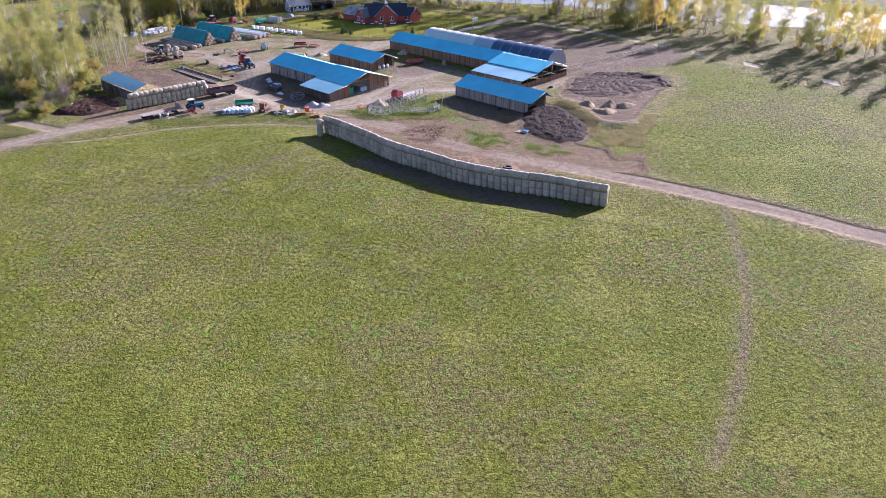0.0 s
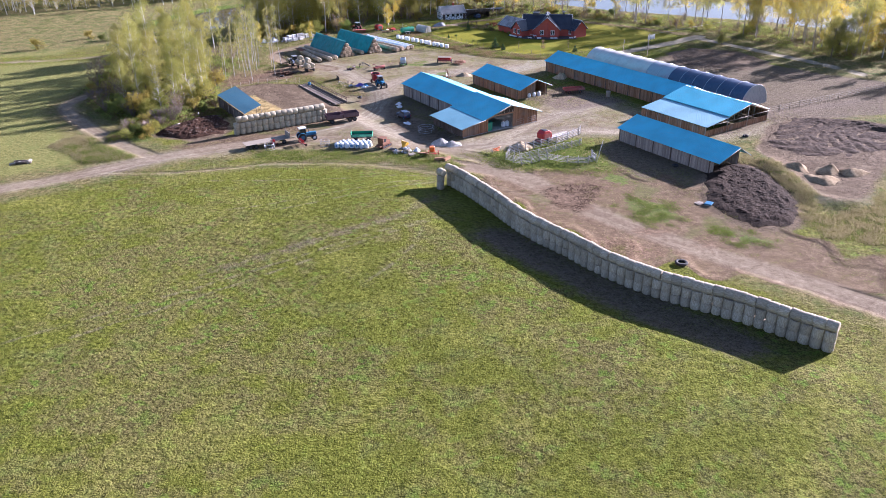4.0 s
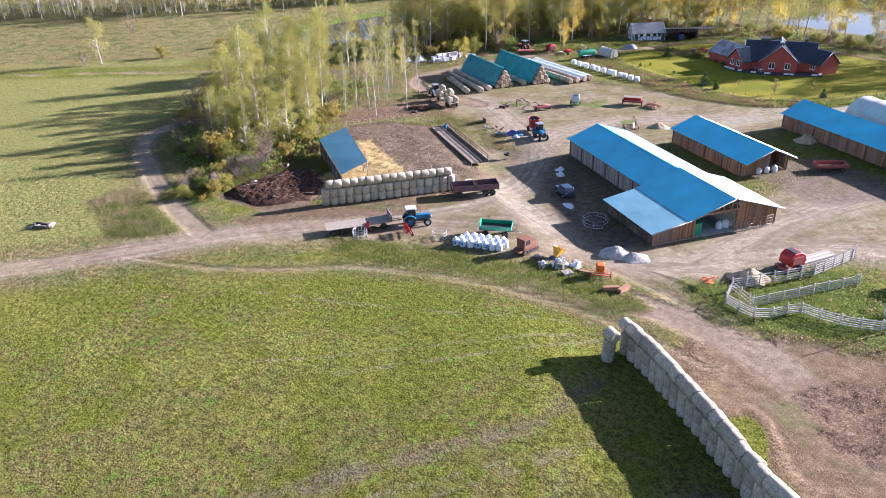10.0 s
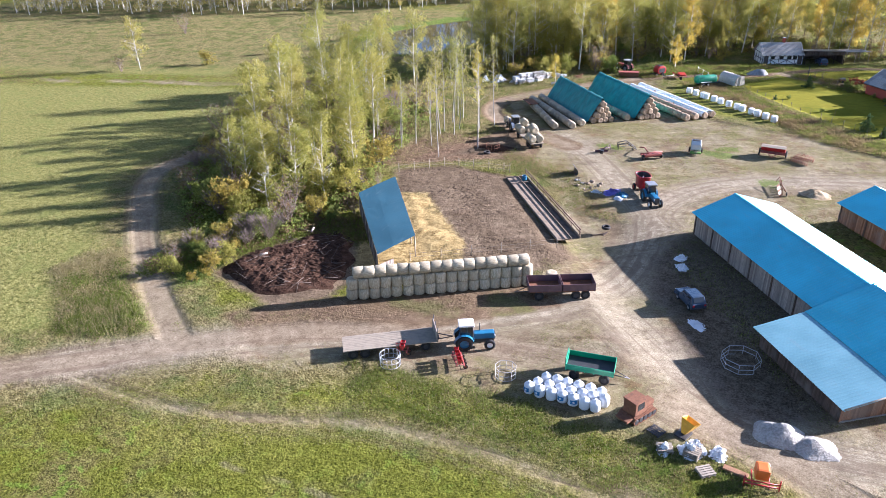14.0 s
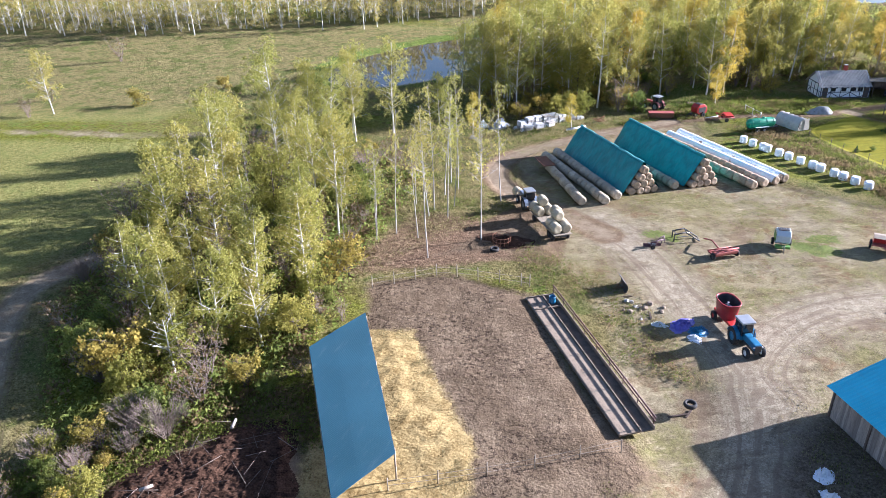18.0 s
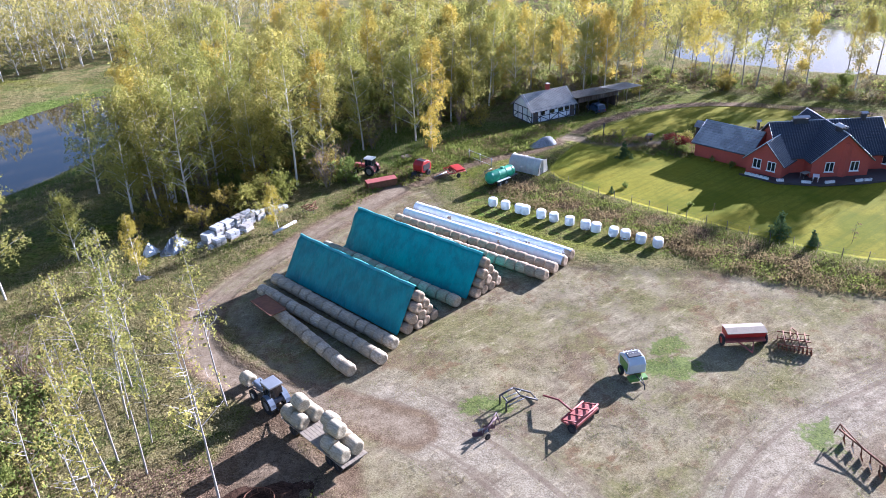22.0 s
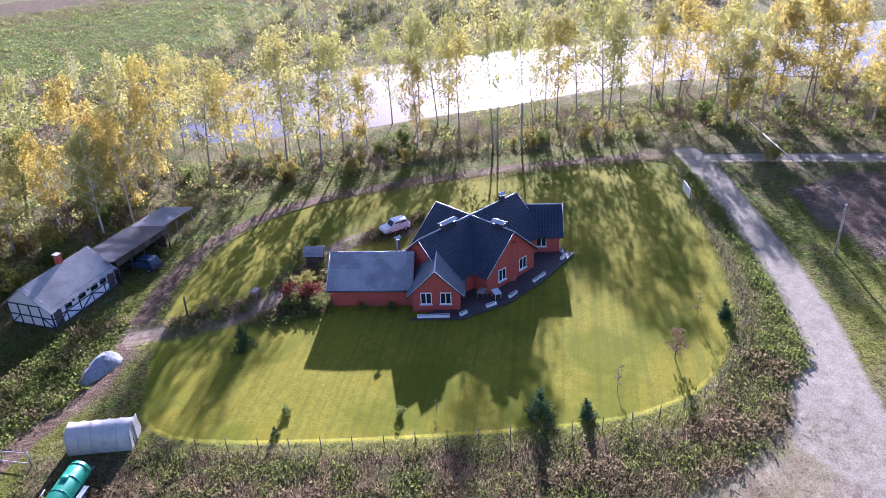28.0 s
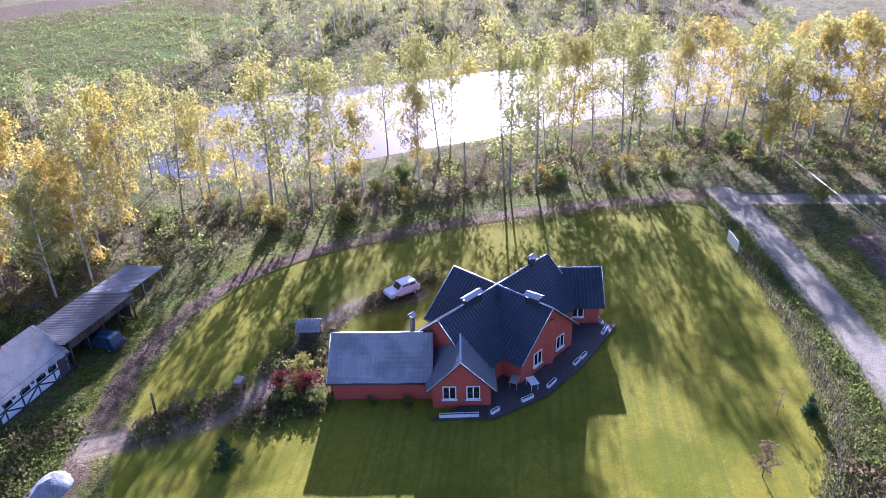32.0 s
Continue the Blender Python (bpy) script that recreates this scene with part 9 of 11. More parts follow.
bale_trailer()
bale(-64.0, 219.6, 0.62, True, -50, "straw-coloured round bale held by the tractor's fork", "bales on the trailer", BALES)


def slurry_tank(x, y, a):
    ob = empty_thing("slurry_tanker", x, y, a)
    tagged(ob, "turquoise-green slurry tanker on wheels", "tanker")
    bm = fresh()
    lathe(bm, [(0, -2.5), (0.4, -2.45), (0.7, -2.3), (0.82, -2.05), (0.82, 2.05), (0.7, 2.3), (0.4, 2.45), (0, 2.5)], 24, pose(0, 0, 1.45, 0, 90, 0))
    part("tank", bm, GREEN, ob)
    for xx in (-1.9, -0.7, 0.7, 1.9):
        bm = fresh()
        for i in range(24):
            t0, t1 = 2 * math.pi * i / 24, 2 * math.pi * (i + 1) / 24
            tube(bm, (xx, 0.84 * math.cos(t0), 1.45 + 0.84 * math.sin(t0)), (xx, 0.84 * math.cos(t1), 1.45 + 0.84 * math.sin(t1)), 0.03, seg=4, cap=False)
        part("band", bm, GREEN, ob)
    bx(ob, "frame", DARKSTEEL, -2.2, 3.2, -0.4, 0.4, 0.55, 0.7)
    for xx in (-0.9, 0.2):
        for s in (-1, 1):
            wheel(ob, xx, s * 0.95, 0.46, 0.34, STEEL)
    bx(ob, "mudguard", WHITE, -1.5, 0.9, -1.25, -0.85, 1.0, 1.06, 0.02)
    tb(ob, "fill_pipe", DARKSTEEL, ((-2.0, 0.6, 0.9), (-2.2, 0.8, 2.2)), ((-2.2, 0.8, 2.2), (-0.8, 0.8, 2.3)), r=0.07)
    bm = fresh()
    lathe(bm, [(0, 2.24), (0.28, 2.24), (0.28, 2.38), (0, 2.4)], 14, pose(0.4, 0, 0, 0, 0, 0))
    part("hatch", bm, GREEN, ob)


slurry_tank(-35.6, 260.8, 37)
ob = cultivator(-41.6, 265.4, 200, RED, "red trailed mower parked beside the track", 2.6, 2.4, 6, True)
bx(ob, "cover", RED, -1.2, 0.2, -1.2, 1.2, 0.8, 1.05, 0.06)
tb(ob, "drawbar", STEEL, ((1.2, 0.3, 0.8), (3.6, 0.9, 0.6)), r=0.07)


def car(x, y, a, mat, label):
    ob = empty_thing("car", x, y, a)
    tagged(ob, label, "car")
    bm = fresh()
    prof = [(-1.85, 0.45), (-1.87, 0.95), (-1.75, 1.02), (-1.45, 1.62), (-1.3, 1.66), (0.2, 1.66), (0.32, 1.62), (0.72, 1.06), (1.7, 0.98), (1.85, 0.85), (1.87, 0.45)]
    rings = []
    for yy, k in ((-0.82, 0.93), (-0.72, 1.0), (0.72, 1.0), (0.82, 0.93)):
        rings.append([bm.verts.new((px_ * (0.985 if abs(yy) > 0.8 else 1), yy if pz_ < 1.1 else yy * 0.86, 0.45 + (pz_ - 0.45) * k)) for px_, pz_ in prof])
    for p, q in zip(rings, rings[1:]):
        for i in range(len(prof)):
            j = (i + 1) % len(prof)
            bm.faces.new((p[i], p[j], q[j], q[i]))
    bm.faces.new(rings[0][::-1]), bm.faces.new(rings[-1])
    bmesh.ops.recalc_face_normals(bm, faces=bm.faces)
    part("body", bm, mat, ob)
    bm = fresh()
    slab(bm, (0.74, -0.58, 1.10), (0.74, 0.58, 1.10), (0.36, 0.56, 1.60), (0.36, -0.56, 1.60), 0.02)
    part("windscreen", bm, GLASS, ob)
    bm = fresh()
    slab(bm, (-1.77, 0.58, 1.12), (-1.77, -0.58, 1.12), (-1.50, -0.56, 1.58), (-1.50, 0.56, 1.58), 0.02)
    part("rear_window", bm, GLASS, ob)
    for s in (-1, 1):
        for x0, x1 in ((-1.35, -0.62), (-0.52, 0.30)):
            bx(ob, "side_window", GLASS, x0, x1, min(s * 0.70, s * 0.745), max(s * 0.70, s * 0.745), 1.12, 1.52, 0.01)
        for xx in (-1.15, 1.12):
            wheel(ob, xx, s * 0.74, 0.34, 0.19, STEEL)
        bx(ob, "headlight", EDGE, 1.82, 1.9, min(s * 0.45, s * 0.7), max(s * 0.45, s * 0.7), 0.72, 0.88, 0.02)
        bx(ob, "tail_light", RED, -1.9, -1.84, min(s * 0.55, s * 0.75), max(s * 0.55, s * 0.75), 0.7, 0.9, 0.02)
    bx(ob, "front_bumper", DARKSTEEL, 1.84, 1.95, -0.8, 0.8, 0.42, 0.56, 0.03)
    bx(ob, "rear_bumper", DARKSTEEL, -1.95, -1.84, -0.8, 0.8, 0.42, 0.56, 0.03)


CARBLUE = simple("dark_blue_car_paint", (0.030, 0.055, 0.095), 0.3, vary=0.1, dirty=0.15)
car(10.9, 274.0, 165, WHITE, "small white boxy off-road car on the drive")
car(-23.8, 169.8, 128, CARBLUE, "dark blue boxy car parked by the long barn")
car(-14.0, 290.4, 110, CARBLUE, "blue-grey car parked in the open shed")


def greenhouse(x, y, a):
    ob = empty_thing("greenhouse", x, y, a)
    tagged(ob, "small tunnel greenhouse of clouded white film", "greenhouse")
    cloudy = simple("clouded_film", (0.52, 0.49, 0.43), 0.4, vary=0.3, dirty=0.55, scale=1.0)
    n, w, h, l = 5, 1.3, 2.05, 5.0
    for i in range(n):
        x0, x1 = -l / 2 + l * i / n, -l / 2 + l * (i + 1) / n
        bm = fresh()
        rows = [[bm.verts.new((xx, w * k * math.cos(t), h * k * math.sin(t) ** 0.75)) for t in (math.pi * j / 14 for j in range(15))] for xx, k in ((x0, 1.0), ((x0 + x1) / 2, 0.975), (x1, 1.0))]
        for p, q in zip(rows, rows[1:]):
            for j in range(14):
                bm.faces.new((p[j], q[j], q[j + 1], p[j + 1])).smooth = True
        part("film_bay", bm, cloudy, ob)
        bm = fresh()
        for j in range(14):
            t0, t1 = math.pi * j / 14, math.pi * (j + 1) / 14
            tube(bm, (x0, 1.01 * w * math.cos(t0), 1.01 * h * math.sin(t0) ** 0.75), (x0, 1.01 * w * math.cos(t1), 1.01 * h * math.sin(t1) ** 0.75), 0.025, seg=4, cap=False)
        part("hoop", bm, STEEL, ob)
    for xx in (-l / 2, l / 2):
        bm = fresh()
        boards(bm, (xx, -w), (xx, w), 0, lambda s: max(0.05, h * math.sqrt(max(0, 1 - (2 * s - 1) ** 2)) ** 0.75 - 0.03), 0.4)
        tagged(part("end_sheet", bm, cloudy, ob), kind="stuff")
    bm = fresh()
    rbox(bm, l / 2 + 0.05, l / 2 + 0.12, -0.1, 0.9, 0.05, 1.95, 0.02)
    part("door", bm, cloudy, ob, "open film door")


greenhouse(-30.8, 265.3, -42.6)


def cabin(x, y, a):
    ob = empty_thing("well_house", x, y, a)
    tagged(ob, "small dark wooden well house with tiled roof", "well house")
    bm = fresh()
    for p, q in (((-0.9, -0.8), (0.9, -0.8)), ((0.9, -0.8), (0.9, 0.8)), ((0.9, 0.8), (-0.9, 0.8)), ((-0.9, 0.8), (-0.9, -0.8))):
        boards(bm, p, q, 0, lambda s: 1.2)
    part("walls", bm, WOOD_DARK, ob)
    for s in (-1, 1):
        bm = fresh()
        c = [(-1.2, s * 1.1, 1.15), (1.2, s * 1.1, 1.15), (1.2, 0, 2.0), (-1.2, 0, 2.0)]
        tiles(bm, *(c if s < 0 else [c[1], c[0], c[3], c[2]]), 0.25, 0.35)
        part("roof_slope", bm, TILE_GREY, ob)


cabin(-0.4, 275.8, -50)


def ride_mower(x, y, a):
    ob = empty_thing("garden_cart", x, y, a)
    tagged(ob, "small loaded garden cart parked by the drive", "cart")
    bx(ob, "tray", WOOD_BROWN, -0.6, 0.6, -0.4, 0.4, 0.35, 0.7, 0.04)
    for s in (-1, 1):
        wheel(ob, -0.2, s * 0.5, 0.25, 0.12, DARKSTEEL)
    bx(ob, "load", WOOD_POLE, -0.5, 0.5, -0.35, 0.35, 0.7, 0.95, 0.1)
    tb(ob, "handle", DARKSTEEL, ((0.6, 0, 0.5), (1.3, 0, 0.6)))


ride_mower(-9.6, 274.6, 30)


def tyre_at(x, y, z=0.0, r=0.5, tilt=0.0):
    bm = fresh()
    lathe(bm, [(r * 0.55, 0.02), (r * 0.9, 0.0), (r, 0.12), (r, 0.22), (r * 0.9, 0.34), (r * 0.55, 0.32), (r * 0.6, 0.17), (r * 0.55, 0.02)], 20)
    ob = part("loose_tyre", bm, RUBBER)
    ob.matrix_world = pose(x, y, z, tilt, 0, 0)
    tagged(ob, "worn black tyre lying on the dirt", "tyre")


tyre_at(22.9, 104.3, 0.05, 0.85)
for x, y in ((28.9, 141.0), (45.5, 158.0), (-36.2, 183.0), (-61.0, 203.0)):
    tyre_at(x, y, 0.05, 0.55)


def crumple(name, x, y, rx, ry, h, mat, label, category, seed):
    """A crumpled sheet or torn bag."""
    ob = heap(name, x, y, rx, ry, h, mat, label, category, seed * 37, seed, 0.6, 10)
    r = random.Random(seed)
    for v in ob.data.vertices:
        v.co.x += r.uniform(-1, 1) * 0.10
        v.co.y += r.uniform(-1, 1) * 0.10
        v.co.z = max(0.0, v.co.z + r.uniform(-1, 1) * 0.10)
    for p in ob.data.polygons:
        p.use_smooth = False


def pallet_stack(x, y, a, n, mat, label, cover=None):
    ob = empty_thing("pallet_stack", x, y, a, ground_z(x, y))
    tagged(ob, label, "pallets")
    for k in range(n):
        for i in range(5):
            bx(ob, "slat", mat, -0.6, 0.6, -0.5 + i * 0.22, -0.5 + i * 0.22 + 0.14, k * 0.16 + 0.11, k * 0.16 + 0.14, 0.005)
        for xx in (-0.55, -0.05, 0.45):
            bx(ob, "bearer", mat, xx, xx + 0.1, -0.5, 0.52, k * 0.16, k * 0.16 + 0.11, 0.005)
    if cover:
        bx(ob, "cover", cover, -0.65, 0.65, -0.55, 0.55, n * 0.16, n * 0.16 + 0.22, 0.1)


pallet_stack(-21.8, 145.8, 20, 2, DUSTGREY, "pale stacked pallets with a white sheet")
crumple("torn_bag", -21.8, 145.8, 0.8, 0.6, 0.55, BAGWHITE, "crumpled white film on low pallets", "bag", 51)
pallet_stack(-19.8, 146.0, -10, 4, DUSTGREY, "grey stacked pallets under crumpled film")
crumple("torn_bag", -20.0, 146.2, 0.9, 0.8, 0.9, BAGWHITE, "crumpled film over stacked grey pallets", "bag", 52)
pallet_stack(-18.6, 144.6, 40, 2, WOOD_POLE, "tilted pale pallets in the weeds")
pallet_stack(-22.8, 147.6, -25, 1, DARKSTEEL, "dark slatted grid lying in the weeds")
pallet_stack(29.6, 124.6, 35, 1, WOOD_POLE, "grey pallet lying by the manure heap")
pallet_stack(30.9, 124.2, 60, 1, WOOD_POLE, "grey pallet lying by the manure heap", BLUE)
pallet_stack(-48.4, 273.6, 30, 2, DUSTGREY, "grey pallets in the weeds by the wood")


crumple("torn_bag", -18.0, 147.0, 0.9, 0.7, 0.6, BAGWHITE, "crumpled white woven bag on weeds", "bag", 31)
crumple("torn_bag", -19.6, 147.0, 0.9, 0.7, 0.7, BAGWHITE, "crumpled white film on pallets' edge", "bag", 32)
crumple("torn_bag", -26.2, 179.0, 0.8, 0.9, 0.4, BAGWHITE, "crumpled white bag in the barn's shade", "bag", 33)
crumple("torn_bag", -25.7, 176.8, 0.9, 0.8, 0.5, BAGWHITE, "crumpled white bag in the barn's shade", "bag", 34)
crumple("torn_bag", -22.4, 166.0, 0.7, 1.2, 0.3, BAGWHITE, "crumpled pale film in the barn's shade", "bag", 35)
VIOLET = simple("violet_film", (0.130, 0.110, 0.420), 0.4, vary=0.4, dirty=0.1, scale=2.0)
crumple("film_scrap", -38.6, 195.2, 1.5, 1.0, 0.45, VIOLET, "heap of violet and blue film scraps", "plastic scraps", 36)
crumple("film_scrap", -37.0, 194.6, 1.1, 0.9, 0.5, BLUE, "heap of blue film scraps by the mixer", "plastic scraps", 37)
crumple("film_scrap", -37.2, 193.2, 0.9, 0.6, 0.3, BAGWHITE, "white net and film scraps by the mixer", "plastic scraps", 38)
crumple("film_scrap", -40.6, 194.4, 0.7, 0.5, 0.3, BAGWHITE, "pale film scrap in dry grass", "plastic scraps", 39)
GREYFILM = simple("grey_stretch_film", (0.52, 0.53, 0.54), 0.4, vary=0.3, scale=2.0, dirt=(0.20, 0.19, 0.18), dirty=0.5)
for i, (x, y, tall) in enumerate(((-73.4, 248.6, 1.5), (-72.4, 249.8, 1.7), (-71.4, 251.0, 1.6), (-70.3, 252.2, 1.9), (-69.3, 253.4, 1.9), (-68.2, 254.6, 1.4), (-72.0, 247.9, 0.9), (-70.6, 249.6, 1.0), (-69.2, 251.3, 0.8), (-66.8, 256.0, 0.8), (-65.6, 257.2, 0.6))):
    ob = empty_thing("wrapped_pallet", x, y, 49 + random.uniform(-9, 9))
    tagged(ob, "pallet of building blocks in torn grey-white film", "wrapped pallet", "wrapped pallets by the wood")
    rows_ = max(1, int(tall / 0.4))
    for r_ in range(rows_):
        for q_ in (-0.36, 0.36):
            bx(ob, "block", GREYFILM if (i + r_) % 3 else CONCRETE, q_ - 0.34 + random.uniform(-0.05, 0.05), q_ + 0.34, -0.55 + random.uniform(-0.08, 0.08), 0.55, 0.12 + r_ * 0.4, 0.12 + r_ * 0.4 + 0.38, 0.05)
    bx(ob, "base", WOOD_POLE, -0.75, 0.75, -0.6, 0.6, 0.0, 0.11, 0.01)
    if i % 2 == 0:
        crumple("torn_film", x - 0.9, y - 0.6, 0.7, 0.5, 0.35, BAGWHITE, "torn white film beside the wrapped pallets", "plastic film", 60 + i)
crumple("ground_sheet", -77.2, 247.8, 2.3, 1.5, 1.3, simple("grey_blue_sheet", (0.22, 0.25, 0.30), 0.5), "crumpled grey-blue sheet over scrap by the wood", "sheet", 41)
crumple("ground_sheet", -80.0, 247.0, 1.3, 1.0, 1.0, FILM, "crumpled pale sheet over scrap by the wood", "sheet", 42)
rocks = random.Random(44)
for i in range(15):
    x, y, r_ = rocks.gauss(-43.0, 1.3), rocks.gauss(196.6, 1.3), rocks.uniform(0.10, 0.34)
    bm = fresh()
    bmesh.ops.create_icosphere(bm, subdivisions=2, radius=r_)
    for v in bm.verts:
        v.co *= 1 + 0.45 * noise.noise(v.co * (1.3 / r_) + Vector((i * 3.1, 0, 0)))
        v.co.z *= 0.65
    ob = part("rubble_stone", bm, DIRTY_CONCRETE if i % 3 else CONCRETE)
    ob.matrix_world = pose(x, y, ground_z(x, y) + r_ * 0.3, 0, 0, rocks.uniform(0, 360))
    tagged(ob, "broken stone lying among weeds by the feed bunk", "stone", "rubble by the feed bunk")
for x, y, a, l in ((-42.2, 194.2, 60, 1.3), (-44.6, 198.4, 20, 1.0), (-41.6, 195.4, 110, 1.5), (-37.0, 182.2, 30, 1.6), (-36.2, 182.8, 75, 1.1)):
    bm = fresh()
    rbox(bm, -l / 2, l / 2, -0.09, 0.09, 0.02, 0.10, 0.01)
    ob = part("scrap_plank", bm, WOOD_DARK)
    ob.matrix_world = pose(x, y, ground_z(x, y), 0, -6, a)
    tagged(ob, "dark weathered plank lying in weeds", "plank", "scrap planks by the feed bunk")
heap("rubble_mound", -79.2, 240.6, 1.0, 0.7, 0.4, CONCRETE, "pale stone in rough grass", "stone", 20, 45, 0.6, 8)
for i, (x, y, a, l, r_) in enumerate(((-90.6, 136.4, 20, 1.3, 0.26), (-92.0, 136.0, 48, 1.0, 0.22), (-91.4, 137.3, 8, 1.2, 0.24), (-89.9, 137.2, 95, 0.7, 0.3), (-92.6, 137.0, 130, 0.6, 0.2))):
    bm = fresh()
    tube(bm, (-l, 0, r_), (l, 0.1, r_ * 0.9), r_, r_ * 0.85, 12)
    ob = part("log_section", bm, BARK_GREY if i % 2 else BARK_DARK)
    ob.matrix_world = pose(x, y, ground_z(x, y) - 0.03, 0, 0, a)
    tagged(ob, "grey cut log lying on dry grass", "log", "cut logs by the road")
bm = fresh()
tube(bm, (-65.6, 249.4, 0.25), (-63.2, 252.4, 0.25), 0.22, 0.2, 12)
tagged(part("concrete_pole", bm, EDGE), "pale straight pole lying by the ring track", "pole")

skip = empty_thing("yellow_hopper", -20.8, 148.2, 70)
tagged(skip, "tipped yellow spreader hopper in the weeds", "hopper")
bm = fresh()
for a, b in (((0, 0, 0.1), 1.3),):
    lathe(bm, [(0.25, 0.05), (0.85, 1.25), (0.88, 1.3), (0.80, 1.25), (0.2, 0.1), (0, 0.1)], 4, pose(0, 0, 0.1, 25, 10, 45), smooth=False)
part("hopper", bm, YELLOW, skip)
bx(skip, "frame", DARKSTEEL, -0.6, 0.6, -0.5, 0.5, 0.0, 0.15)

spray = empty_thing("crop_sprayer", -14.9, 145.4, 10)
tagged(spray, "mounted crop sprayer with orange tank and red frame", "sprayer")
bx(spray, "tank", ORANGE, -0.5, 0.5, -0.55, 0.55, 0.55, 1.5, 0.18)
bx(spray, "tank", WHITE, 0.0, 0.52, 0.2, 0.58, 0.9, 1.45, 0.12, "white rinse tank")
tb(spray, "frame", RED, ((-1.2, -0.7, 0.3), (1.2, -0.7, 0.3)), ((-1.2, -0.7, 0.6), (1.2, -0.7, 0.6)), ((-0.6, -0.7, 0.0), (-0.6, 0.6, 0.5)), ((0.6, -0.7, 0.0), (0.6, 0.6, 0.5)), ((-1.2, -0.7, 0.0), (-1.2, -0.7, 1.0)), ((1.2, -0.7, 0.0), (1.2, -0.7, 1.0)), r=0.06, seg=4)
for i, (x, y, a) in enumerate(((-13.2, 142.2, 20), (-11.8, 142.6, 60), (-16.6, 145.6, -10))):
    ob = empty_thing("timber_beam", x, y, a, ground_z(x, y))
    tagged(ob, "short square brown timber in the weeds", "timber")
    bx(ob, "beam", WOOD_BROWN, -0.9, 0.9, -0.25, 0.25, 0, 0.5 if i < 2 else 0.2, 0.02)

blade = empty_thing("dozer_blade", -45.2, 200.0, 30)
tagged(blade, "dark steel dozer blade standing on dry grass", "blade")
bm = fresh()
for i in range(6):
    t0, t1 = math.radians(-40 + i * 16), math.radians(-24 + i * 16)
    slab(bm, (0.9 * math.cos(t0) - 0.9, -1.1, 0.6 + 0.9 * math.sin(t0)), (0.9 * math.cos(t0) - 0.9, 1.1, 0.6 + 0.9 * math.sin(t0)), (0.9 * math.cos(t1) - 0.9, 1.1, 0.6 + 0.9 * math.sin(t1)), (0.9 * math.cos(t1) - 0.9, -1.1, 0.6 + 0.9 * math.sin(t1)), 0.04)
bmesh.ops.remove_doubles(bm, verts=bm.verts, dist=0.03)
part("curved_plate", bm, DARKSTEEL, blade)
tb(blade, "brace", RUST, ((-0.2, -0.5, 0.5), (-1.0, 0, 0.1)), ((-0.2, 0.5, 0.5), (-1.0, 0, 0.1)))

steel_trough = empty_thing("steel_trough", -52.2, 262.8, 18)
tagged(steel_trough, "long red-brown steel trough by the track", "trough")
bx(steel_trough, "lid", DULLRED, -2.2, 2.2, -0.75, 0.75, 1.0, 1.08, 0.02)
for s in (-1, 1):
    bx(steel_trough, "side", RUST, -2.15, 2.15, min(s * 0.65, s * 0.7), max(s * 0.65, s * 0.7), 0.1, 1.0, 0.02)
for s in (-1, 1):
    bx(steel_trough, "end", RUST, min(s * 2.1, s * 2.15), max(s * 2.1, s * 2.15), -0.65, 0.65, 0.0, 1.0, 0.02)

plate = empty_thing("rusty_plate", -63.6, 230.6, -52, 1.24)
tagged(plate, "rusty brown trailer deck resting on the bale row", "steel deck")
bx(plate, "deck", RUST, -2.0, 2.0, -0.9, 0.9, 0.0, 0.12, 0.02)
tb(plate, "edge_rail", RUST, ((-2.0, -0.9, 0.1), (2.0, -0.9, 0.1)), ((-2.0, 0.9, 0.1), (2.0, 0.9, 0.1)), r=0.05)

redtr = empty_thing("red_trailer", 14.2, 189.6, 18)
tagged(redtr, "rusty red low trailer behind the short barn", "trailer")
body_open(redtr, "side_panel", DULLRED, -2.4, 2.4, -1.0, 1.0, 0.7, 1.25, RUST)
for x in (-1.4, 1.4):
    for y in (-0.9, 0.9):
        wheel(redtr, x, y, 0.36, 0.24, RUST)
ob = empty_thing("steel_drum", 22.0, 186.4)
tagged(ob, "pale steel drum standing by the far barn", "drum")
bm = fresh()
lathe(bm, [(0, 0), (0.5, 0), (0.52, 0.05), (0.5, 0.4), (0.52, 0.45), (0.5, 0.9), (0.52, 1.25), (0.48, 1.3), (0, 1.28)], 18)
part("drum", bm, DUSTGREY, ob)
for x, y in ((6.2, 186.5), (7.4, 187.4), (8.6, 188.2)):
    big_bag(x - 2.6, y - 1.4, 20, False)
tent_plank = empty_thing("timber_stack", 9.0, 156.6, 43)
tagged(tent_plank, "stack of pale planks behind the red baler", "timber stack")
for k in range(4):
    for i in range(6):
        bx(tent_plank, "plank", WOOD_POLE if (i + k) % 3 else EDGE, -2.6 + 0.2 * (i % 2), 2.6, -0.7 + i * 0.24, -0.7 + i * 0.24 + 0.21, k * 0.12, k * 0.12 + 0.1, 0.01)
ob = empty_thing("green_bin", *farm_xy(93.9, 129.4), FARM)
tagged(ob, "dark green bin inside the barn's opening", "bin")
bx(ob, "bin", GREEN, -0.6, 0.6, -0.5, 0.5, 0.1, 1.7, 0.05)
bx(ob, "lid", GREEN, -0.65, 0.65, -0.55, 0.55, 1.7, 1.8, 0.03)
for k in range(2):
    big_bag(*farm_xy(97.9 + k * 1.0, 129.8), 10, False)

# ---- fences and pens ----


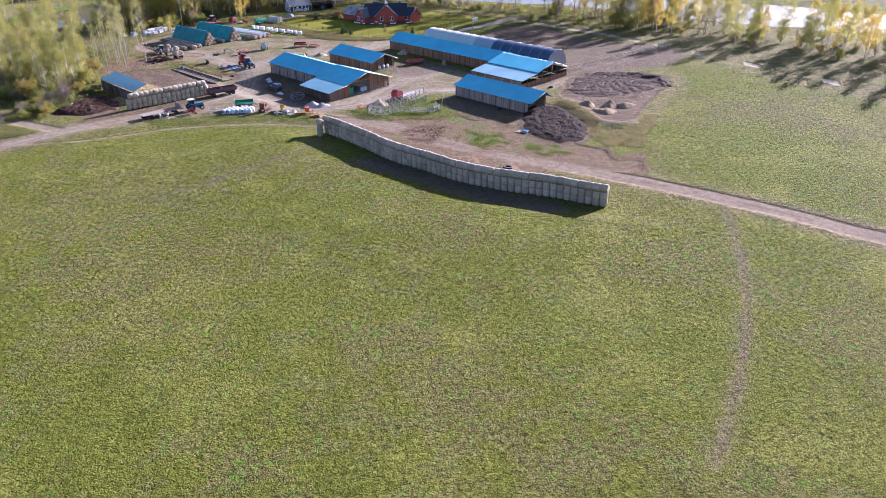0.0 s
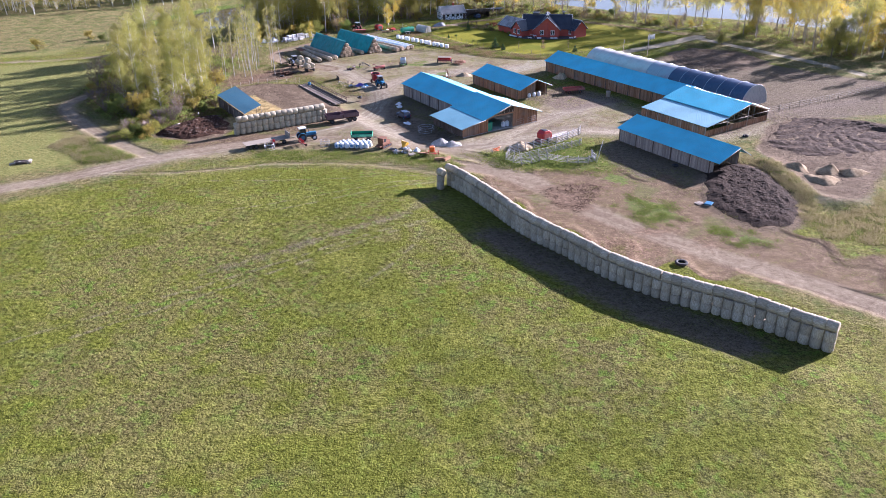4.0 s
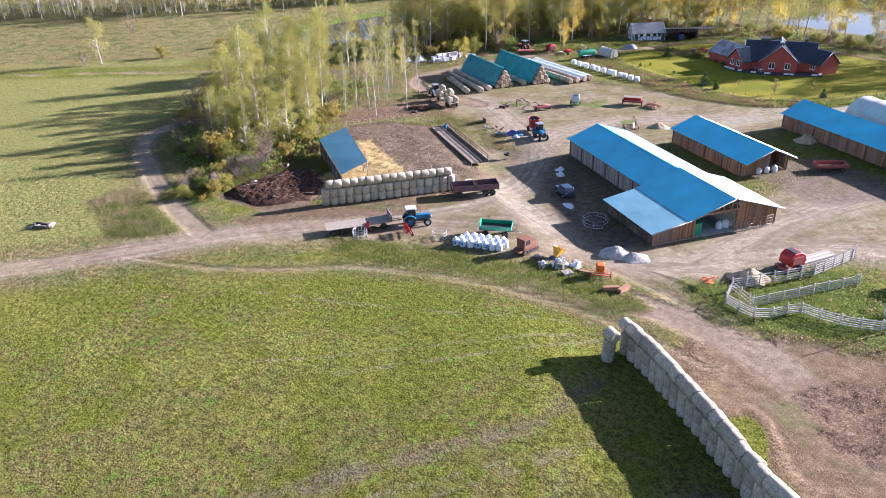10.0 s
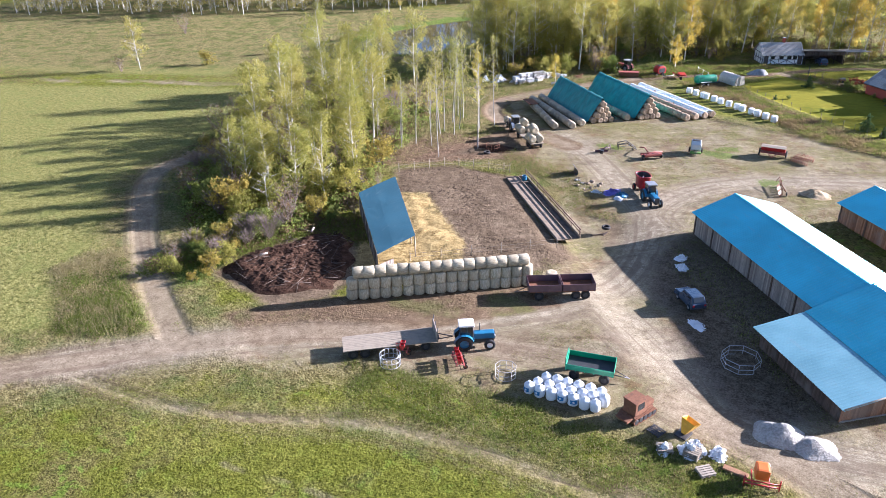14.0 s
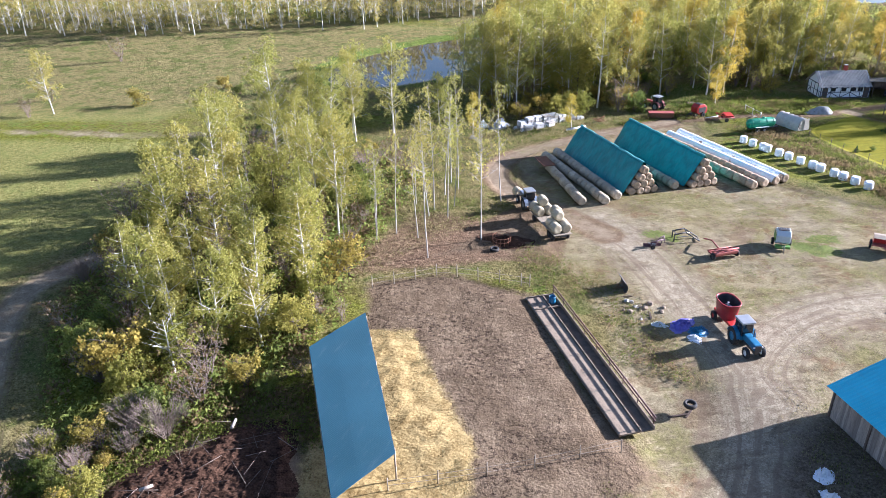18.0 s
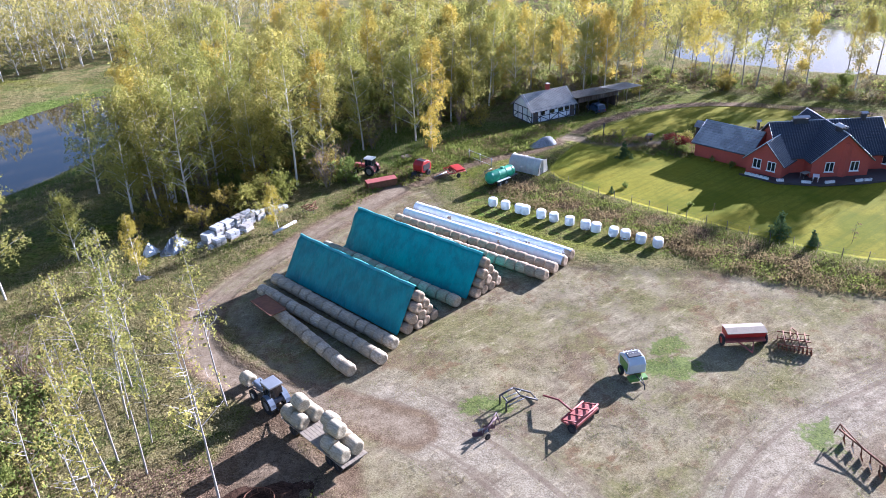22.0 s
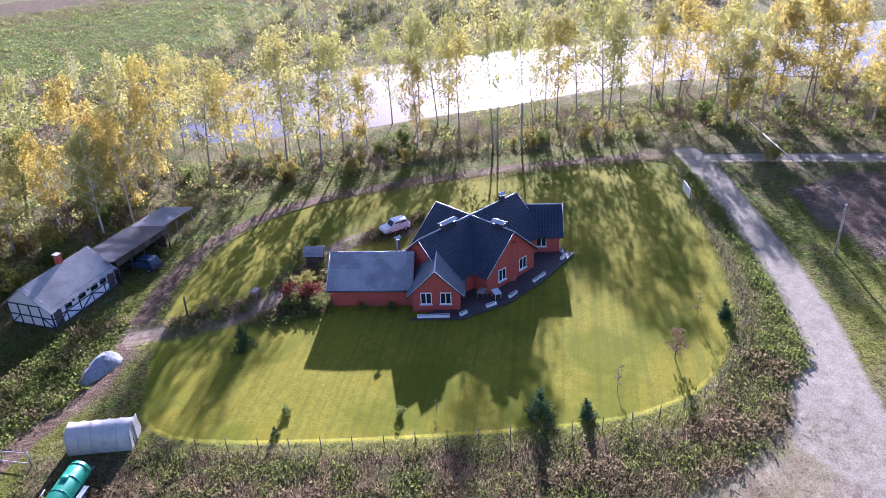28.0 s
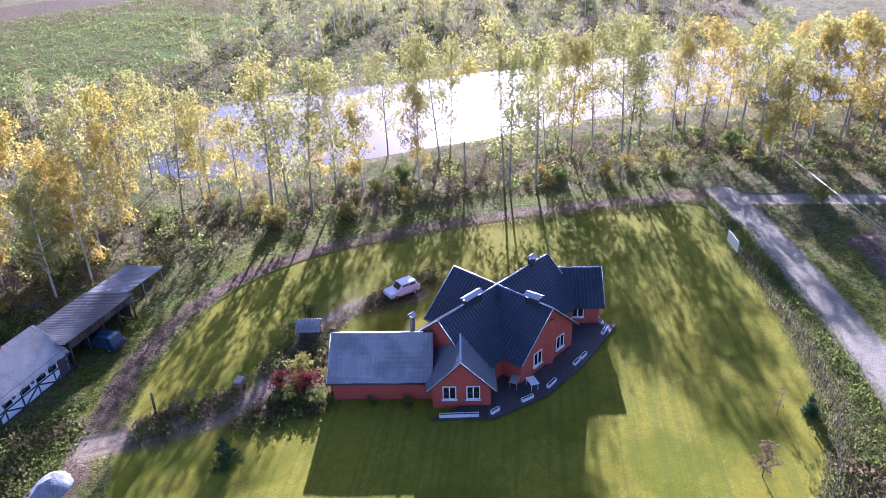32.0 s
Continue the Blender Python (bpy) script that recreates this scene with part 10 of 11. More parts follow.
def rail_fence(name, pts, rails, h, gap, mat, label, rail_r=0.035, post_r=0.06, parent_xy=None):
    ob = empty_thing(name, *(parent_xy or pts[0]))
    tagged(ob, label, "fence")
    spots = along(pts, gap)
    spots.append((*pts[-1], 0))
    for x, y, a in spots:
        bm = fresh()
        z = ground_z(x, y)
        tube(bm, (x, y, z - 0.1), (x + random.uniform(-0.05, 0.05), y + random.uniform(-0.05, 0.05), z + h), post_r, seg=5)
        wpart("post", bm, mat, ob)
    for (x0, y0, _), (x1, y1, _) in zip(spots, spots[1:]):
        for z in rails:
            bm = fresh()
            tube(bm, (x0, y0, z + random.uniform(-0.04, 0.04)), (x1, y1, z + random.uniform(-0.04, 0.04)), rail_r, seg=4, cap=False)
            wpart("rail", bm, mat, ob)
    return ob


rail_fence("cattle_pen", [(-1.0, 142.8), (1.4, 140.4), (3.6, 141.0), (6.2, 143.2), (9.3, 141.7), (13.4, 141.3), (15.2, 142.6), (14.6, 145.0)], (0.25, 0.5, 0.75, 1.0, 1.25), 1.5, 1.9, RAIL_GREY, "grey board cattle pen in weeds", 0.055, 0.08)
rail_fence("cattle_pen", [(1.7, 142.8), (13.2, 151.5)], (0.25, 0.5, 0.75, 1.0, 1.25), 1.4, 2.0, RAIL_GREY, "grey board race through the cattle pen", 0.055, 0.08)
rail_fence("cattle_pen", [(-0.4, 145.9), (8.7, 152.1), (13.5, 158.0)], (0.3, 0.6, 0.9, 1.2, 1.5), 1.8, 1.8, RAIL_GREY, "grey board race behind the cattle pen", 0.055, 0.08)
rail_fence("cattle_pen", [(-1.0, 142.8), (-0.4, 145.9), (1.7, 142.8)], (0.4, 0.8, 1.2), 1.6, 1.6, RAIL_GREY, "grey board gate of the cattle pen")
bm = fresh()
tube(bm, (15.3, 142.3, 0), (16.2, 142.6, 4.2), 0.09, 0.06, 8)
tagged(part("pen_pole", bm, RAIL_GREY), "leaning pale pole at the pen's corner", "pole")
rail_fence("field_fence", [(52.0, 172.6), (82.0, 192.0), (104.0, 206.0)], (0.4, 0.8, 1.2), 1.4, 3.2, WOOD_POLE, "grey pole fence along the churned field")
rail_fence("pen_fence", [(-70.0, 190.0), (-64.0, 195.5), (-54.5, 196.5)], (0.5, 1.1), 1.5, 2.4, WOOD_POLE, "thin pole fence of the muddy pen", 0.02, 0.05)
rail_fence("pen_fence", [(-54.5, 165.0), (-47.0, 170.0), (-40.2, 175.6)], (0.6, 1.1), 1.3, 3.6, WOOD_POLE, "thin pole fence of the muddy pen", 0.015, 0.04)
LAWN_FENCE = rounded([(-29.6, 262.4), (-21.4, 252.2), (-10, 240.4), (-0.8, 232.2), (8, 229.7), (19.4, 232.7), (29.5, 239.3), (42.5, 250.2)])
rail_fence("lawn_fence", LAWN_FENCE, (0.35, 0.75, 1.15), 1.35, 2.5, BARK_DARK, "dark wire fence round the lawn", 0.006, 0.04)
rail_fence("gate_frame", [(-38.7, 271.6), (-35.9, 267.2)], (0.3, 1.3), 1.5, 2.6, STEEL, "light metal gate across the weeds")
for x, y in ((41.2, 249.6), (42.4, 250.6)):
    ob = empty_thing("notice_panel", x, y, 42)
    tagged(ob, "pale upright panel at the lawn's corner", "panel")
    bx(ob, "panel", WHITE, -0.8, 0.8, -0.03, 0.03, 0.5, 1.9, 0.01)
    for s in (-0.7, 0.7):
        tb(ob, "leg", DARKSTEEL, ((s, 0, 0), (s, 0, 1.9)), r=0.03)
rail_fence("lamp_post", [(-16.4, 277.2), (-16.3, 277.2)], (), 2.3, 5, DARKSTEEL, "short dark lamp post at the lawn's edge", 0.02, 0.05)
pole = empty_thing("power_pole", 37.6, 230.2)
tagged(pole, "grey power pole beside the gravel road", "utility pole")
tb(pole, "shaft", WOOD_POLE, ((0, 0, 0), (0, 0, 6.0)), r=0.12, seg=8)
tb(pole, "cross_arm", WOOD_POLE, ((-0.5, 0, 5.7), (0.5, 0, 5.7)), r=0.05)
tb(pole, "cable", STEEL, ((0, 0, 5.8), (28, 24, 5.4)), r=0.03)
pole = empty_thing("power_pole", 29.5, 221.0)
tagged(pole, "slim pole beside the gravel forecourt", "utility pole")
tb(pole, "shaft", WOOD_POLE, ((0, 0, 0), (0, 0, 6.2)), r=0.08, seg=8)

# ---- planted trees and shrubs of the garden ----
plant("spruce", -5.9, 239.8, 1.15), plant("spruce", -3.4, 236.9, 0.9), plant("spruce", 17.6, 234.4, 0.95), plant("spruce", -21.4, 255.0, 0.4)
plant("gold", -44.2, 274.4, 0.5), plant("spruce", -15.9, 267.6, 1.0), plant("young", 8.3, 235.0, 1.0), plant("sapling", 1.0, 236.7, 0.95), plant("sapling", 15.8, 236.4, 1.05), plant("sapling", -10.8, 246.9, 0.5)
plant("bush", -13.0, 249.0, 0.3), plant("bush", -19.0, 256.6, 0.3), plant("bush", 31.0, 262.0, 0.3), plant("bush", 35.0, 268.0, 0.35)
for k, x, y, s in (("redbush", -6.2, 269.4, 0.9), ("redbush", -7.6, 271.0, 0.9), ("bush", -6.8, 267.4, 0.6), ("bush", -8.4, 269.8, 0.6), ("bush", -5.0, 272.0, 0.6), ("drybush", -10.4, 273.0, 0.35), ("bush", -1.6, 277.6, 0.5), ("bush", 2.0, 279.0, 0.5), ("drybush", -13.4, 276.4, 0.35), ("drybush", -15.0, 275.8, 0.35),
                   ("bush", -2.2, 261.2, 0.35), ("bush", -4.0, 263.6, 0.3), ("gold", -79.4, 240.8, 0.42), ("gold", -65.2, 251.0, 0.4), ("dead", -74.2, 176.4, 0.9), ("dead", -79.0, 170.0, 0.9), ("bush", 62.0, 246.0, 0.9), ("goldbush", 14.0, 299.0, 1.0)):
    plant(k, x, y, s)
plant("birch", -161.5, 225.5, 0.62), plant("drybush", -164, 222, 1.1), plant("drybush", -184, 264, 1.3), plant("goldbush", -142, 252, 1.0), plant("goldbush", -150, 236, 1.2), plant("drybush", -170, 232, 0.9), plant("bush", -136, 250, 0.8)

# ---- tufts: grass, weeds and dry stalks, too many to count ----


def tufts(name, label, mat, count, span, keep, lo, hi, wide, blades=5):
    """Small upright blades in clumps where keep(x, y) holds."""
    pts = []
    r = np.random.RandomState(len(name) * 7 + count % 97)
    x0, x1, y0, y1 = span
    x, y = r.uniform(x0, x1, count * 6), r.uniform(y0, y1, count * 6)
    i, j = np.clip(np.searchsorted(gx, x), 1, nx - 1), np.clip(np.searchsorted(gy, y), 1, ny - 1)
    ok = keep(i, j) & (pz[j, i] > -0.3)
    x, y, i, j = (a[ok][:count] for a in (x, y, i, j))
    n = len(x)
    z = pz[j, i]
    h = r.uniform(lo, hi, n)
    v = np.zeros((n, blades, 3, 3), np.float32)
    for b in range(blades):
        a = r.uniform(0, 6.283, n)
        ox, oy = r.normal(0, wide, n), r.normal(0, wide, n)
        up = h * (r.uniform(0.0, 0.85, n) * (1 - 0.5 * np.minimum(1, np.hypot(ox, oy) / (2 * wide))) if b else 0.0)
        s = np.maximum(0.05, h * r.uniform(0.16, 0.30, n))
        if hi > 0.3 and wide < 0.45:  # tall growth: thin blades that start at the ground and lean apart
            a, lean, hh = r.uniform(0, 6.283, n), r.uniform(0.1, 1.25, n), h * r.uniform(0.45, 1.1, n)
            w2 = r.uniform(0.014, 0.034, n)
            bx_, by_ = x + ox * 1.3, y + oy * 1.3
            v[:, b, 0] = np.stack([bx_ - w2 * np.sin(a), by_ + w2 * np.cos(a), z - 0.03], 1)
            v[:, b, 1] = np.stack([bx_ + w2 * np.sin(a), by_ - w2 * np.cos(a), z - 0.03], 1)
            v[:, b, 2] = np.stack([bx_ + hh * np.sin(lean) * np.cos(a), by_ + hh * np.sin(lean) * np.sin(a), z + hh * np.cos(lean)], 1)
            continue
        la, tilt = r.uniform(0, 6.283, n), r.uniform(0.2, 1.3, n)
        cx_, cy_, cz_ = x + ox, y + oy, z + up
        v[:, b, 0] = np.stack([cx_ - s * 0.6 * np.cos(a), cy_ - s * 0.6 * np.sin(a), cz_ - 0.03], 1)
        v[:, b, 1] = np.stack([cx_ + s * 0.6 * np.cos(a), cy_ + s * 0.6 * np.sin(a), cz_ - 0.03], 1)
        v[:, b, 2] = np.stack([cx_ + s * np.cos(la) * np.cos(tilt), cy_ + s * np.sin(la) * np.cos(tilt), cz_ + s * np.sin(tilt)], 1)
    me = bpy.data.meshes.new(name)
    m = n * blades
    me.vertices.add(m * 3), me.loops.add(m * 3), me.polygons.add(m)
    me.vertices.foreach_set("co", v.ravel())
    me.loops.foreach_set("vertex_index", np.arange(m * 3, dtype=np.int32))
    me.polygons.foreach_set("loop_start", np.arange(0, m * 3, 3, dtype=np.int32))
    me.update(calc_edges=True)
    me.materials.append(mat)
    return tagged(new(name, me), label, "grass", kind="stuff")


Z = zone
grove(["bush", "drybush", "bush", "goldbush"], [(-81, 152), (-75, 148.5), (-73.4, 153), (-73.6, 166), (-80, 168)], 18, 1.4, "low shrubs by the brushwood heap", 0.35, 0.85)
for x_, y_, k_ in ((-73.3, 162.9, 1.15), (-76.2, 162.7, 1.0), (-76.5, 157.1, 0.7), (-80.3, 157.2, 0.8), (-74.8, 160.6, 0.7)):
    plant("twigs", x_, y_, k_, "bare shrubs by the brushwood heap")
plant("goldbush", -78.1, 159.8, 1.0, "low shrubs by the brushwood heap")
plant("goldbush", -83.0, 166.7, 1.9, "low shrubs by the brushwood heap")
grove(["drybush", "bush"], [(-75, 170), (-68, 170), (-67, 182), (-74, 190)], 9, 1.8, "low shrubs behind the shelter", 0.5, 0.9)
TRI = [(-91, 146.5), (-91, 151.5), (-87.5, 153.5), (-74.5, 143.6), (-70.5, 141), (-78.5, 137.2)]
tri = poly_dist(px, py, TRI)
zone_far = poly_dist(px, py, [(-40, 350), (20, 372), (90, 340), (150, 310), (260, 330), (200, 520), (0, 520)])
patch = lump(px, py, 9.0) + 0.6 * lump(py, px, 3.0)
clumpy = 0.6 * np.sin(px * 0.9 + 2.1 * np.sin(py * 0.55)) + 0.6 * np.sin(py * 1.1 + 2.0 * np.sin(px * 0.6)) + 0.5 * patch
verge_spots = 0.5 * np.sin(px * 1.3 + 2.0 * np.sin(py * 0.9)) + 0.5 * np.sin(py * 1.6 + 2.0 * np.sin(px * 0.7))
hard = most(Z["yard"], Z["mud"], Z["gravel"], Z["straw"], Z["track"])
tufts("meadow_grass", "short uneven meadow grass and clover", BLADES, 60000, (-75, 60, 5, 140), lambda i, j: (hard[j, i] < -0.4) & (Z["lawn"][j, i] < 0), 0.04, 0.12, 0.16, 4)
tufts("lush_clover", "brighter clover clumps in the meadow", BLADES_LUSH, 14000, (-75, 60, 5, 140), lambda i, j: (hard[j, i] < -0.4) & (patch[j, i] > 0.5), 0.06, 0.15, 0.18, 4)
tufts("verge_grass", "rank grass on the verges of yard and tracks", BLADES_DRY, 26000, (-110, 60, 100, 300), lambda i, j: (hard[j, i] < 0.3) & (Z["dry"][j, i] > -1) & (Z["lawn"][j, i] < -0.5), 0.10, 0.34, 0.25, 5)
tufts("verge_weeds", "green weeds on the verges of yard and tracks", BLADES_LUSH, 28000, (-110, 60, 100, 300), lambda i, j: (hard[j, i] < 0.0) & ((Z["bright"][j, i] > -0.5) | ((patch[j, i] > 0.45) & (Z["dry"][j, i] > -2))) & (Z["lawn"][j, i] < -0.5), 0.10, 0.30, 0.28, 5)
tufts("dry_weeds", "tall rust-brown weeds beside the lawn fence", BLADES_RUST, 8000, (-80, 50, 188, 275), lambda i, j: (Z["weeds"][j, i] > -0.3) & (hard[j, i] < 0) & (px[j, i] < 10) & (clumpy[j, i] > -0.1) & (py[j, i] > 215), 0.25, 0.85, 0.42, 7)
tufts("straw_weeds", "bleached dead stalks among the weeds", BLADES_DRY, 12000, (-80, 50, 188, 275), lambda i, j: (Z["weeds"][j, i] > -0.5) & (hard[j, i] < 0.2) & (clumpy[j, i] < 0.25), 0.12, 0.45, 0.35, 6)
STRIP_EDGE = line_dist(px, py, [(-34, 258), (-24, 246), (-14, 236), (-4, 229), (4, 227), (12, 229)], 2.6)
tufts("brown_weed_bank", "bushy rust-brown dead weeds before the lawn fence", BLADES_RUST, 1500, (-45, 20, 220, 268), lambda i, j: (STRIP_EDGE[j, i] > 0) & (clumpy[j, i] > -0.2) & (hard[j, i] < 0.3), 0.45, 0.95, 0.5, 18)
tufts("green_weed_bank", "bushy green weeds among dead stalks", BLADES_LUSH, 900, (-45, 20, 220, 268), lambda i, j: (Z["weeds"][j, i] > -0.6) & (clumpy[j, i] < 0.1) & (hard[j, i] < 0.3), 0.35, 0.8, 0.5, 18)
YARD_EDGE = poly_dist(px, py, [(-56, 258), (-48, 272), (-40, 280), (-30, 284), (-20, 284), (-26, 277), (-33, 272), (-42, 268), (-48, 260)])
tufts("hut_weeds", "rank green weeds before the outbuilding", BLADES_LUSH, 1500, (-60, -16, 256, 288), lambda i, j: (YARD_EDGE[j, i] > -1.0) & (hard[j, i] < -0.2), 0.35, 0.95, 0.5, 18)
tufts("hut_stalks", "brown dead weeds before the outbuilding", BLADES_RUST, 800, (-60, -16, 256, 288), lambda i, j: (YARD_EDGE[j, i] > -1.0) & (hard[j, i] < -0.2) & (clumpy[j, i] > 0.0), 0.45, 1.0, 0.5, 18)
VERGE_E = line_dist(px, py, [(14, 228), (24, 231), (35, 239), (47, 250), (55, 257)], 2.0)
tufts("road_weeds", "thick green verge between lawn and gravel road", BLADES_LUSH, 1100, (8, 60, 222, 262), lambda i, j: (VERGE_E[j, i] > 0) & (Z["gravel"][j, i] < -0.3), 0.35, 0.9, 0.5, 18)
PASTURE_W = poly_dist(px, py, [(-88, 232), (-76, 226), (-73, 236), (-66, 248), (-70, 254), (-84, 246)])
tufts("tussocks", "straw-coloured tussocks beside the ring track", BLADES_DRY, 1300, (-92, -60, 205, 258), lambda i, j: (most(PASTURE_W[j, i], poly_dist(px[j, i], py[j, i], DRY_WEST)) > 0) & (hard[j, i] < -0.3) & (clumpy[j, i] > -0.2), 0.3, 0.7, 0.5, 14)
tufts("tussock_weeds", "green weeds among the tussocks", BLADES_LUSH, 800, (-92, -60, 205, 258), lambda i, j: (poly_dist(px[j, i], py[j, i], DRY_WEST) > 0) & (hard[j, i] < -0.3) & (clumpy[j, i] < -0.1), 0.3, 0.6, 0.5, 14)
tufts("green_weeds", "green nettles among the dry weeds", BLADES_LUSH, 16000, (-45, 50, 220, 275), lambda i, j: (Z["weeds"][j, i] > -0.3) & (hard[j, i] < 0) & ((clumpy[j, i] < 0.0) | (px[j, i] > 10)), 0.12, 0.42, 0.35, 6)
tufts("wood_floor", "dry undergrowth below the trees", BLADES_DRY, 46000, (-120, 120, 225, 345), lambda i, j: (hard[j, i] < -0.3) & (Z["dry"][j, i] > 0.5) & (Z["lawn"][j, i] < -0.5), 0.2, 0.7, 0.3, 5)
tufts("wood_weeds", "green undergrowth below the trees", BLADES_LUSH, 34000, (-120, 120, 225, 345), lambda i, j: (hard[j, i] < -0.3) & (Z["dry"][j, i] > 0.5) & (patch[j, i] > 0.2) & (Z["lawn"][j, i] < -0.5), 0.2, 0.6, 0.3, 5)
tufts("grove_weeds", "rank green weeds below the west grove", BLADES_LUSH, 16000, (-112, -64, 142, 225), lambda i, j: (hard[j, i] < -0.3) & (Z["bright"][j, i] > -0.5) & (patch[j, i] > -0.3), 0.2, 0.7, 0.35, 7)
tufts("corner_weeds", "rank weeds on the corner between two tracks", BLADES_LUSH, 2000, (-92, -70, 136, 155), lambda i, j: (tri[j, i] > 0.6) & (patch[j, i] > -0.2) & (py[j, i] < 143.5), 0.15, 0.6, 0.35, 7)
tufts("corner_stalks", "dry stalks on the corner between two tracks", BLADES_DRY, 700, (-92, -70, 136, 155), lambda i, j: (tri[j, i] > 0.3) & (patch[j, i] < 0.7), 0.3, 1.0, 0.35, 9)
tufts("corner_bush", "lumpy green and pale weeds on the corner", BLADES_LUSH, 750, (-92, -70, 136, 155), lambda i, j: (tri[j, i] + 0.8 * verge_spots[j, i] > 0.5) & (clumpy[j, i] + (px[j, i] + 80) * 0.12 > -0.1), 0.15, 0.6, 0.5, 16)
tufts("corner_thatch", "pale dead grass heaps on the corner", BLADES_DRY, 700, (-92, -70, 136, 155), lambda i, j: (tri[j, i] + 0.8 * verge_spots[j, i] > 0.5) & (clumpy[j, i] + (px[j, i] + 80) * 0.12 < 0.1), 0.15, 0.5, 0.5, 14)
tufts("marsh_reeds", "rough green marsh growth beyond the lake", BLADES_LUSH, 26000, (-40, 260, 340, 520), lambda i, j: (zone_far[j, i] > 0), 0.5, 1.5, 0.8, 5)
tufts("marsh_stalks", "dry brown reeds beyond the lake", BLADES_DRY, 16000, (-40, 260, 300, 520), lambda i, j: (zone_far[j, i] > -20), 0.5, 1.4, 0.8, 5)
heath = poly_dist(px, py, FAR_HEATH)
tufts("heath_scrub", "dark green scrub on the rough land beyond the lake", LEAF_GREEN, 2200, (-50, 270, 300, 540), lambda i, j: (heath[j, i] > 2) & (patch[j, i] > -0.2), 0.8, 2.2, 1.1, 18)
tufts("heath_bracken", "brown bracken on the rough land beyond the lake", LEAF_BROWN, 2200, (-50, 270, 300, 540), lambda i, j: (heath[j, i] > 0) & (patch[j, i] < 0.3), 0.7, 1.8, 1.0, 18)
field = poly_dist(px, py, rounded(MUD_FIELD, True))
tufts("clutter_weeds", "rank green weeds round the scrap by the yard", BLADES_LUSH, 2600, (-52, -6, 136, 149), lambda i, j: (VERGE[j, i] > -0.3) & (verge_spots[j, i] > -0.3), 0.12, 0.5, 0.3, 7)
tufts("clutter_stalks", "dry brown weeds round the scrap by the yard", BLADES_DRY, 900, (-52, -6, 136, 149), lambda i, j: (VERGE[j, i] > -0.3) & (verge_spots[j, i] < 0.3), 0.1, 0.45, 0.3, 6)
BACKLAND = poly_dist(px, py, [(-46, 284), (-31, 295.5), (-12, 302), (12, 298), (30, 288), (50, 274.5), (62, 264), (74, 250), (92, 226), (112, 240), (100, 262), (74, 282), (50, 296), (28, 304), (10, 316), (-8, 326), (-44, 312)])
for name_, label_, mat_, count_, lo_, hi_ in (("thicket", "green-brown thicket below the birches by the lake", LEAF_GREEN, 2300, -0.2, 1.0), ("bramble", "withered brown bramble below the birches by the lake", LEAF_BROWN, 2000, -0.9, 0.2), ("young_scrub", "yellow autumn scrub below the birches by the lake", LEAF_BIRCH, 1300, 0.3, 2.0)):
    tufts(name_, label_, mat_, count_, (-46, 112, 226, 326), lambda i, j: (BACKLAND[j, i] > 0) & (verge_spots[j, i] + 0.6 * patch[j, i] > lo_) & (verge_spots[j, i] + 0.6 * patch[j, i] < hi_) & (hard[j, i] < -0.4), 0.4, 1.3, 0.5, 16)
WEST_LAND = poly_dist(px, py, GROVE_W)
tufts("grove_thicket", "dense green undergrowth below the west grove", LEAF_GREEN, 2400, (-112, -66, 155, 230), lambda i, j: (WEST_LAND[j, i] > -1) & (verge_spots[j, i] > -0.4) & (hard[j, i] < -0.4), 0.4, 1.4, 0.5, 16)
tufts("grove_bramble", "withered brown undergrowth below the west grove", LEAF_BROWN, 1200, (-112, -66, 155, 230), lambda i, j: (WEST_LAND[j, i] > -1) & (verge_spots[j, i] < 0.3) & (hard[j, i] < -0.4), 0.4, 1.4, 0.5, 16)
tufts("bed_plants", "brown withered plants in the garden beds by the house", BLADES_RUST, 700, (-20, 18, 265, 279), lambda i, j: (BEDS[j, i] > -0.3) & (verge_spots[j, i] < 0.35), 0.35, 0.9, 0.46, 14)
tufts("bed_greens", "green plants in the garden beds by the house", BLADES_LUSH, 500, (-20, 18, 265, 279), lambda i, j: (BEDS[j, i] > -0.2) & (verge_spots[j, i] > -0.2), 0.35, 0.85, 0.46, 14)
bank = most(line_dist(px, py, [(38.9, 147.5), (45.2, 142.5), (47, 130), (45, 119), (50, 120.5), (56, 123), (61, 131)], 1.5), poly_dist(px, py, [(44.6, 122), (56.7, 123), (52, 112), (45, 114)]))
tufts("berm_grass", "tall straw-coloured grass on the earth bank", BLADES_DRY, 4500, (36, 66, 108, 150), lambda i, j: (bank[j, i] > 0) & (verge_spots[j, i] < 0.5), 0.2, 0.7, 0.3, 7)
tufts("berm_weeds", "green grass on the earth bank", BLADES_LUSH, 3000, (36, 66, 108, 150), lambda i, j: (bank[j, i] > 0) & (verge_spots[j, i] > -0.1), 0.12, 0.32, 0.25, 6)
tufts("shade_weeds", "dark weeds along the long barn's shaded side", BLADES_LUSH, 500, (-32, -8, 150, 190), lambda i, j: (Z["yard"][j, i] < -0.6) & (poly_dist(px[j, i], py[j, i], BARN_SHADE) > 0), 0.1, 0.4, 0.3, 6)
knots = 0.5 * np.sin(px * 1.9 + 2.3 * np.sin(py * 0.7)) + 0.5 * np.sin(py * 2.1 + 2.0 * np.sin(px * 0.8)) + 0.6 * patch
tufts("meadow_clumps", "low lumpy clumps of grass in the meadow", BLADES, 26000, (-75, 60, 5, 140), lambda i, j: (hard[j, i] < -0.4) & (knots[j, i] > 0.15), 0.10, 0.24, 0.20, 6)
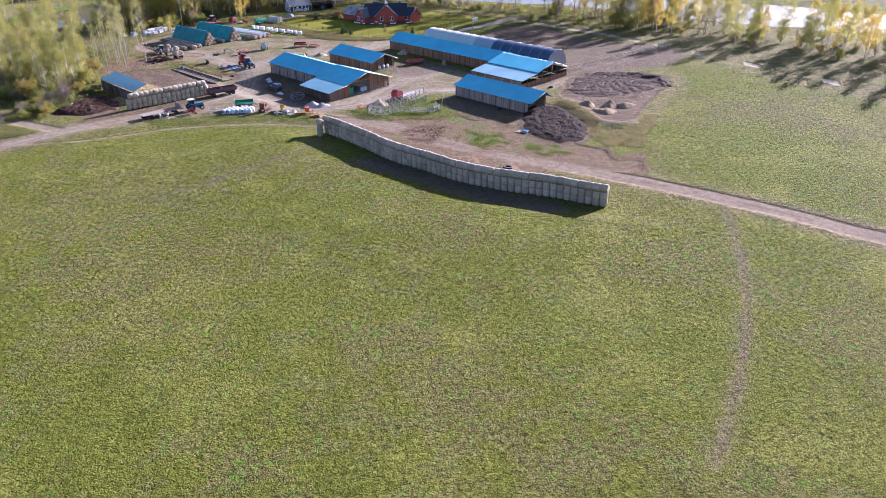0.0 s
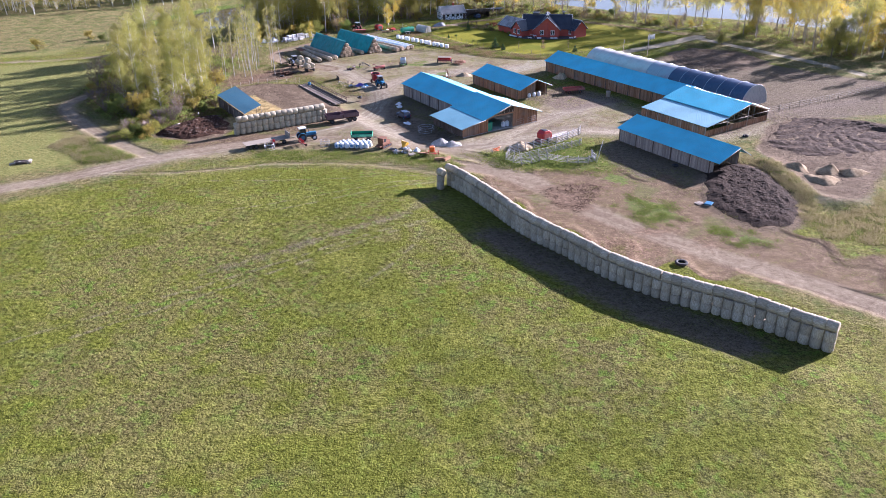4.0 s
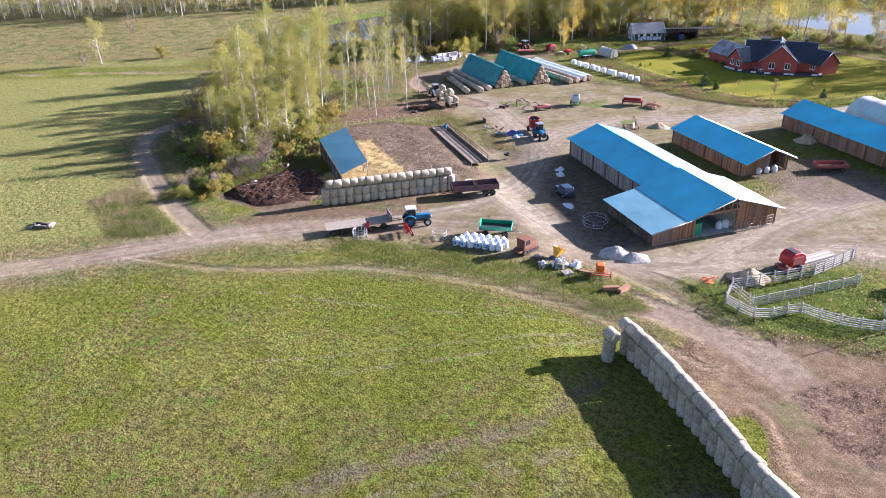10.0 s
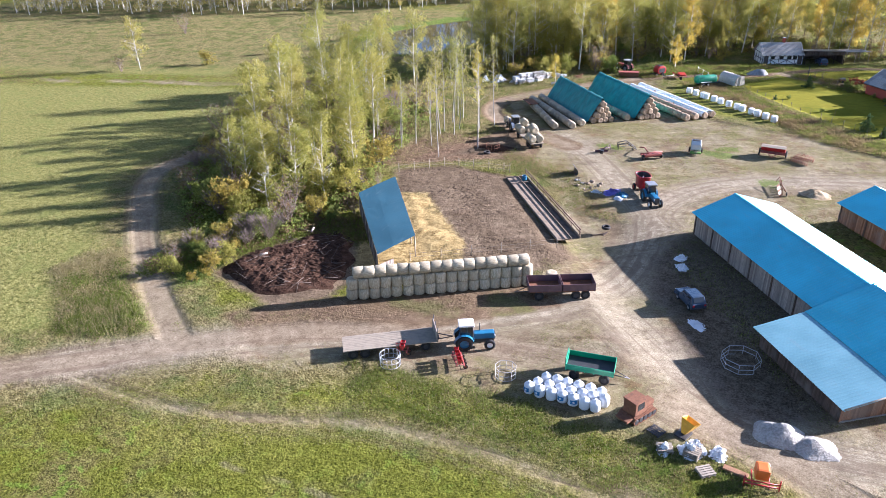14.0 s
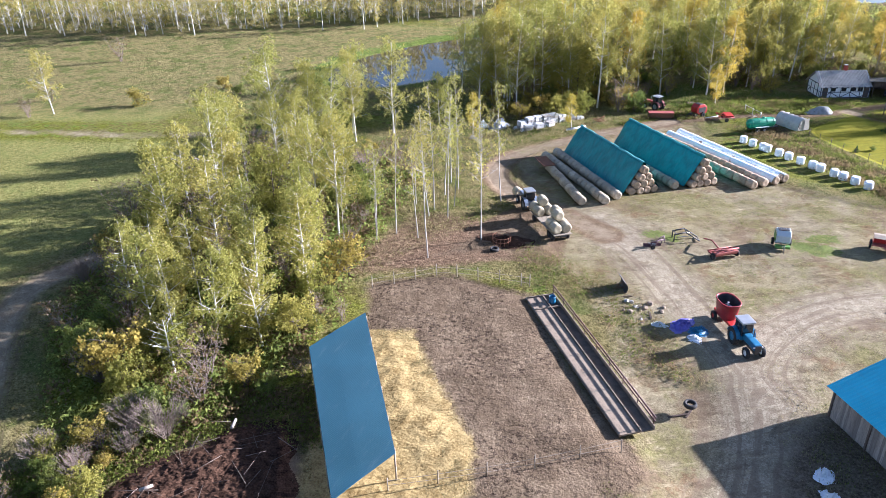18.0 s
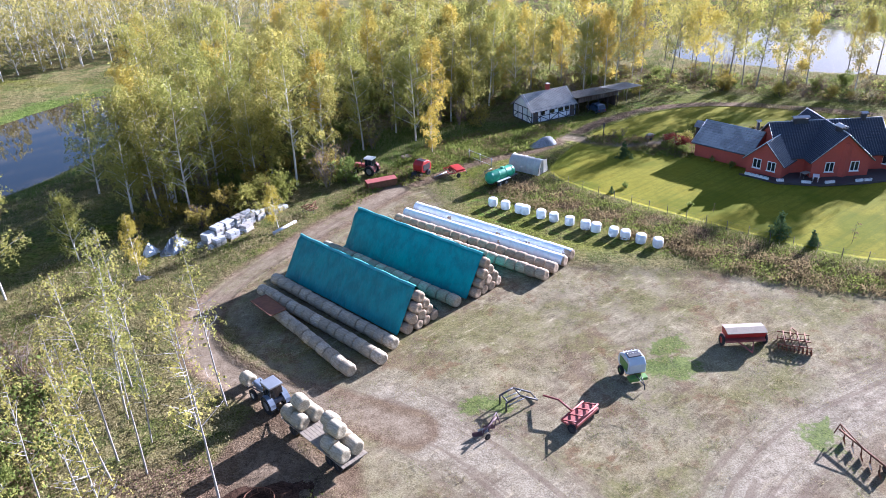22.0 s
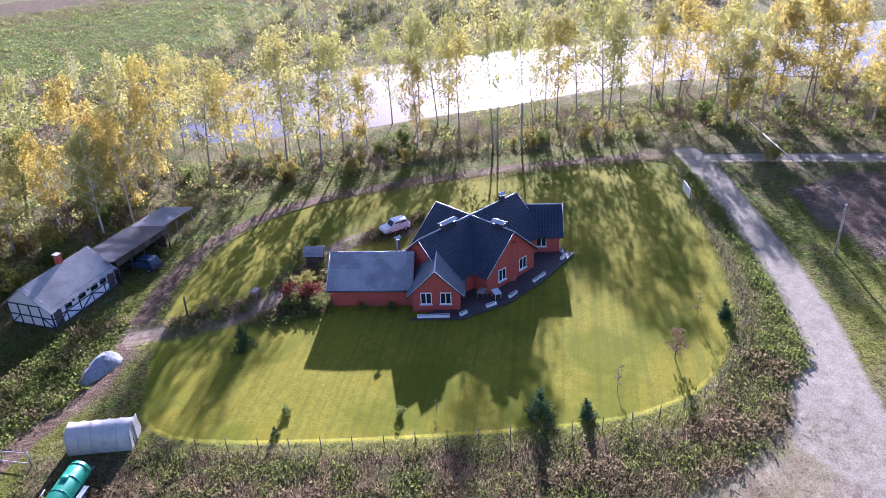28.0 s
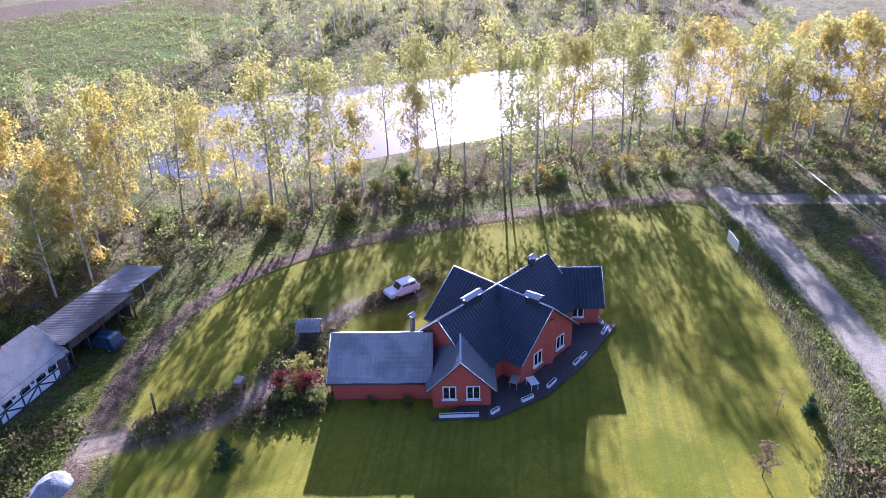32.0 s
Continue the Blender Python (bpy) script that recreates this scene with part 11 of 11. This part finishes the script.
tufts("clover_clumps", "bright green clover clumps in the meadow", BLADES_LUSH, 9000, (-75, 60, 5, 140), lambda i, j: (hard[j, i] < -0.4) & (knots[j, i] > 0.75), 0.10, 0.22, 0.20, 6)
tufts("yard_tufts", "small dry tufts and litter on the trodden yard", BLADES_DRY, 22000, (-70, 36, 142, 262), lambda i, j: (Z["yard"][j, i] > -1) & (Z["drive"][j, i] < 1.5) & (knots[j, i] > 0.0), 0.08, 0.24, 0.22, 5)
tufts("yard_weeds", "small green weeds on the trodden yard", BLADES_LUSH, 11000, (-70, 36, 142, 262), lambda i, j: (Z["yard"][j, i] > -1) & (Z["drive"][j, i] < -0.2) & (knots[j, i] > 0.4), 0.08, 0.26, 0.22, 5)
tufts("wall_weeds", "scattered tufts on the bare earth behind the bale wall", BLADES_LUSH, 3500, (-8, 56, 92, 142), lambda i, j: (Z["track"][j, i] > -1) & (Z["path"][j, i] < -0.3) & (knots[j, i] > 0.35), 0.06, 0.22, 0.22, 5)
tufts("wall_litter", "scattered hay litter behind the bale wall", BLADES_DRY, 4000, (-8, 56, 92, 142), lambda i, j: (Z["track"][j, i] > -1) & (Z["path"][j, i] < -0.3), 0.04, 0.12, 0.22, 5)
edge_n, edge_f = line_dist(px, py, NORTH_HEDGE, 1.0), line_dist(px, py, LAWN_FENCE, 0.7)
tufts("border_plants", "brown withered border plants along the lawn", BLADES_DRY, 1600, (10, 56, 256, 292), lambda i, j: edge_n[j, i] > 0, 0.3, 0.8, 0.3, 8)
tufts("fence_grass", "long pale grass along the lawn fence", BLADES_DRY, 2600, (-32, 46, 226, 264), lambda i, j: edge_f[j, i] > 0, 0.2, 0.7, 0.25, 7)
BUNK_WEEDS = most(line_dist(px, py, [(-50, 200), (-45.4, 198), (-42, 193), (-39, 188), (-36, 183)], 2.4), poly_dist(px, py, [(-58, 205), (-54.6, 206), (-51, 203), (-50.5, 197), (-54.6, 197.3)]))
tufts("bunk_weeds", "ragged green weeds beside the feed bunk", BLADES_LUSH, 330, (-60, -33, 180, 207), lambda i, j: (BUNK_WEEDS[j, i] + 1.2 * verge_spots[j, i] > 0.4), 0.25, 0.6, 0.46, 12)
tufts("bunk_stalks", "brown dead weeds beside the feed bunk", BLADES_RUST, 300, (-60, -33, 180, 207), lambda i, j: (BUNK_WEEDS[j, i] - 1.2 * verge_spots[j, i] > 0.3), 0.25, 0.6, 0.46, 12)
tufts("bunk_straw", "bleached tufts beside the feed bunk", BLADES_DRY, 1400, (-60, -33, 180, 207), lambda i, j: (BUNK_WEEDS[j, i] > -0.8), 0.10, 0.3, 0.3, 6)
PEN_WEEDS = poly_dist(px, py, PEN_EDGE)
tufts("pen_weeds", "rank green weeds round the cattle pen", BLADES_LUSH, 1700, (-12, 30, 125, 158), lambda i, j: (PEN_WEEDS[j, i] + 1.2 * verge_spots[j, i] > 0.3), 0.2, 0.5, 0.5, 12)
tufts("pen_stalks", "pale dead weeds round the cattle pen", BLADES_DRY, 220, (-12, 30, 125, 158), lambda i, j: (PEN_WEEDS[j, i] - 0.8 * verge_spots[j, i] > 0.5), 0.25, 0.65, 0.5, 12)
HEAP_RIM = line_dist(px, py, [(-80, 153), (-76, 158), (-74, 162), (-72, 166), (-69, 169), (-65, 171), (-63, 169)], 2.6)
tufts("rim_weeds", "lush low weeds between grove and brushwood heap", BLADES_LUSH, 1100, (-84, -58, 148, 175), lambda i, j: (HEAP_RIM[j, i] + 0.8 * verge_spots[j, i] > 0.2), 0.3, 0.8, 0.5, 16)
tufts("rim_bramble", "brown dead weeds between grove and brushwood heap", LEAF_BROWN, 450, (-84, -58, 148, 175), lambda i, j: (HEAP_RIM[j, i] - verge_spots[j, i] > 0.9), 0.4, 0.9, 0.5, 16)
green_bit, green_two = poly_dist(px, py, LUSH_BITS[0]), poly_dist(px, py, LUSH_BITS[1])
tufts("nettle_patch", "ragged patch of green nettles on the bare earth", BLADES_LUSH, 3000, (14, 40, 108, 131), lambda i, j: (most(green_bit[j, i], green_two[j, i]) > -1.0) & (knots[j, i] + verge_spots[j, i] > 0.05), 0.12, 0.36, 0.30, 6)
tufts("nettle_stalks", "dry stalks among the nettles", BLADES_DRY, 500, (14, 31, 111, 131), lambda i, j: green_bit[j, i] > -1.5, 0.1, 0.4, 0.25, 5)
DUNG_SPOT = poly_dist(px, py, [(5.4, 128.6), (10.6, 132), (15.3, 131.6), (14.2, 127.6), (10.9, 121.1), (7.9, 122)])
tufts("dung_clods", "dark brown dung clods behind the bale wall", MANURE, 1500, (4, 17, 119, 134), lambda i, j: (DUNG_SPOT[j, i] > -0.4) & (knots[j, i] > -0.6), 0.06, 0.24, 0.16, 4)
clods = tufts("mud_clods", "dark clods and straw bits in the mud", MANURE, 6000, (-75, 105, 100, 215), lambda i, j: (Z["mud"][j, i] > 0.0), 0.08, 0.28, 0.12, 3)
straws = tufts("straw_litter", "loose straw litter on the bedding", BLADES_DRY, 7000, (-75, -45, 155, 190), lambda i, j: (Z["straw"][j, i] > -0.3), 0.06, 0.22, 0.15, 4)
for models in MODELS.values():
    for src in models:
        for o in (*src.children_recursive, src):
            bpy.data.objects.remove(o)
